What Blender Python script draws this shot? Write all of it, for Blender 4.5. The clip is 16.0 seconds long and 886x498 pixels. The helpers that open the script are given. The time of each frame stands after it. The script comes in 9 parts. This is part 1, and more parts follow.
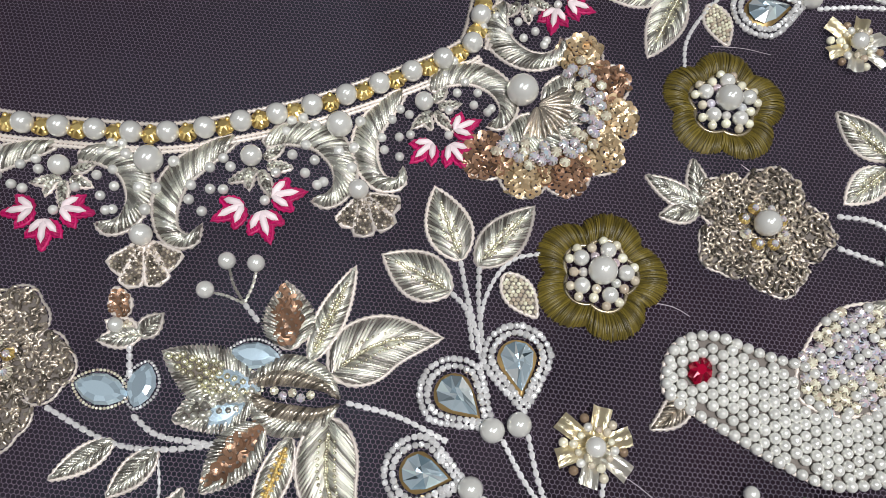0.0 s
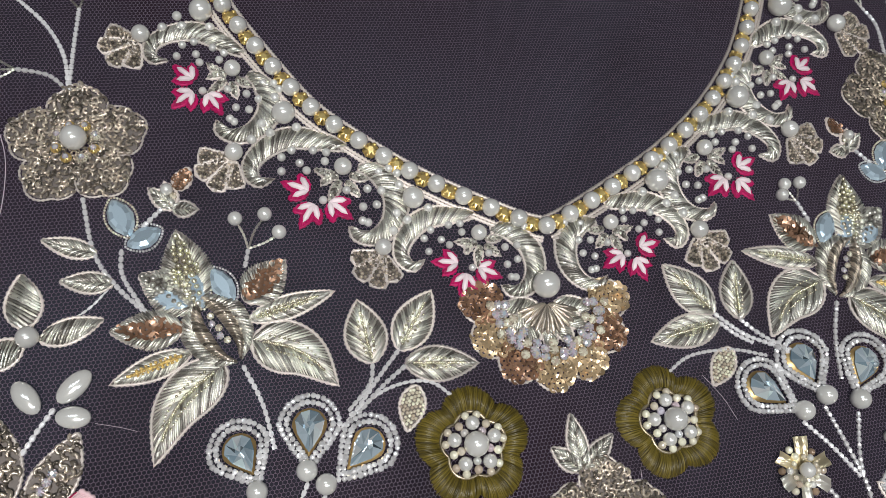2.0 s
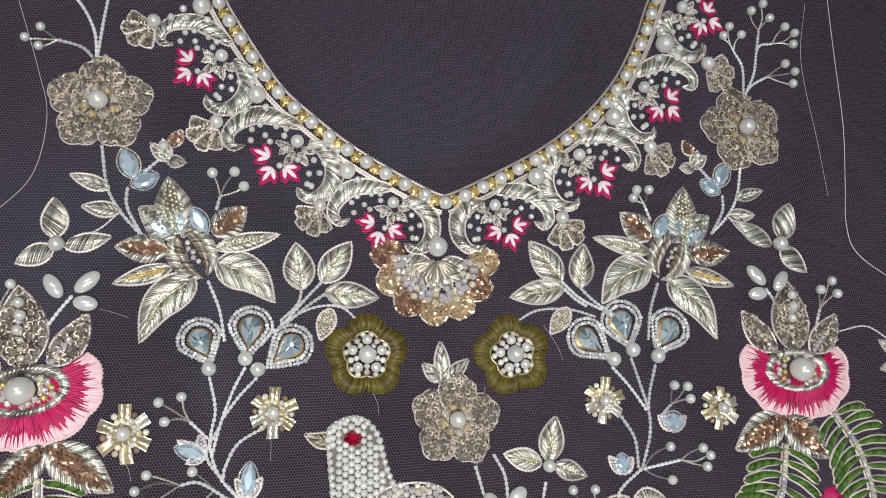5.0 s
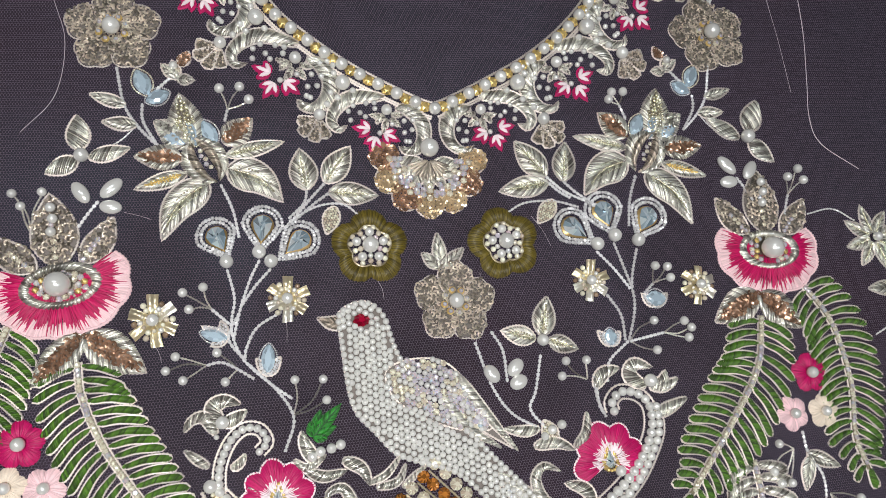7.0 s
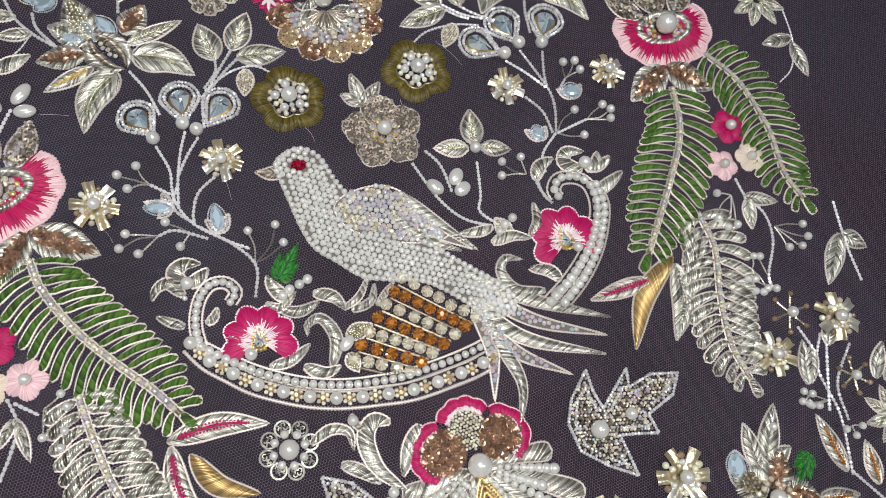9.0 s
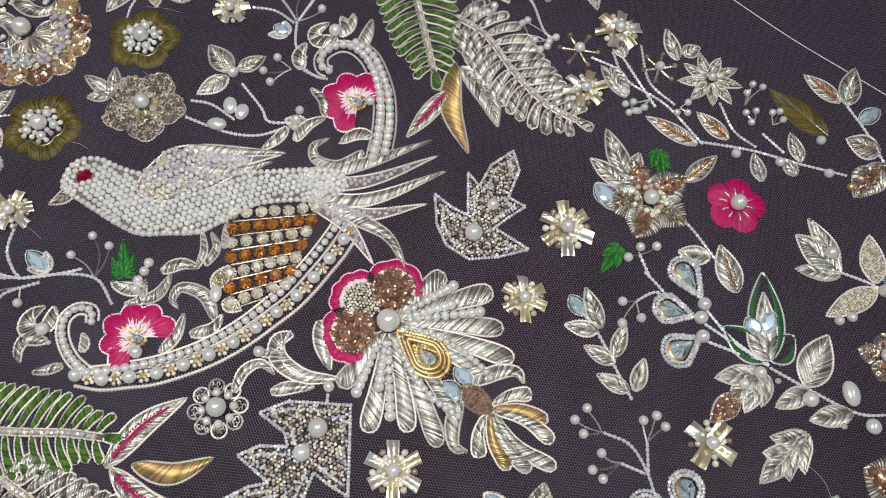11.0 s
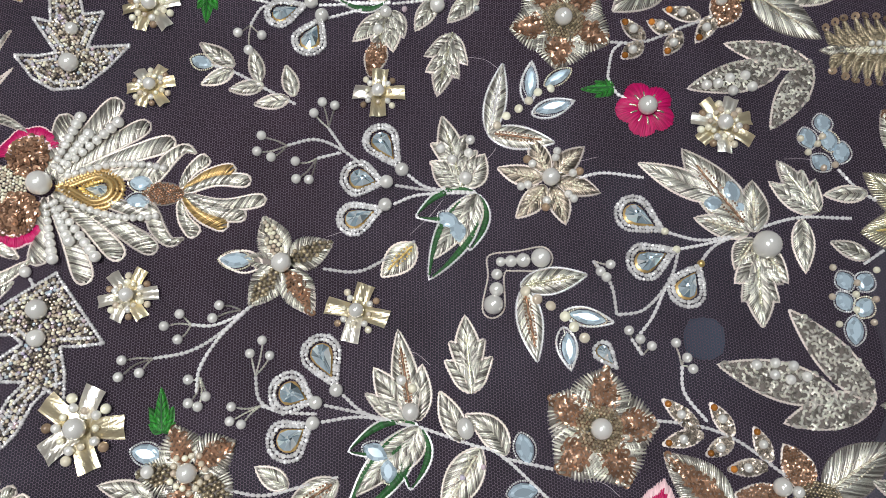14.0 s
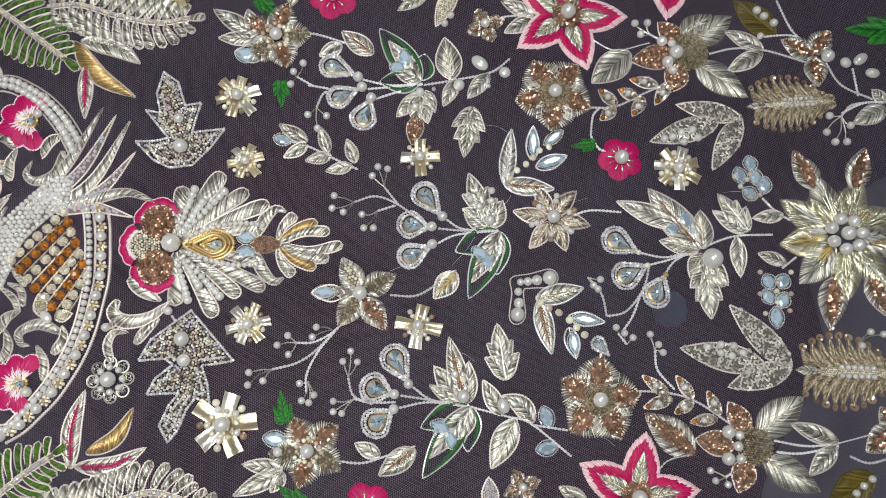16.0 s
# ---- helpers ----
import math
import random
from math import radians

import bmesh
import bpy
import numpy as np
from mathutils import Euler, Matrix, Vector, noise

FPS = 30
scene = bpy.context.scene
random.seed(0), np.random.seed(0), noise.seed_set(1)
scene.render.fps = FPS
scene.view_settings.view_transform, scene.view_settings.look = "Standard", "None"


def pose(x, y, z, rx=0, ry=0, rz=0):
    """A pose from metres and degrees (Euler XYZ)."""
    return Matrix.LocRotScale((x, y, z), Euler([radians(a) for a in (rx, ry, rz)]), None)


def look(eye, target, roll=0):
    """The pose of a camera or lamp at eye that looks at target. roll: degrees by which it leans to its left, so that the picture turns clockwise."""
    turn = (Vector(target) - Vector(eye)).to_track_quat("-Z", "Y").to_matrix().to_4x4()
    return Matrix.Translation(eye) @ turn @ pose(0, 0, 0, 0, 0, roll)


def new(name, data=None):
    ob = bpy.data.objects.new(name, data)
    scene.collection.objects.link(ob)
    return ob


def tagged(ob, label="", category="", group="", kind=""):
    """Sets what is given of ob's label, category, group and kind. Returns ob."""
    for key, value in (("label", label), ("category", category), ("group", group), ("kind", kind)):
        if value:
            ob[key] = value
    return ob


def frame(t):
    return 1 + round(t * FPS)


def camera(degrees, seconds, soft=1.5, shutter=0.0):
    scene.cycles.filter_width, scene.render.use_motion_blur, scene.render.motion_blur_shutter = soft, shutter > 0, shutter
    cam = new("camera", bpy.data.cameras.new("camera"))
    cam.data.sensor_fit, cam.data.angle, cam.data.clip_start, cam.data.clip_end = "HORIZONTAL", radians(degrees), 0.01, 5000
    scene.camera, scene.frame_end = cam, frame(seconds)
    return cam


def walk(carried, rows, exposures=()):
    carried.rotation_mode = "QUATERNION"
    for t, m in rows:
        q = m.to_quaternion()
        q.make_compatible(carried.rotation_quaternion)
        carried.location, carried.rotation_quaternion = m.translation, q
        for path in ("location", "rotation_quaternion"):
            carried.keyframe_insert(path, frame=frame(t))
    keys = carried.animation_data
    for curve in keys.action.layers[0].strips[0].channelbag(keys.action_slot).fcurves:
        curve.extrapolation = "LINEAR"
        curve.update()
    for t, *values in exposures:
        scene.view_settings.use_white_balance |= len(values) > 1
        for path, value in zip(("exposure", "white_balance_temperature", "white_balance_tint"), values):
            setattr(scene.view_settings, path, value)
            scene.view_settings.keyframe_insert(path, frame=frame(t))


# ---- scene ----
cam = camera(60.72, 16.0, 0.6)
EXPOSURES = [(0.0, 0.24), (1.5, 0.0), (3.0, 0.16), (5.5, 0.22), (8.5, 0.12), (11.0, 0.0), (12.5, 0.05), (14.0, 0.18), (16.0, 0.06)]
# seconds, eye, turn
PATH = [
    (0.0, -0.0929, -0.0388, 0.1630, 19.37, -1.38, -54.05),
    (0.5, -0.1030, -0.0316, 0.1597, 19.40, -2.15, -47.71),
    (1.0, -0.0954, -0.0360, 0.1648, 18.47, -3.40, -32.22),
    (1.5, -0.0827, -0.0442, 0.1778, 19.19, -6.46, -18.64),
    (2.0, -0.0731, -0.0540, 0.1980, 20.37, -9.72, -9.40),
    (2.5, -0.0685, -0.0639, 0.2141, 18.90, -11.45, -7.30),
    (3.0, -0.0617, -0.0657, 0.2275, 15.78, -11.34, -4.70),
    (3.2, -0.0596, -0.0623, 0.2324, 15.08, -11.40, -4.14),
    (5.3, -0.0592, -0.0679, 0.2820, 13.51, -11.82, -2.93),
    (5.5, -0.0599, -0.0730, 0.2839, 13.59, -11.70, -3.37),
    (6.0, -0.0616, -0.0855, 0.2900, 13.98, -11.53, -4.52),
    (6.5, -0.0616, -0.0991, 0.2922, 13.98, -11.27, -5.54),
    (7.0, -0.0632, -0.1112, 0.2925, 14.04, -11.02, -6.08),
    (7.5, -0.0693, -0.1288, 0.2923, 14.49, -11.41, -7.51),
    (8.0, -0.0735, -0.1479, 0.2882, 15.21, -11.94, -10.20),
    (8.5, -0.0731, -0.1676, 0.2860, 15.75, -11.47, -14.35),
    (8.7, -0.0729, -0.1753, 0.2847, 16.44, -11.22, -17.04),
    (10.8, -0.0700, -0.2406, 0.2787, 20.86, -4.68, -50.53),
    (11.0, -0.0695, -0.2490, 0.2788, 20.97, -3.76, -53.96),
    (11.5, -0.0763, -0.2678, 0.2747, 20.63, -3.67, -60.01),
    (12.0, -0.0840, -0.2795, 0.2743, 20.22, -2.67, -67.50),
    (12.5, -0.0946, -0.2865, 0.2718, 19.54, -0.96, -77.05),
    (13.0, -0.1037, -0.2992, 0.2643, 19.28, -0.11, -83.69),
    (13.5, -0.1112, -0.3233, 0.2471, 18.04, -0.49, -87.14),
    (14.0, -0.1098, -0.3420, 0.2611, 15.80, -0.59, -91.51),
    (14.5, -0.1109, -0.3371, 0.2856, 14.05, -2.31, -94.95),
    (15.0, -0.1081, -0.3368, 0.3124, 13.25, -2.18, -94.51),
    (15.5, -0.1060, -0.3255, 0.3374, 12.98, -2.50, -94.29),
    (16.0, -0.1032, -0.3093, 0.3593, 13.00, -2.30, -95.21),
]
walk(cam, [(r[0], pose(*r[1:])) for r in PATH], EXPOSURES)
# ---- light: small bright lamp over the work for the carried flash, two added fills ----
world = bpy.data.worlds.new("world")
world.use_nodes = True
world.node_tree.nodes["Background"].inputs[0].default_value = (0.75, 0.85, 1.0, 1)
world.node_tree.nodes["Background"].inputs[1].default_value = 0.05
scene.world = world


def area_lamp(name, eye, target, size_x, size_y, watts, colour):
    data = bpy.data.lights.new(name, "AREA")
    data.shape, data.size, data.size_y, data.energy, data.color = "RECTANGLE", size_x, size_y, watts, colour
    ob = new(name, data)
    ob.matrix_world = look(eye, target)
    return ob


# Held still here, in place of a flash that moves with the camera.
area_lamp("flash_stand_in", (-0.105, -0.205, 0.64), (-0.06, -0.205, 0), 0.045, 0.045, 4.0, (1.0, 0.965, 0.95))
# Unseen panels, added to lift the dark sides and feed the metals.
area_lamp("fill_light", (-0.5, 0.5, 2.35), (-0.5, 0.5, 0), 1.2, 0.3, 8.5, (0.80, 0.90, 1.0))
area_lamp("fill_light", (0.7, -0.9, 2.35), (0.7, -0.9, 0), 1.2, 0.3, 8.5, (0.80, 0.90, 1.0))

# ---- materials ----
MATS = {}


def material(name, colour, metal=0.0, rough=0.5, vary=0.15, bump=0.0, scale=900.0, coat=0.0, glass=0.0, sheen=0.0, tint=None, film=0.0):
    """A surface with a per-piece shift in tone, a soft blotch and a fine relief."""
    m = bpy.data.materials.new(name)
    m.use_nodes = True
    nt = m.node_tree
    p = nt.nodes["Principled BSDF"]
    geo, obj = nt.nodes.new("ShaderNodeNewGeometry"), nt.nodes.new("ShaderNodeObjectInfo")
    add = nt.nodes.new("ShaderNodeMath")
    add.operation = "ADD"
    nt.links.new(geo.outputs["Random Per Island"], add.inputs[0])
    nt.links.new(obj.outputs["Random"], add.inputs[1])
    fr = nt.nodes.new("ShaderNodeMath")
    fr.operation = "FRACT"
    nt.links.new(add.outputs[0], fr.inputs[0])
    ramp = nt.nodes.new("ShaderNodeValToRGB")
    lo = [c * (1 - vary) for c in colour]
    hi = [min(1, c * (1 + vary)) for c in colour]
    ramp.color_ramp.elements[0].color, ramp.color_ramp.elements[1].color = (*lo, 1), (*hi, 1)
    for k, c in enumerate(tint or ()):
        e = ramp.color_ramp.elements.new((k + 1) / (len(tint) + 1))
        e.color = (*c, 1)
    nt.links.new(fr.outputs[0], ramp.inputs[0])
    co = nt.nodes.new("ShaderNodeTexCoord")
    no = nt.nodes.new("ShaderNodeTexNoise")
    no.inputs["Scale"].default_value, no.inputs["Detail"].default_value = scale * 0.2, 3
    nt.links.new(co.outputs["Object"], no.inputs["Vector"])
    mr = nt.nodes.new("ShaderNodeMapRange")
    mr.inputs[3].default_value, mr.inputs[4].default_value = 0.82, 1.14
    nt.links.new(no.outputs[0], mr.inputs[0])
    mul = nt.nodes.new("ShaderNodeVectorMath")
    mul.operation = "SCALE"
    nt.links.new(ramp.outputs[0], mul.inputs[0])
    nt.links.new(mr.outputs[0], mul.inputs["Scale"])
    nt.links.new(mul.outputs[0], p.inputs["Base Color"])
    p.inputs["Metallic"].default_value, p.inputs["Roughness"].default_value = metal, rough
    p.inputs["Coat Weight"].default_value, p.inputs["Coat Roughness"].default_value = coat, 0.08
    p.inputs["Transmission Weight"].default_value = glass
    p.inputs["Sheen Weight"].default_value = sheen
    if film:
        p.inputs["Thin Film Thickness"].default_value = film
    if bump:
        n2, b = nt.nodes.new("ShaderNodeTexNoise"), nt.nodes.new("ShaderNodeBump")
        n2.inputs["Scale"].default_value = scale
        nt.links.new(co.outputs["Object"], n2.inputs["Vector"])
        b.inputs["Strength"].default_value, b.inputs["Distance"].default_value = bump, 0.0003
        nt.links.new(n2.outputs[0], b.inputs["Height"])
        nt.links.new(b.outputs[0], p.inputs["Normal"])
    MATS[name] = m
    return m


material("silver", (0.63, 0.575, 0.51), 0.78, 0.28, 0.72, 0.6, 2400)
material("antique", (0.47, 0.41, 0.335), 0.78, 0.28, 0.72, 0.6, 2400)
material("cord", (0.66, 0.595, 0.54), 0.25, 0.38, 0.32, 0.5, 1800)
material("bright", (0.97, 0.965, 0.95), 0.45, 0.13, 0.32)
material("bugle", (0.96, 0.95, 0.94), 0.28, 0.12, 0.30)
material("dull_gold", (0.50, 0.35, 0.15), 0.70, 0.36, 0.4)
material("gold", (0.86, 0.62, 0.24), 0.75, 0.33, 0.25)
material("pale_gold", (0.82, 0.74, 0.55), 0.78, 0.26, 0.35)
material("copper", (0.42, 0.25, 0.16), 0.62, 0.26, 0.45)
material("bronze", (0.40, 0.34, 0.235), 0.75, 0.32, 0.45)
material("pearl", (0.79, 0.79, 0.745), 0.38, 0.17, 0.08, 0.0, 300, 0.8)
material("white_thread", (0.82, 0.70, 0.72), 0.0, 0.5, 0.12, 0.3, 900, 0, 0, 0.3)
material("magenta", (0.43, 0.001, 0.095), 0.0, 0.5, 0.25, 0.3, 900, 0, 0, 0.0)
material("hot_pink", (0.45, 0.001, 0.085), 0.0, 0.5, 0.28, 0.3, 900, 0, 0, 0.0)
material("pale_pink", (0.78, 0.54, 0.56), 0.0, 0.5, 0.18, 0.4, 900, 0, 0, 0.2)
material("cream_thread", (0.72, 0.62, 0.50), 0.0, 0.5, 0.12, 0.3, 900, 0, 0, 0.3)
material("green", (0.052, 0.125, 0.010), 0.0, 0.55, 0.7, 0.5, 900, 0, 0, 0.0)
material("leaf_green", (0.016, 0.165, 0.016), 0.0, 0.42, 0.7, 0.3, 900, 0, 0, 0.0)
material("deep_green", (0.015, 0.085, 0.02), 0.0, 0.5, 0.4, 0.3)
material("olive", (0.105, 0.080, 0.012), 0.0, 0.42, 0.6, 0.3, 900, 0, 0, 0.0)
material("crystal", (0.80, 0.77, 0.78), 0.48, 0.09, 0.30, 0, 900, 0.6, 0, 0, [(0.90, 0.70, 0.76), (0.80, 0.80, 0.82), (0.90, 0.80, 0.62), (0.62, 0.78, 0.88), (0.88, 0.85, 0.84), (0.72, 0.64, 0.84)])
material("champagne", (0.88, 0.72, 0.56), 0.25, 0.12, 0.4, 0, 900, 0.6)
material("amber", (0.50, 0.19, 0.035), 0.30, 0.08, 0.6, 0, 900, 0.8)
# blue_glass: light and dark facet tones painted in place of reflections.
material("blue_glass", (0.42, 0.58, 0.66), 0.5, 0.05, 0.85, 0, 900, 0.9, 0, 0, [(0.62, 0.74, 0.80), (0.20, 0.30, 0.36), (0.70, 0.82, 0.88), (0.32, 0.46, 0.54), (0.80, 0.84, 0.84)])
material("moonstone", (0.52, 0.66, 0.75), 0.38, 0.08, 0.34, 0, 500, 0.9)
material("ruby", (0.36, 0.004, 0.03), 0.4, 0.06, 0.4, 0, 900, 0.8)
material("lame", (0.80, 0.70, 0.47), 0.80, 0.30, 0.22, 0.4, 1500)
material("lame_silver", (0.84, 0.80, 0.70), 0.80, 0.30, 0.2, 0.4, 1500)
material("smoke_bead", (0.42, 0.30, 0.20), 0.2, 0.12, 0.3, 0, 900, 0.8, 0.35)
material("padding", (0.155, 0.135, 0.12), 0.0, 0.75, 0.1, 0.3)
material("gilt_sequin", (0.66, 0.50, 0.30), 0.55, 0.24, 0.35)
material("thread_line", (0.62, 0.55, 0.60), 0.0, 0.5, 0.1)

# ---- mesh tools ----
rng = np.random.default_rng(7)
ORG = {}


class Soup:
    """Gathers vertices, quads and triangles of one mesh."""

    def __init__(s):
        s.v, s.q, s.t, s.n = [], [], [], 0

    def add(s, v, q=None, t=None):
        v = np.asarray(v, float).reshape(-1, 3)
        if q is not None and len(q):
            s.q.append(np.asarray(q, int).reshape(-1, 4) + s.n)
        if t is not None and len(t):
            s.t.append(np.asarray(t, int).reshape(-1, 3) + s.n)
        s.v.append(v)
        s.n += len(v)

    def mesh(s, name, mat, org, smooth=True):
        v = np.concatenate(s.v) - np.array([org[0], org[1], 0.0])
        q = np.concatenate(s.q) if s.q else np.zeros((0, 4), int)
        t = np.concatenate(s.t) if s.t else np.zeros((0, 3), int)
        me = bpy.data.meshes.new(name)
        me.vertices.add(len(v))
        me.vertices.foreach_set("co", v.ravel().astype(np.float32))
        me.loops.add(q.size + t.size)
        me.loops.foreach_set("vertex_index", np.concatenate([q.ravel(), t.ravel()]).astype(np.int32))
        me.polygons.add(len(q) + len(t))
        me.polygons.foreach_set("loop_start", np.concatenate([np.arange(len(q)) * 4, q.size + np.arange(len(t)) * 3]).astype(np.int32))
        me.polygons.foreach_set("use_smooth", np.full(len(q) + len(t), smooth))
        me.update(calc_edges=True)
        me.materials.append(MATS[mat])
        return me


def thing(name, xy, label, category, group="", kind=""):
    ob = new(name)
    ob.empty_display_size = 0.005
    ob.location = (xy[0], xy[1], 0)
    ORG[ob] = (xy[0], xy[1])
    return tagged(ob, label, category, group, kind)


def part(name, soup, mat, parent, label="", smooth=True):
    ob = new(name, soup.mesh(name, mat, ORG[parent], smooth))
    ob.parent = parent
    ORG[ob] = ORG[parent]
    if name in ("bead_ring", "coil_heart", "scallop", "bead_fill", "sequin_fill", "core"):
        tagged(ob, kind="stuff")
    return tagged(ob, label) if label else ob


def strands(S, A, B, r, h, z0, seg=4, bulge=0.0, wob=0.0):
    """Many arched strands from A to B at once: half-round, drawn in at the ends."""
    A, B = np.asarray(A, float).reshape(-1, 2), np.asarray(B, float).reshape(-1, 2)
    m = len(A)
    if not m:
        return
    r = np.broadcast_to(np.asarray(r, float), (m,)) * (1 + wob * rng.uniform(-1, 1, m))
    s = np.linspace(0, 1, seg + 1)
    d = B - A
    ln = np.linalg.norm(d, axis=1) + 1e-9
    side = np.stack([-d[:, 1], d[:, 0]], 1) / ln[:, None]
    P = A[:, None] + d[:, None] * s[None, :, None]
    Z = z0 + (h * (1 + wob * rng.uniform(-1, 1, m)))[:, None] * (4 * s * (1 - s))[None] if np.ndim(h) else z0 + (np.full(m, h) * (1 + wob * rng.uniform(-1, 1, m)))[:, None] * (4 * s * (1 - s))[None]
    k = np.where(np.arange(seg + 1) % 2, 1 + bulge, 1 - bulge)
    k[0], k[-1] = 0.45, 0.45
    R = r[:, None] * k[None]
    a = np.radians([0, 45, 90, 135, 180]) + (rng.uniform(-0.14, 0.14, (m, 1)) + rng.uniform(-0.08, 0.08, (m, seg + 1)))[..., None] * (1.0 if bulge else 0.3)
    V = np.empty((m, seg + 1, 5, 3))
    V[..., :2] = P[:, :, None] + side[:, None, None] * (R[:, :, None] * np.cos(a))[..., None]
    V[..., 2] = Z[:, :, None] + R[:, :, None] * np.sin(a)
    i = (np.arange(seg)[:, None] * 5 + np.arange(4)[None]).ravel()
    q = np.stack([i, i + 1, i + 6, i + 5], 1)
    S.add(V, q[None] + (np.arange(m) * (seg + 1) * 5)[:, None, None])


def tube(S, pts, r, z, closed=False, bulge=0.0, arch=True, dz=None):
    """One half-round strand along a flat line; bulge beads it like a twisted cord."""
    p = np.asarray(pts, float)
    n = len(p)
    if n < 2:
        return
    t = np.roll(p, -1, 0) - np.roll(p, 1, 0) if closed else np.gradient(p, axis=0)
    t = t / (np.linalg.norm(t, axis=1)[:, None] + 1e-12)
    side = np.stack([-t[:, 1], t[:, 0]], 1)
    k = np.where(np.arange(n) % 2, 1 + bulge, 1 - bulge) * np.broadcast_to(np.asarray(r, float), (n,))
    a = np.radians([-15, 35, 90, 145, 195])
    V = np.empty((n, 5, 3))
    V[..., :2] = p[:, None] + side[:, None] * (k[:, None] * np.cos(a))[..., None]
    V[..., 2] = z + k[:, None] * np.sin(a) + (0 if dz is None else np.asarray(dz)[:, None])
    j = np.arange(n if closed else n - 1)
    i = (j[:, None] * 5 + np.arange(4)[None]).ravel()
    nx = (((j + 1) % n)[:, None] * 5 + np.arange(4)[None]).ravel()
    S.add(V, np.stack([i, i + 1, nx + 1, nx], 1))


def ball_template(seg, ring):
    v = [(0, 0, 1)] + [(math.sin(math.pi * j / ring) * math.cos(2 * math.pi * i / seg), math.sin(math.pi * j / ring) * math.sin(2 * math.pi * i / seg), math.cos(math.pi * j / ring)) for j in range(1, ring) for i in range(seg)] + [(0, 0, -1)]
    q = [(1 + (j - 1) * seg + i, 1 + j * seg + i, 1 + j * seg + (i + 1) % seg, 1 + (j - 1) * seg + (i + 1) % seg) for j in range(1, ring - 1) for i in range(seg)]
    t = [(0, 1 + i, 1 + (i + 1) % seg) for i in range(seg)] + [(len(v) - 1, 1 + (ring - 2) * seg + (i + 1) % seg, 1 + (ring - 2) * seg + i) for i in range(seg)]
    return np.array(v), np.array(q), np.array(t)


BALL, BEAD = ball_template(16, 10), ball_template(7, 5)


def balls(S, xy, r, z=None, tmpl=None, flat=1.0):
    V, q, t = tmpl or BEAD
    xy = np.asarray(xy, float).reshape(-1, 2)
    m = len(xy)
    if not m:
        return
    r = np.broadcast_to(np.asarray(r, float), (m,))
    z = r * 0.85 if z is None else np.broadcast_to(np.asarray(z, float), (m,))
    a, b = rng.uniform(0, 6.283, m), rng.uniform(-1.2, 1.2, m)
    ca, sa, cb, sb = np.cos(a), np.sin(a), np.cos(b), np.sin(b)
    turn = np.empty((m, 3, 3))
    turn[:, 0] = np.stack([ca, -sa * cb, sa * sb], 1)
    turn[:, 1] = np.stack([sa, ca * cb, -ca * sb], 1)
    turn[:, 2] = np.stack([np.zeros(m), sb, cb], 1)
    W = np.einsum("mij,vj->mvi", turn, V) * r[:, None, None] * np.array([1, 1, flat])
    W[..., :2] += xy[:, None]
    W[..., 2] += z[:, None]
    o = (np.arange(m) * len(V))[:, None, None]
    S.add(W, q[None] + o, t[None] + o)


def discs(S, xy, r, z, tilt=0.5, hole=0.28):
    """Sequins: thin cupped rings, each at its own slant."""
    xy = np.asarray(xy, float).reshape(-1, 2)
    m = len(xy)
    if not m:
        return
    a = np.arange(9) * 2 * math.pi / 9
    c = np.stack([np.cos(a), np.sin(a)], 1)
    ring = np.concatenate([np.c_[c * hole, np.full(9, -0.12)], np.c_[c, np.full(9, 0.06)]])
    r = np.broadcast_to(np.asarray(r, float), (m,))
    W = ring[None] * r[:, None, None]
    g = rng.uniform(-tilt, tilt, (m, 2))
    W[..., 2] += W[..., 0] * g[:, :1] + W[..., 1] * g[:, 1:]
    W[..., :2] += xy[:, None]
    W[..., 2] += np.broadcast_to(np.asarray(z, float), (m,))[:, None] + rng.uniform(0, 0.0004, (m, 1))
    i = np.arange(9)
    q = np.stack([i, i + 9, (i + 1) % 9 + 9, (i + 1) % 9], 1)
    S.add(W, q[None] + (np.arange(m) * 18)[:, None, None])


def curls(S, xy, r, w, z):
    """Snipped loops of coiled wire lying every way."""
    for x, y in np.asarray(xy, float).reshape(-1, 2):
        a0, a1 = rng.uniform(0, 6.28), rng.uniform(2.6, 4.6)
        a = np.linspace(a0, a0 + a1, 8)
        k = r * rng.uniform(0.8, 1.2)
        tube(S, np.c_[x + k * np.cos(a), y + k * np.sin(a)], w, z + rng.uniform(0, 0.0006), dz=0.0004 * np.sin(np.linspace(0, 3.1, 8)))


def spline(pts, step=0.0008, closed=False):
    """A smooth flat line through the given places, evenly stepped."""
    p = [np.asarray(a, float) for a in pts]
    if len(p) == 2 and not closed:
        out = np.array([p[0] + (p[1] - p[0]) * s for s in np.linspace(0, 1, 20)])
    else:
        q = [p[-1]] + p + [p[0], p[1]] if closed else [2 * p[0] - p[1]] + p + [2 * p[-1] - p[-2]]
        out = []
        for i in range(len(q) - 3):
            a, b, c, d = q[i:i + 4]
            for s in np.linspace(0, 1, 14, endpoint=False):
                out.append(0.5 * (2 * b + (c - a) * s + (2 * a - 5 * b + 4 * c - d) * s * s + (3 * b - a - 3 * c + d) * s ** 3))
        if not closed:
            out.append(p[-1])
        out = np.array(out)
    if closed:
        out = np.concatenate([out, out[:1]])
    ln = np.concatenate([[0], np.cumsum(np.linalg.norm(np.diff(out, axis=0), axis=1))])
    n = max(3, int(round(ln[-1] / step)))
    u = np.linspace(0, ln[-1], n + 1)
    r = np.c_[np.interp(u, ln, out[:, 0]), np.interp(u, ln, out[:, 1])]
    return r[:-1] if closed else r


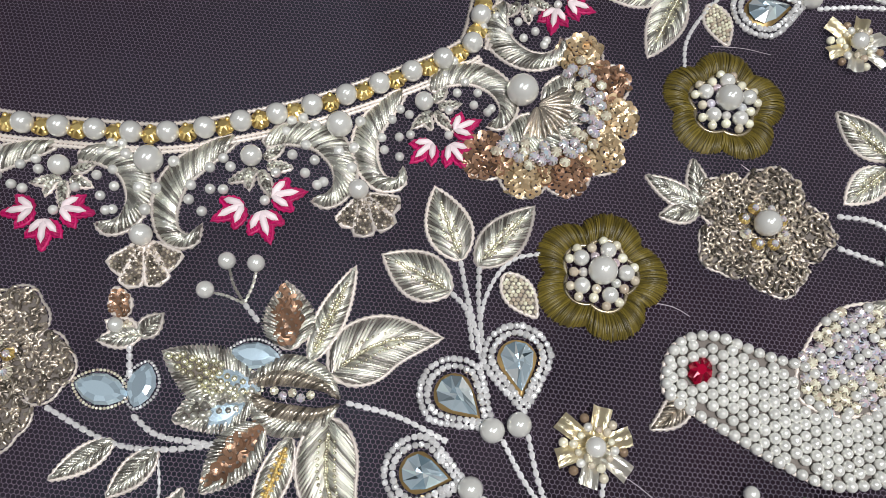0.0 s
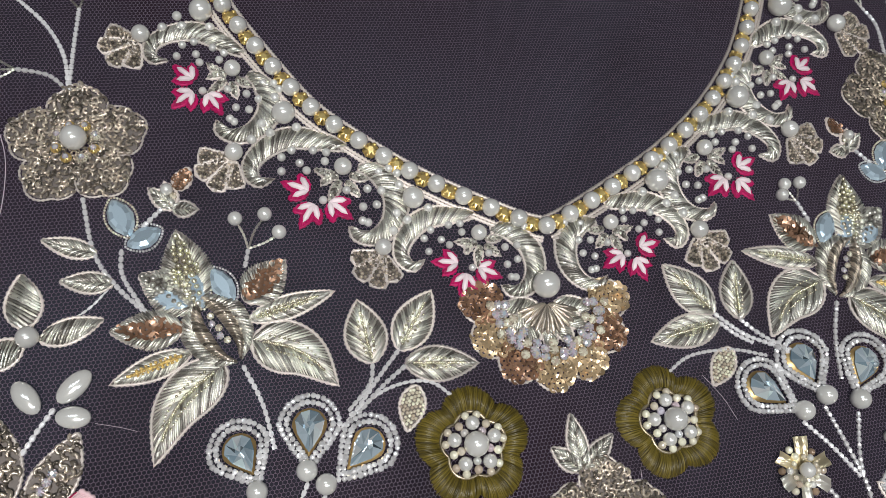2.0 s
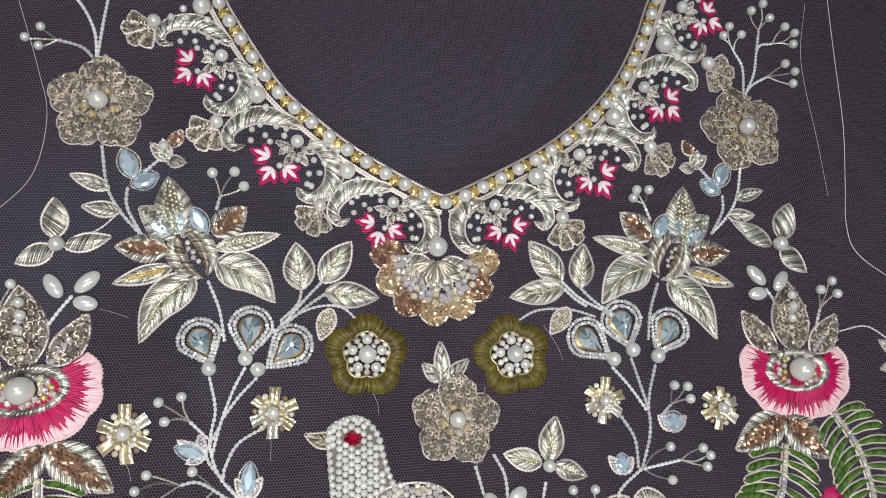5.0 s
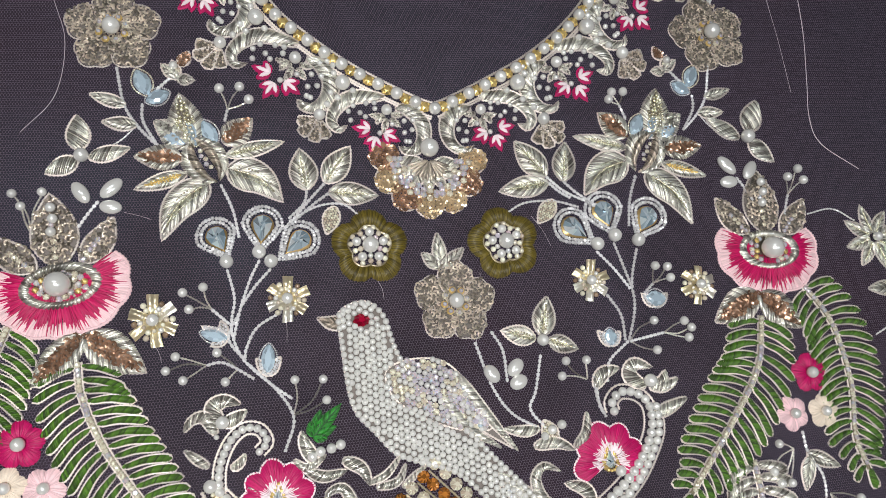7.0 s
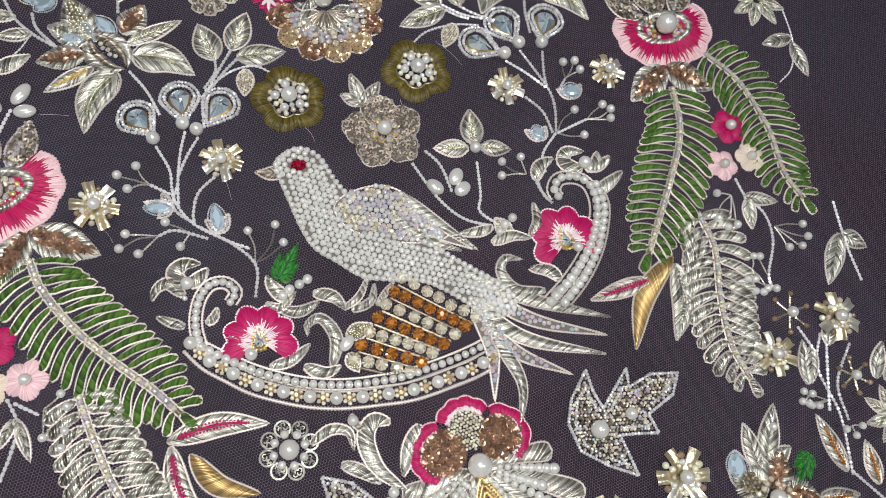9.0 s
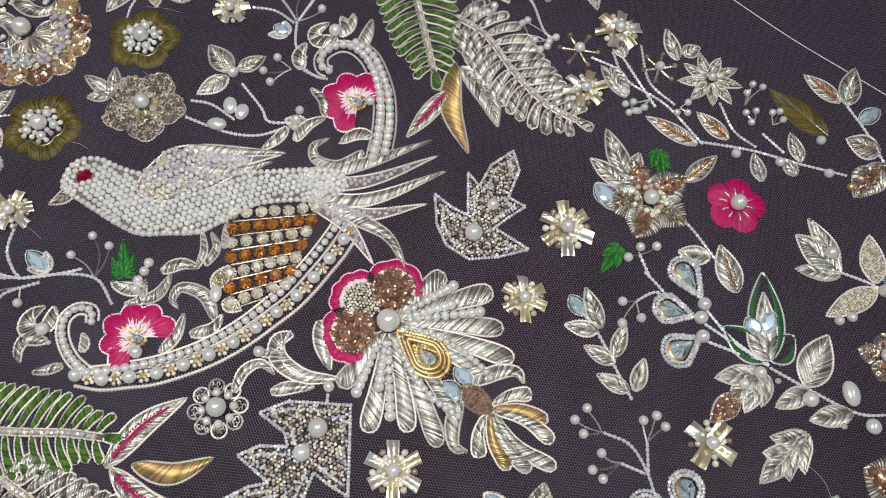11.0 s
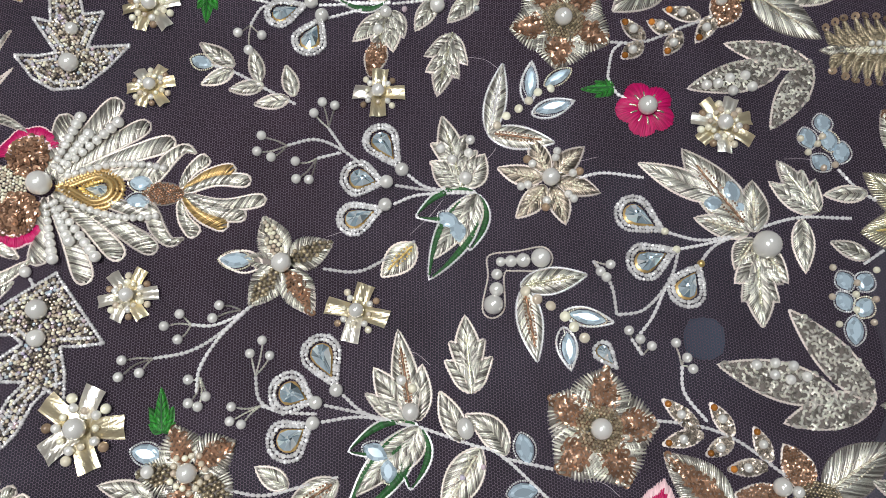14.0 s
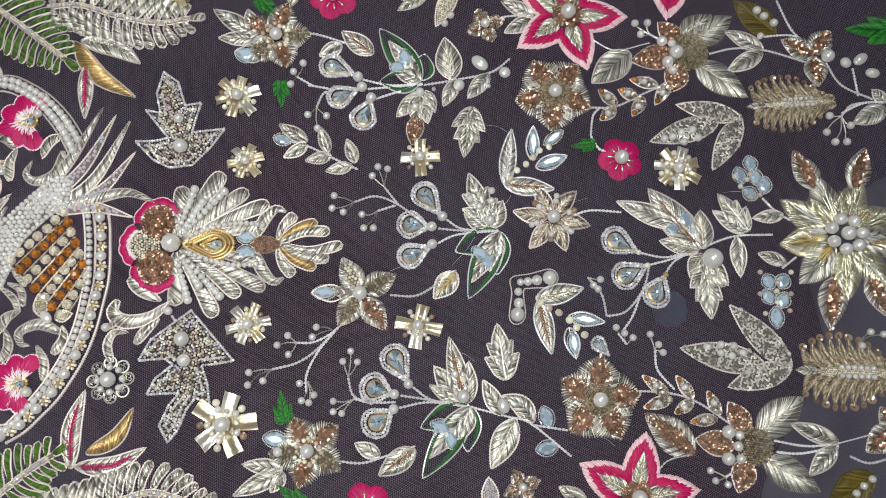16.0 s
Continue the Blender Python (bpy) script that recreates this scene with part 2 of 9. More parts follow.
def inside(poly, pts):
    x, y = pts[:, 0], pts[:, 1]
    c = np.zeros(len(pts), bool)
    for (x0, y0), (x1, y1) in zip(poly, np.roll(poly, -1, 0)):
        k = (y0 > y) != (y1 > y)
        c ^= k & (x < (x1 - x0) * (y - y0) / (y1 - y0 + 1e-15) + x0)
    return c


def edge_gap(poly, pts):
    """The distance of points to the nearest corner of a finely stepped outline."""
    return np.min(np.linalg.norm(pts[:, None] - poly[None], axis=2), axis=1)


def lattice(poly, pitch, turn=0.0, jitter=0.0, gap=0.0):
    """Places in staggered rows inside an outline."""
    c = poly.mean(0)
    R = max(np.linalg.norm(poly - c, axis=1))
    n = int(R / pitch) + 2
    i, j = np.meshgrid(np.arange(-n, n + 1), np.arange(-n - 2, n + 3))
    p = np.stack([(i + 0.5 * (j % 2)).ravel() * pitch, j.ravel() * pitch * 0.87], 1)
    p = p + rng.uniform(-jitter, jitter, p.shape) * pitch
    cs, sn = math.cos(turn), math.sin(turn)
    p = p @ np.array([[cs, sn], [-sn, cs]]) + c
    p = p[inside(poly, p)]
    return p[edge_gap(poly, p) > gap] if gap and len(p) else p


def rim(o, line, r=0.00032, mat="cord", closed=True, z=0.0003, name="outline"):
    S = Soup()
    tube(S, line, r * 1.12, z, closed, 0.36)
    return part(name, S, mat, o)


PROFILE = {
    "leaf": lambda s: np.sin(np.pi * np.clip(s, 0, 1) ** 0.80) ** 0.85,
    "blade": lambda s: np.sin(np.pi * np.clip(s, 0, 1) ** 0.62) ** 0.9,
    "club": lambda s: 0.30 * np.clip(s * 8, 0, 1) ** 0.5 * (1 - np.clip((s - 0.93) / 0.07, 0, 1) ** 2) ** 0.5 + 0.70 * np.clip(s, 0, 1) ** 0.9 * np.sqrt(np.clip(1 - np.clip((s - 0.78) / 0.22, 0, 1) ** 2, 0, 1)),
    "horn": lambda s: (0.25 + 0.75 * np.sin(np.pi * np.clip(s, 0, 1) ** 0.7)) * np.clip((1 - s) * 7, 0, 1) ** 0.5,
    "finger": lambda s: (0.55 + 0.45 * np.clip(s * 1.6, 0, 1)) * np.clip(s * 10, 0, 1) ** 0.5 * np.sqrt(np.clip(1 - np.clip((s - 0.80) / 0.20, 0, 1) ** 2, 0, 1)),
    "even": lambda s: np.clip(s * 9, 0, 1) ** 0.5 * np.clip((1 - s) * 9, 0, 1) ** 0.5,
}


def frond(o, pts, w, shape="leaf", fill="chevron", mat="silver", edge="cord", core="", name="leaf", thick=0.00033, lift=0.0007, label=""):
    """A padded shape along a line: slanted coils of wire inside a twisted outline, with a row of beads or sequins down its core."""
    c = spline(pts, 0.0006)
    n = len(c)
    s = np.linspace(0, 1, n)
    t = np.gradient(c, axis=0)
    t /= np.linalg.norm(t, axis=1)[:, None] + 1e-12
    nor = np.stack([-t[:, 1], t[:, 0]], 1)
    hw = PROFILE[shape](s) * w / 2
    L, R = c + nor * hw[:, None], c - nor * hw[:, None]
    ln = np.linalg.norm(np.diff(c, axis=0), axis=1).sum()
    k = max(4, int(ln / (thick * (2.15 if fill == "slant" else 2.4))))
    u = np.linspace(0.03, 0.97, k)

    def at(line, x):
        x = np.clip(x, 0, 1) * (n - 1)
        return np.c_[np.interp(x, np.arange(n), line[:, 0]), np.interp(x, np.arange(n), line[:, 1])]

    S = Soup()
    seg = 5
    if fill == "chevron":
        sl = min(0.30, 0.55 * w / ln)
        for line in (L, R):
            strands(S, at(c, u - sl * 0.5), at(c * 0.06 + line * 0.94, u + sl * 0.5), thick, lift, 0.0003, 5, 0.20, 0.25)
    elif fill == "slant":
        sl = min(0.2, 0.35 * w / ln)
        strands(S, at(R * 0.95 + c * 0.05, u - sl), at(L * 0.95 + c * 0.05, u + sl), thick, lift * 1.3, 0.0003, 6, 0.20, 0.2)
    elif fill == "long":
        for q in np.linspace(-0.8, 0.8, max(2, int(w / thick / 1.9))):
            tube(S, c + nor * (hw * q)[:, None], thick, 0.0003 + lift * (1 - q * q), False, 0.2)
    elif fill == "sequin":
        poly = np.concatenate([L, R[::-1]])
        p = lattice(poly, thick * 3.4, rng.uniform(0, 3), 0.15, thick)
        discs(S, p, thick * 2.4, 0.0008, 0.5)
    elif fill == "bead":
        thick = max(thick, 0.00042)
        poly = np.concatenate([L, R[::-1]])
        balls(S, lattice(poly, thick * 2.5, rng.uniform(0, 3), 0.15, thick), thick * 1.25)
    elif fill == "curl":
        poly = np.concatenate([L, R[::-1]])
        curls(S, lattice(poly, 0.0019, rng.uniform(0, 3), 0.25, 0.0005), 0.00095, 0.00046, 0.0006)
    elif fill == "edge":
        for line in (L, R):
            strands(S, at(c * 0.45 + line * 0.55, np.linspace(0.04, 0.93, 2 * k)), at(c * 0.05 + line * 0.95, np.linspace(0.05, 0.97, 2 * k)), thick, lift * 0.6, 0.0003, 4, 0.0, 0.3)
    elif fill == "fringe":
        # strands stand out past the edge, sequins fill the middle
        for line in (L, R):
            strands(S, at(c * 0.62 + line * 0.38, u - 0.05), at(line * 1.18 - c * 0.18, u + 0.10), thick, lift, 0.0006, seg, 0.1, 0.3)
    pad = Soup()
    m = np.arange(0, n, max(1, n // 16))
    pv = np.concatenate([np.c_[L[m], np.full(len(m), 0.0001)], np.c_[c[m], lift * 0.6 * PROFILE[shape](s[m]) + 0.0001], np.c_[R[m], np.full(len(m), 0.0001)]])
    i, e = np.arange(len(m) - 1), len(m)
    pad_q = np.concatenate([np.stack([i, i + 1, i + e + 1, i + e], 1), np.stack([i + e, i + e + 1, i + 2 * e + 1, i + 2 * e], 1)])
    silk = mat in ("green", "magenta", "leaf_green", "deep_green", "olive")
    top = o.parent is None
    if fill in ("", "edge"):
        if not S.n:
            tube(S, c, 0.0002, 0.0002)
        body = part(name, S, mat, o, label)
    else:
        pad.add(pv * np.array([1, 1, 1.0 if silk else 0.5]), pad_q)
        body = part(name, pad, mat if silk else "padding", o, label)
        tagged(part("stitches" if silk else "wire_fill", S, mat, body if top else o), kind="stuff")
    if core:
        K = Soup()
        if fill == "fringe":
            poly = np.concatenate([c + nor * (hw * 0.55)[:, None], (c - nor * (hw * 0.55)[:, None])[::-1]])
            if core in ("copper", "amber"):
                discs(K, lattice(poly, 0.0017, rng.uniform(0, 3), 0.15), 0.0013, 0.0012, 0.55)
            else:
                balls(K, lattice(poly, 0.0018, rng.uniform(0, 3), 0.15), 0.00088, 0.0013)
        else:
            a, b = int(n * 0.12), int(n * 0.80)
            q = c[a:b:max(1, int(0.0011 / 0.0006))]
            balls(K, q + rng.uniform(-1, 1, q.shape) * 0.00015, 0.00050, 0.0011)
            if w > 0.006:
                for sg in (-1, 1):
                    q2 = (c + nor * (hw * 0.28 * sg)[:, None])[a + 2:b - 4:2]
                    balls(K, q2, 0.00045, 0.0010)
        part("core", K, core, body if top else o)
    if edge:
        rim(body if top else o, np.concatenate([L, R[::-1][1:-1]]), 0.00038, edge)
    return body


def leaf(o, base, tip, w, bend=0.0, fill="chevron", mat="silver", edge="cord", core="", shape="leaf", name="leaf", thick=0.00033):
    a, b = np.array(base, float), np.array(tip, float)
    d = b - a
    m = (a + b) / 2 + np.array([-d[1], d[0]]) * bend
    return frond(o, [a, m, b], w, shape, fill, mat, edge, core, name, thick)


def lobed(o, base, tip, w, core=""):
    """A leaf cut into five points: an end lobe and two pairs along the rib."""
    a, b = np.array(base, float), np.array(tip, float)
    d = b - a
    ln, turn = np.linalg.norm(d), math.atan2(d[1], d[0])
    spot = lambda r, q, p: (p[0] + r * math.cos(q), p[1] + r * math.sin(q))
    for at, k, q in ((0.02, 0.52, 0.62), (0.30, 0.44, 0.55)):
        for sg in (-1, 1):
            p = a + d * at
            leaf(o, tuple(p), spot(ln * k, turn + sg * q, p), w * 0.50, -0.10 * sg, name="lobe")
    leaf(o, tuple(a + d * 0.28), tuple(b), w * 0.60, 0.0, core=core, name="lobe")
    S = Soup()
    tube(S, spline([a, b - d * 0.25], 0.0006), 0.0004, 0.0010, False, 0.3)
    part("rib", S, "pale_gold", o)


SHARED = {}


def shared_ball(mat):
    if mat not in SHARED:
        S = Soup()
        S.add(*BALL)
        SHARED[mat] = S.mesh("ball", mat, (0, 0))
    return SHARED[mat]


def pearl(o, xy, r, mat="pearl", z=0.0, name="pearl", flat=1.0):
    ob = new(name, shared_ball(mat))
    ob.parent = o
    ob.location = (xy[0] - ORG[o][0], xy[1] - ORG[o][1], r * 0.8 * flat + z)
    ob.scale = (r, r, r * flat)
    ob.rotation_euler = (rng.uniform(-0.4, 0.4), rng.uniform(-0.4, 0.4), rng.uniform(0, 6))
    ORG[ob] = ORG[o]
    return ob


def gem_mesh(mat, sides=8, table=0.36):
    key = ("gem", mat, sides, table)
    if key not in SHARED:
        S = Soup()
        a = np.arange(sides) * 2 * math.pi / sides
        b = a + math.pi / sides
        top = np.c_[np.cos(a) * table, np.sin(a) * table, np.full(sides, 0.70)]
        mid = np.c_[np.cos(b) * 0.86, np.sin(b) * 0.86, np.full(sides, 0.44)]
        low = np.c_[np.cos(a), np.sin(a), np.full(sides, 0.05)]
        i = np.arange(sides)
        j = (i + 1) % sides
        tri = np.concatenate([np.stack([i, i + sides, j], 1), np.stack([i + sides, i + 2 * sides, j + 2 * sides], 1), np.stack([i, np.roll(i, 1) + sides, i + 2 * sides], 1), np.stack([i, i + 2 * sides, i + sides], 1), np.stack([i + sides, j + 2 * sides, j], 1)])
        cap = [(0, k, k + 1) for k in range(1, sides - 1)]
        # Unshared corners: every facet gets its own tone, imitating reflections in cut glass.
        S.add(np.concatenate([top, mid, low])[tri].reshape(-1, 3), None, np.arange(tri.size).reshape(-1, 3))
        S.add(top, None, cap)
        SHARED[key] = S.mesh("gem", mat, (0, 0), False)
    return SHARED[key]


def gem(o, xy, r, mat="crystal", z=0.0, stretch=1.0, turn=0.0, name="crystal", sides=8):
    ob = new(name, gem_mesh(mat, sides))
    ob.parent = o
    ob.location = (xy[0] - ORG[o][0], xy[1] - ORG[o][1], z)
    ob.scale = (r * stretch, r, r * 0.9)
    ob.rotation_euler = (rng.uniform(-0.12, 0.12), rng.uniform(-0.12, 0.12), turn)
    ORG[ob] = ORG[o]
    return ob


def marquise_mesh(mat):
    """A long cut stone, pointed at both ends, with a flat table."""
    key = ("marquise", mat)
    if key not in SHARED:
        S = Soup()
        n = 12
        a = np.arange(n) * 2 * math.pi / n
        x, y = np.cos(a), np.sin(a) * (1 - 0.45 * np.abs(np.cos(a)) ** 2.5)
        low, mid, top = np.c_[x, y, np.full(n, 0.05)], np.c_[x * 0.84, y * 0.80, np.full(n, 0.48)], np.c_[x * 0.62, y * 0.46, np.full(n, 0.66)]
        V = np.concatenate([low, mid, top])
        i = np.arange(n)
        j = (i + 1) % n
        q = np.concatenate([np.stack([i, j, j + n, i + n], 1), np.stack([i + n, j + n, j + 2 * n, i + 2 * n], 1)])
        # Facets kept apart here too, their tones painted for what they would reflect.
        S.add(V[q].reshape(-1, 3), np.arange(q.size).reshape(-1, 4))
        S.add(top, None, [(0, k, k + 1) for k in range(1, n - 1)])
        SHARED[key] = S.mesh("marquise", mat, (0, 0), False)
    return SHARED[key]


def drop(o, a, b, w, mat="moonstone", name="cabochon", high=0.5):
    """A smooth oval stone or long pearl that lies from a to b."""
    a, b = np.array(a), np.array(b)
    ob = new(name, shared_ball(mat) if mat == "pearl" else marquise_mesh(mat))
    ob.parent = o
    c, d = (a + b) / 2, b - a
    ob.location = (c[0] - ORG[o][0], c[1] - ORG[o][1], (w * 0.5 * high if mat == "pearl" else 0) + 0.0004)
    ob.scale = (np.linalg.norm(d) / 2 * (1.0 if mat == "pearl" else 1.12), w / 2, w / 2 * high * 1.4)
    ob.rotation_euler = (0, 0, math.atan2(d[1], d[0]))
    ORG[ob] = ORG[o]
    if mat == "moonstone":
        x = np.linspace(0, 2 * math.pi, 40, endpoint=False)
        e = d / np.linalg.norm(d)
        line = c + np.outer(np.cos(x) * (np.linalg.norm(d) / 2 * 1.12 + 0.0004), e) + np.outer(np.sin(x) * (1 - 0.4 * np.abs(np.cos(x)) ** 2.5) * (w / 2 + 0.0006), [-e[1], e[0]])
        S = Soup()
        balls(S, spline(line, 0.0008, True), 0.00036, 0.0005)
        part("bead_ring", S, "bright" if rng.uniform() < 0.6 else "champagne", o, "", False)
    return ob


def stem(o, pts, r=0.00060, mat="bugle", pitch=0.0018, name="stem"):
    """A string of bugle beads sewn along a line, with small slips out of line."""
    c = spline(pts, pitch / 4)
    n = len(c)
    S = Soup()
    k = np.arange(n) % 4
    tube(S, c, np.where(k == 0, 0.40, 1.0) * r * 1.1 * rng.uniform(0.85, 1.12, n), r * 0.5)
    return part(name, S, mat, o, "", False)


def wire(o, pts, r=0.00012, mat="thread_line", name="thread", z=0.0003):
    S = Soup()
    tube(S, spline(pts, 0.002), r, z)
    return part(name, S, mat, o)


def sprig(o, base, tips, r=0.0016, mat="silver", bend=0.12):
    for x in tips:
        a, b = np.array(base), np.array(x)
        d = b - a
        stem(o, [a, (a + b) / 2 + np.array([-d[1], d[0]]) * bend * rng.uniform(-1, 1), b], 0.00035, mat, 0.0012, "stalk")
        pearl(o, x, r)


def teardrop(o, centre, tip, w, rows=2, mat="blue_glass", ring="bright"):
    """A faceted drop of mirror-backed glass in a gilt bed, ringed by rows of cut beads."""
    c, t = np.array(centre, float), np.array(tip, float)
    d = t - c
    ln = np.linalg.norm(d)
    e = d / ln
    f = np.array([-e[1], e[0]])
    a = np.linspace(0, 2 * math.pi, 40, endpoint=False)

    def contour(half, reach):
        x = np.cos(a)
        y = np.sin(a) * np.where(x > 0, 1 - 0.75 * np.abs(x) ** 1.2, 1.0)
        xx = np.where(x > 0, x * reach, x * half)
        return c + xx[:, None] * e + (y * half)[:, None] * f

    g = thing_part("setting", o, contour(w * 0.285, ln * 0.70), "dull_gold", 0.0012)
    S = Soup()
    out = contour(w * 0.25, ln * 0.62)[::4]
    n = len(out)
    mid = c + (out - c) * 0.34 + e * ln * 0.04
    i = np.arange(n)
    j = (i + 1) % n
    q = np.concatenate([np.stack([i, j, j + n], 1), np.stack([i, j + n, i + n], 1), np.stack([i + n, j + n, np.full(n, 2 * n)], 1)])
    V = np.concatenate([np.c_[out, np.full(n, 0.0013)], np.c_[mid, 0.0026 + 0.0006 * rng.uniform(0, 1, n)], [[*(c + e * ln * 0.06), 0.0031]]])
    # Facets stay loose so each takes a tone, as if mirroring something else.
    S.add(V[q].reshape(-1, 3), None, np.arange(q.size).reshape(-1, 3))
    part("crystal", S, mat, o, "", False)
    B = Soup()
    for row in range(rows):
        line = contour(w * (0.37 + 0.11 * row), ln * (0.82 + 0.16 * row))
        line = spline(line, 0.00135, True)
        balls(B, line + rng.uniform(-1, 1, line.shape) * 0.0001, 0.00086 * rng.uniform(0.8, 1.1, len(line)), 0.0007 + 0.0003 * (rows - row))
    part("bead_ring", B, ring, o, "", False)


def thing_part(name, o, line, mat, h, inset=0.6):
    """A low padded mound inside a closed outline."""
    line = np.asarray(line)
    c = line.mean(0)
    n = len(line)
    S = Soup()
    V = np.concatenate([np.c_[line, np.full(n, 0.0001)], np.c_[c + (line - c) * inset, np.full(n, h)], [[c[0], c[1], h]]])
    i = np.arange(n)
    j = (i + 1) % n
    S.add(V, np.stack([i, j, j + n, i + n], 1), np.stack([i + n, j + n, np.full(n, 2 * n)], 1))
    return part(name, S, mat, o)


def lobes(c, r, n, turn, depth=0.18, count=160, power=1.0):
    """A closed outline with n rounded lobes."""
    a = np.linspace(0, 2 * math.pi, count, endpoint=False)
    k = 1 - depth + depth * np.abs(np.cos(n * (a - turn) / 2)) ** power
    return np.array(c) + np.c_[np.cos(a), np.sin(a)] * (k * r)[:, None]


def satin(o, inner, outer, mat, thick=0.00022, h=0.0007, z=0.0003, wob=0.04, name="petal", dense=1.5, label=""):
    """Silk stitches laid side by side from one line to another."""
    a, b = np.asarray(inner, float), np.asarray(outer, float)
    ln = np.linalg.norm(np.diff(b, axis=0), axis=1).sum()
    k = max(4, int(ln / thick / dense))
    u = np.linspace(0, 1, k) * (len(a) - 1)
    v = np.linspace(0, 1, k) * (len(b) - 1)
    A = np.c_[np.interp(u, np.arange(len(a)), a[:, 0]), np.interp(u, np.arange(len(a)), a[:, 1])]
    B = np.c_[np.interp(v, np.arange(len(b)), b[:, 0]), np.interp(v, np.arange(len(b)), b[:, 1])]
    d = B - A
    A = A + d * rng.uniform(-wob, wob, (k, 1))
    B = B + d * rng.uniform(-wob, wob, (k, 1))
    S = Soup()
    strands(S, A, B, thick, h, z, 5, 0.0, 0.3)
    return part(name, S, mat, o, label)

# ---- an added, unseen room, the table and the stretched net ----
def slab(name, x0, y0, z0, x1, y1, z1, mat, label=""):
    S = Soup()
    v = [(x, y, z) for z in (z0, z1) for y in (y0, y1) for x in (x0, x1)]
    S.add(v, [(0, 2, 3, 1), (4, 5, 7, 6), (0, 1, 5, 4), (2, 6, 7, 3), (0, 4, 6, 2), (1, 3, 7, 5)])
    return tagged(new(name, S.mesh(name, mat, (0, 0), False)), label, kind="structure")


# Walls and ceiling out of view: they block the sky and tone the reflections.
material("wall_paint", (0.22, 0.21, 0.22), 0, 0.8, 0.02, 0.2, 40)
material("ceiling_paint", (0.7, 0.7, 0.7), 0, 0.8, 0.02, 0.2, 40)
slab("wall_north", -2.1, 2.0, -0.75, 2.1, 2.1, 2.5, "wall_paint", "plain grey painted wall, unseen, added for reflections")
slab("wall_south", -2.1, -2.1, -0.75, 2.1, -2.0, 2.5, "wall_paint", "plain grey painted wall, unseen, added for reflections")
slab("wall_east", 2.0, -2.0, -0.75, 2.1, 2.0, 2.5, "wall_paint", "plain grey painted wall, unseen, added for reflections")
slab("wall_west", -2.1, -2.0, -0.75, -2.0, 2.0, 2.5, "wall_paint", "plain grey painted wall, unseen, added for reflections")
slab("ceiling", -2.0, -2.0, 2.4, 2.0, 2.0, 2.5, "ceiling_paint", "plain white painted ceiling, unseen, added for reflections")


def floor_material():
    m = bpy.data.materials.new("floor_stone")
    m.use_nodes = True
    nt = m.node_tree
    p = nt.nodes["Principled BSDF"]
    co, no, ra = nt.nodes.new("ShaderNodeTexCoord"), nt.nodes.new("ShaderNodeTexNoise"), nt.nodes.new("ShaderNodeValToRGB")
    no.inputs["Scale"].default_value, no.inputs["Detail"].default_value = 3.2, 4
    nt.links.new(co.outputs["Object"], no.inputs["Vector"])
    nt.links.new(no.outputs[0], ra.inputs[0])
    e = ra.color_ramp.elements
    e[0].position, e[0].color = 0.35, (0.034, 0.017, 0.030, 1)
    e[1].position, e[1].color = 0.70, (0.034, 0.044, 0.062, 1)
    nt.links.new(ra.outputs[0], p.inputs["Base Color"])
    p.inputs["Roughness"].default_value = 0.8
    p.inputs["Specular IOR Level"].default_value = 0.2
    MATS["floor_stone"] = m


floor_material()
slab("floor", -2.0, -2.0, -0.40, 2.0, 2.0, -0.31, "floor_stone", "dark plum-grey smooth surface under the net")


material("blue_card", (0.05, 0.10, 0.15), 0, 0.6, 0.05, 0.2, 60)
material("grey_sheet", (0.085, 0.095, 0.115), 0, 0.7, 0.05, 0.2, 60)


def flat_sheet(name, pts, z, h, mat, label, category):
    """A limp sheet lying on the floor, with rounded corners and a softly uneven top."""
    line = spline(pts, 0.01, True)
    c = line.mean(0)
    n = len(line)
    S = Soup()
    rings = [np.c_[c + (line - c) * k, np.full(n, z + h * m) + 0.0008 * np.sin(np.arange(n) * 0.7 + k * 9) * (m > 0)] for k, m in ((1.0, 0.0), (1.0, 0.7), (0.985, 1.0), (0.6, 1.2))]
    S.add(np.concatenate(rings + [[[c[0], c[1], z + h * 1.2]]]), [(a * n + i, a * n + (i + 1) % n, (a + 1) * n + (i + 1) % n, (a + 1) * n + i) for a in range(3) for i in range(n)], [(3 * n + i, 3 * n + (i + 1) % n, 4 * n) for i in range(n)])
    return tagged(new(name, S.mesh(name, mat, (0, 0))), label, category)


flat_sheet("blue_card", [(-0.036, -0.535), (-0.010, -0.538), (-0.012, -0.563), (-0.038, -0.560)], -0.31, 0.002, "blue_card", "small blue card lying on the dark surface under the net", "card")
flat_sheet("grey_cloth", [(-0.20, -0.60), (-0.08, -0.68), (0.06, -0.72), (0.10, -1.1), (-0.6, -1.1), (-0.62, -0.70), (-0.36, -0.60)], -0.31, 0.003, "grey_sheet", "blue-grey cloth lying under the far end of the net", "cloth")


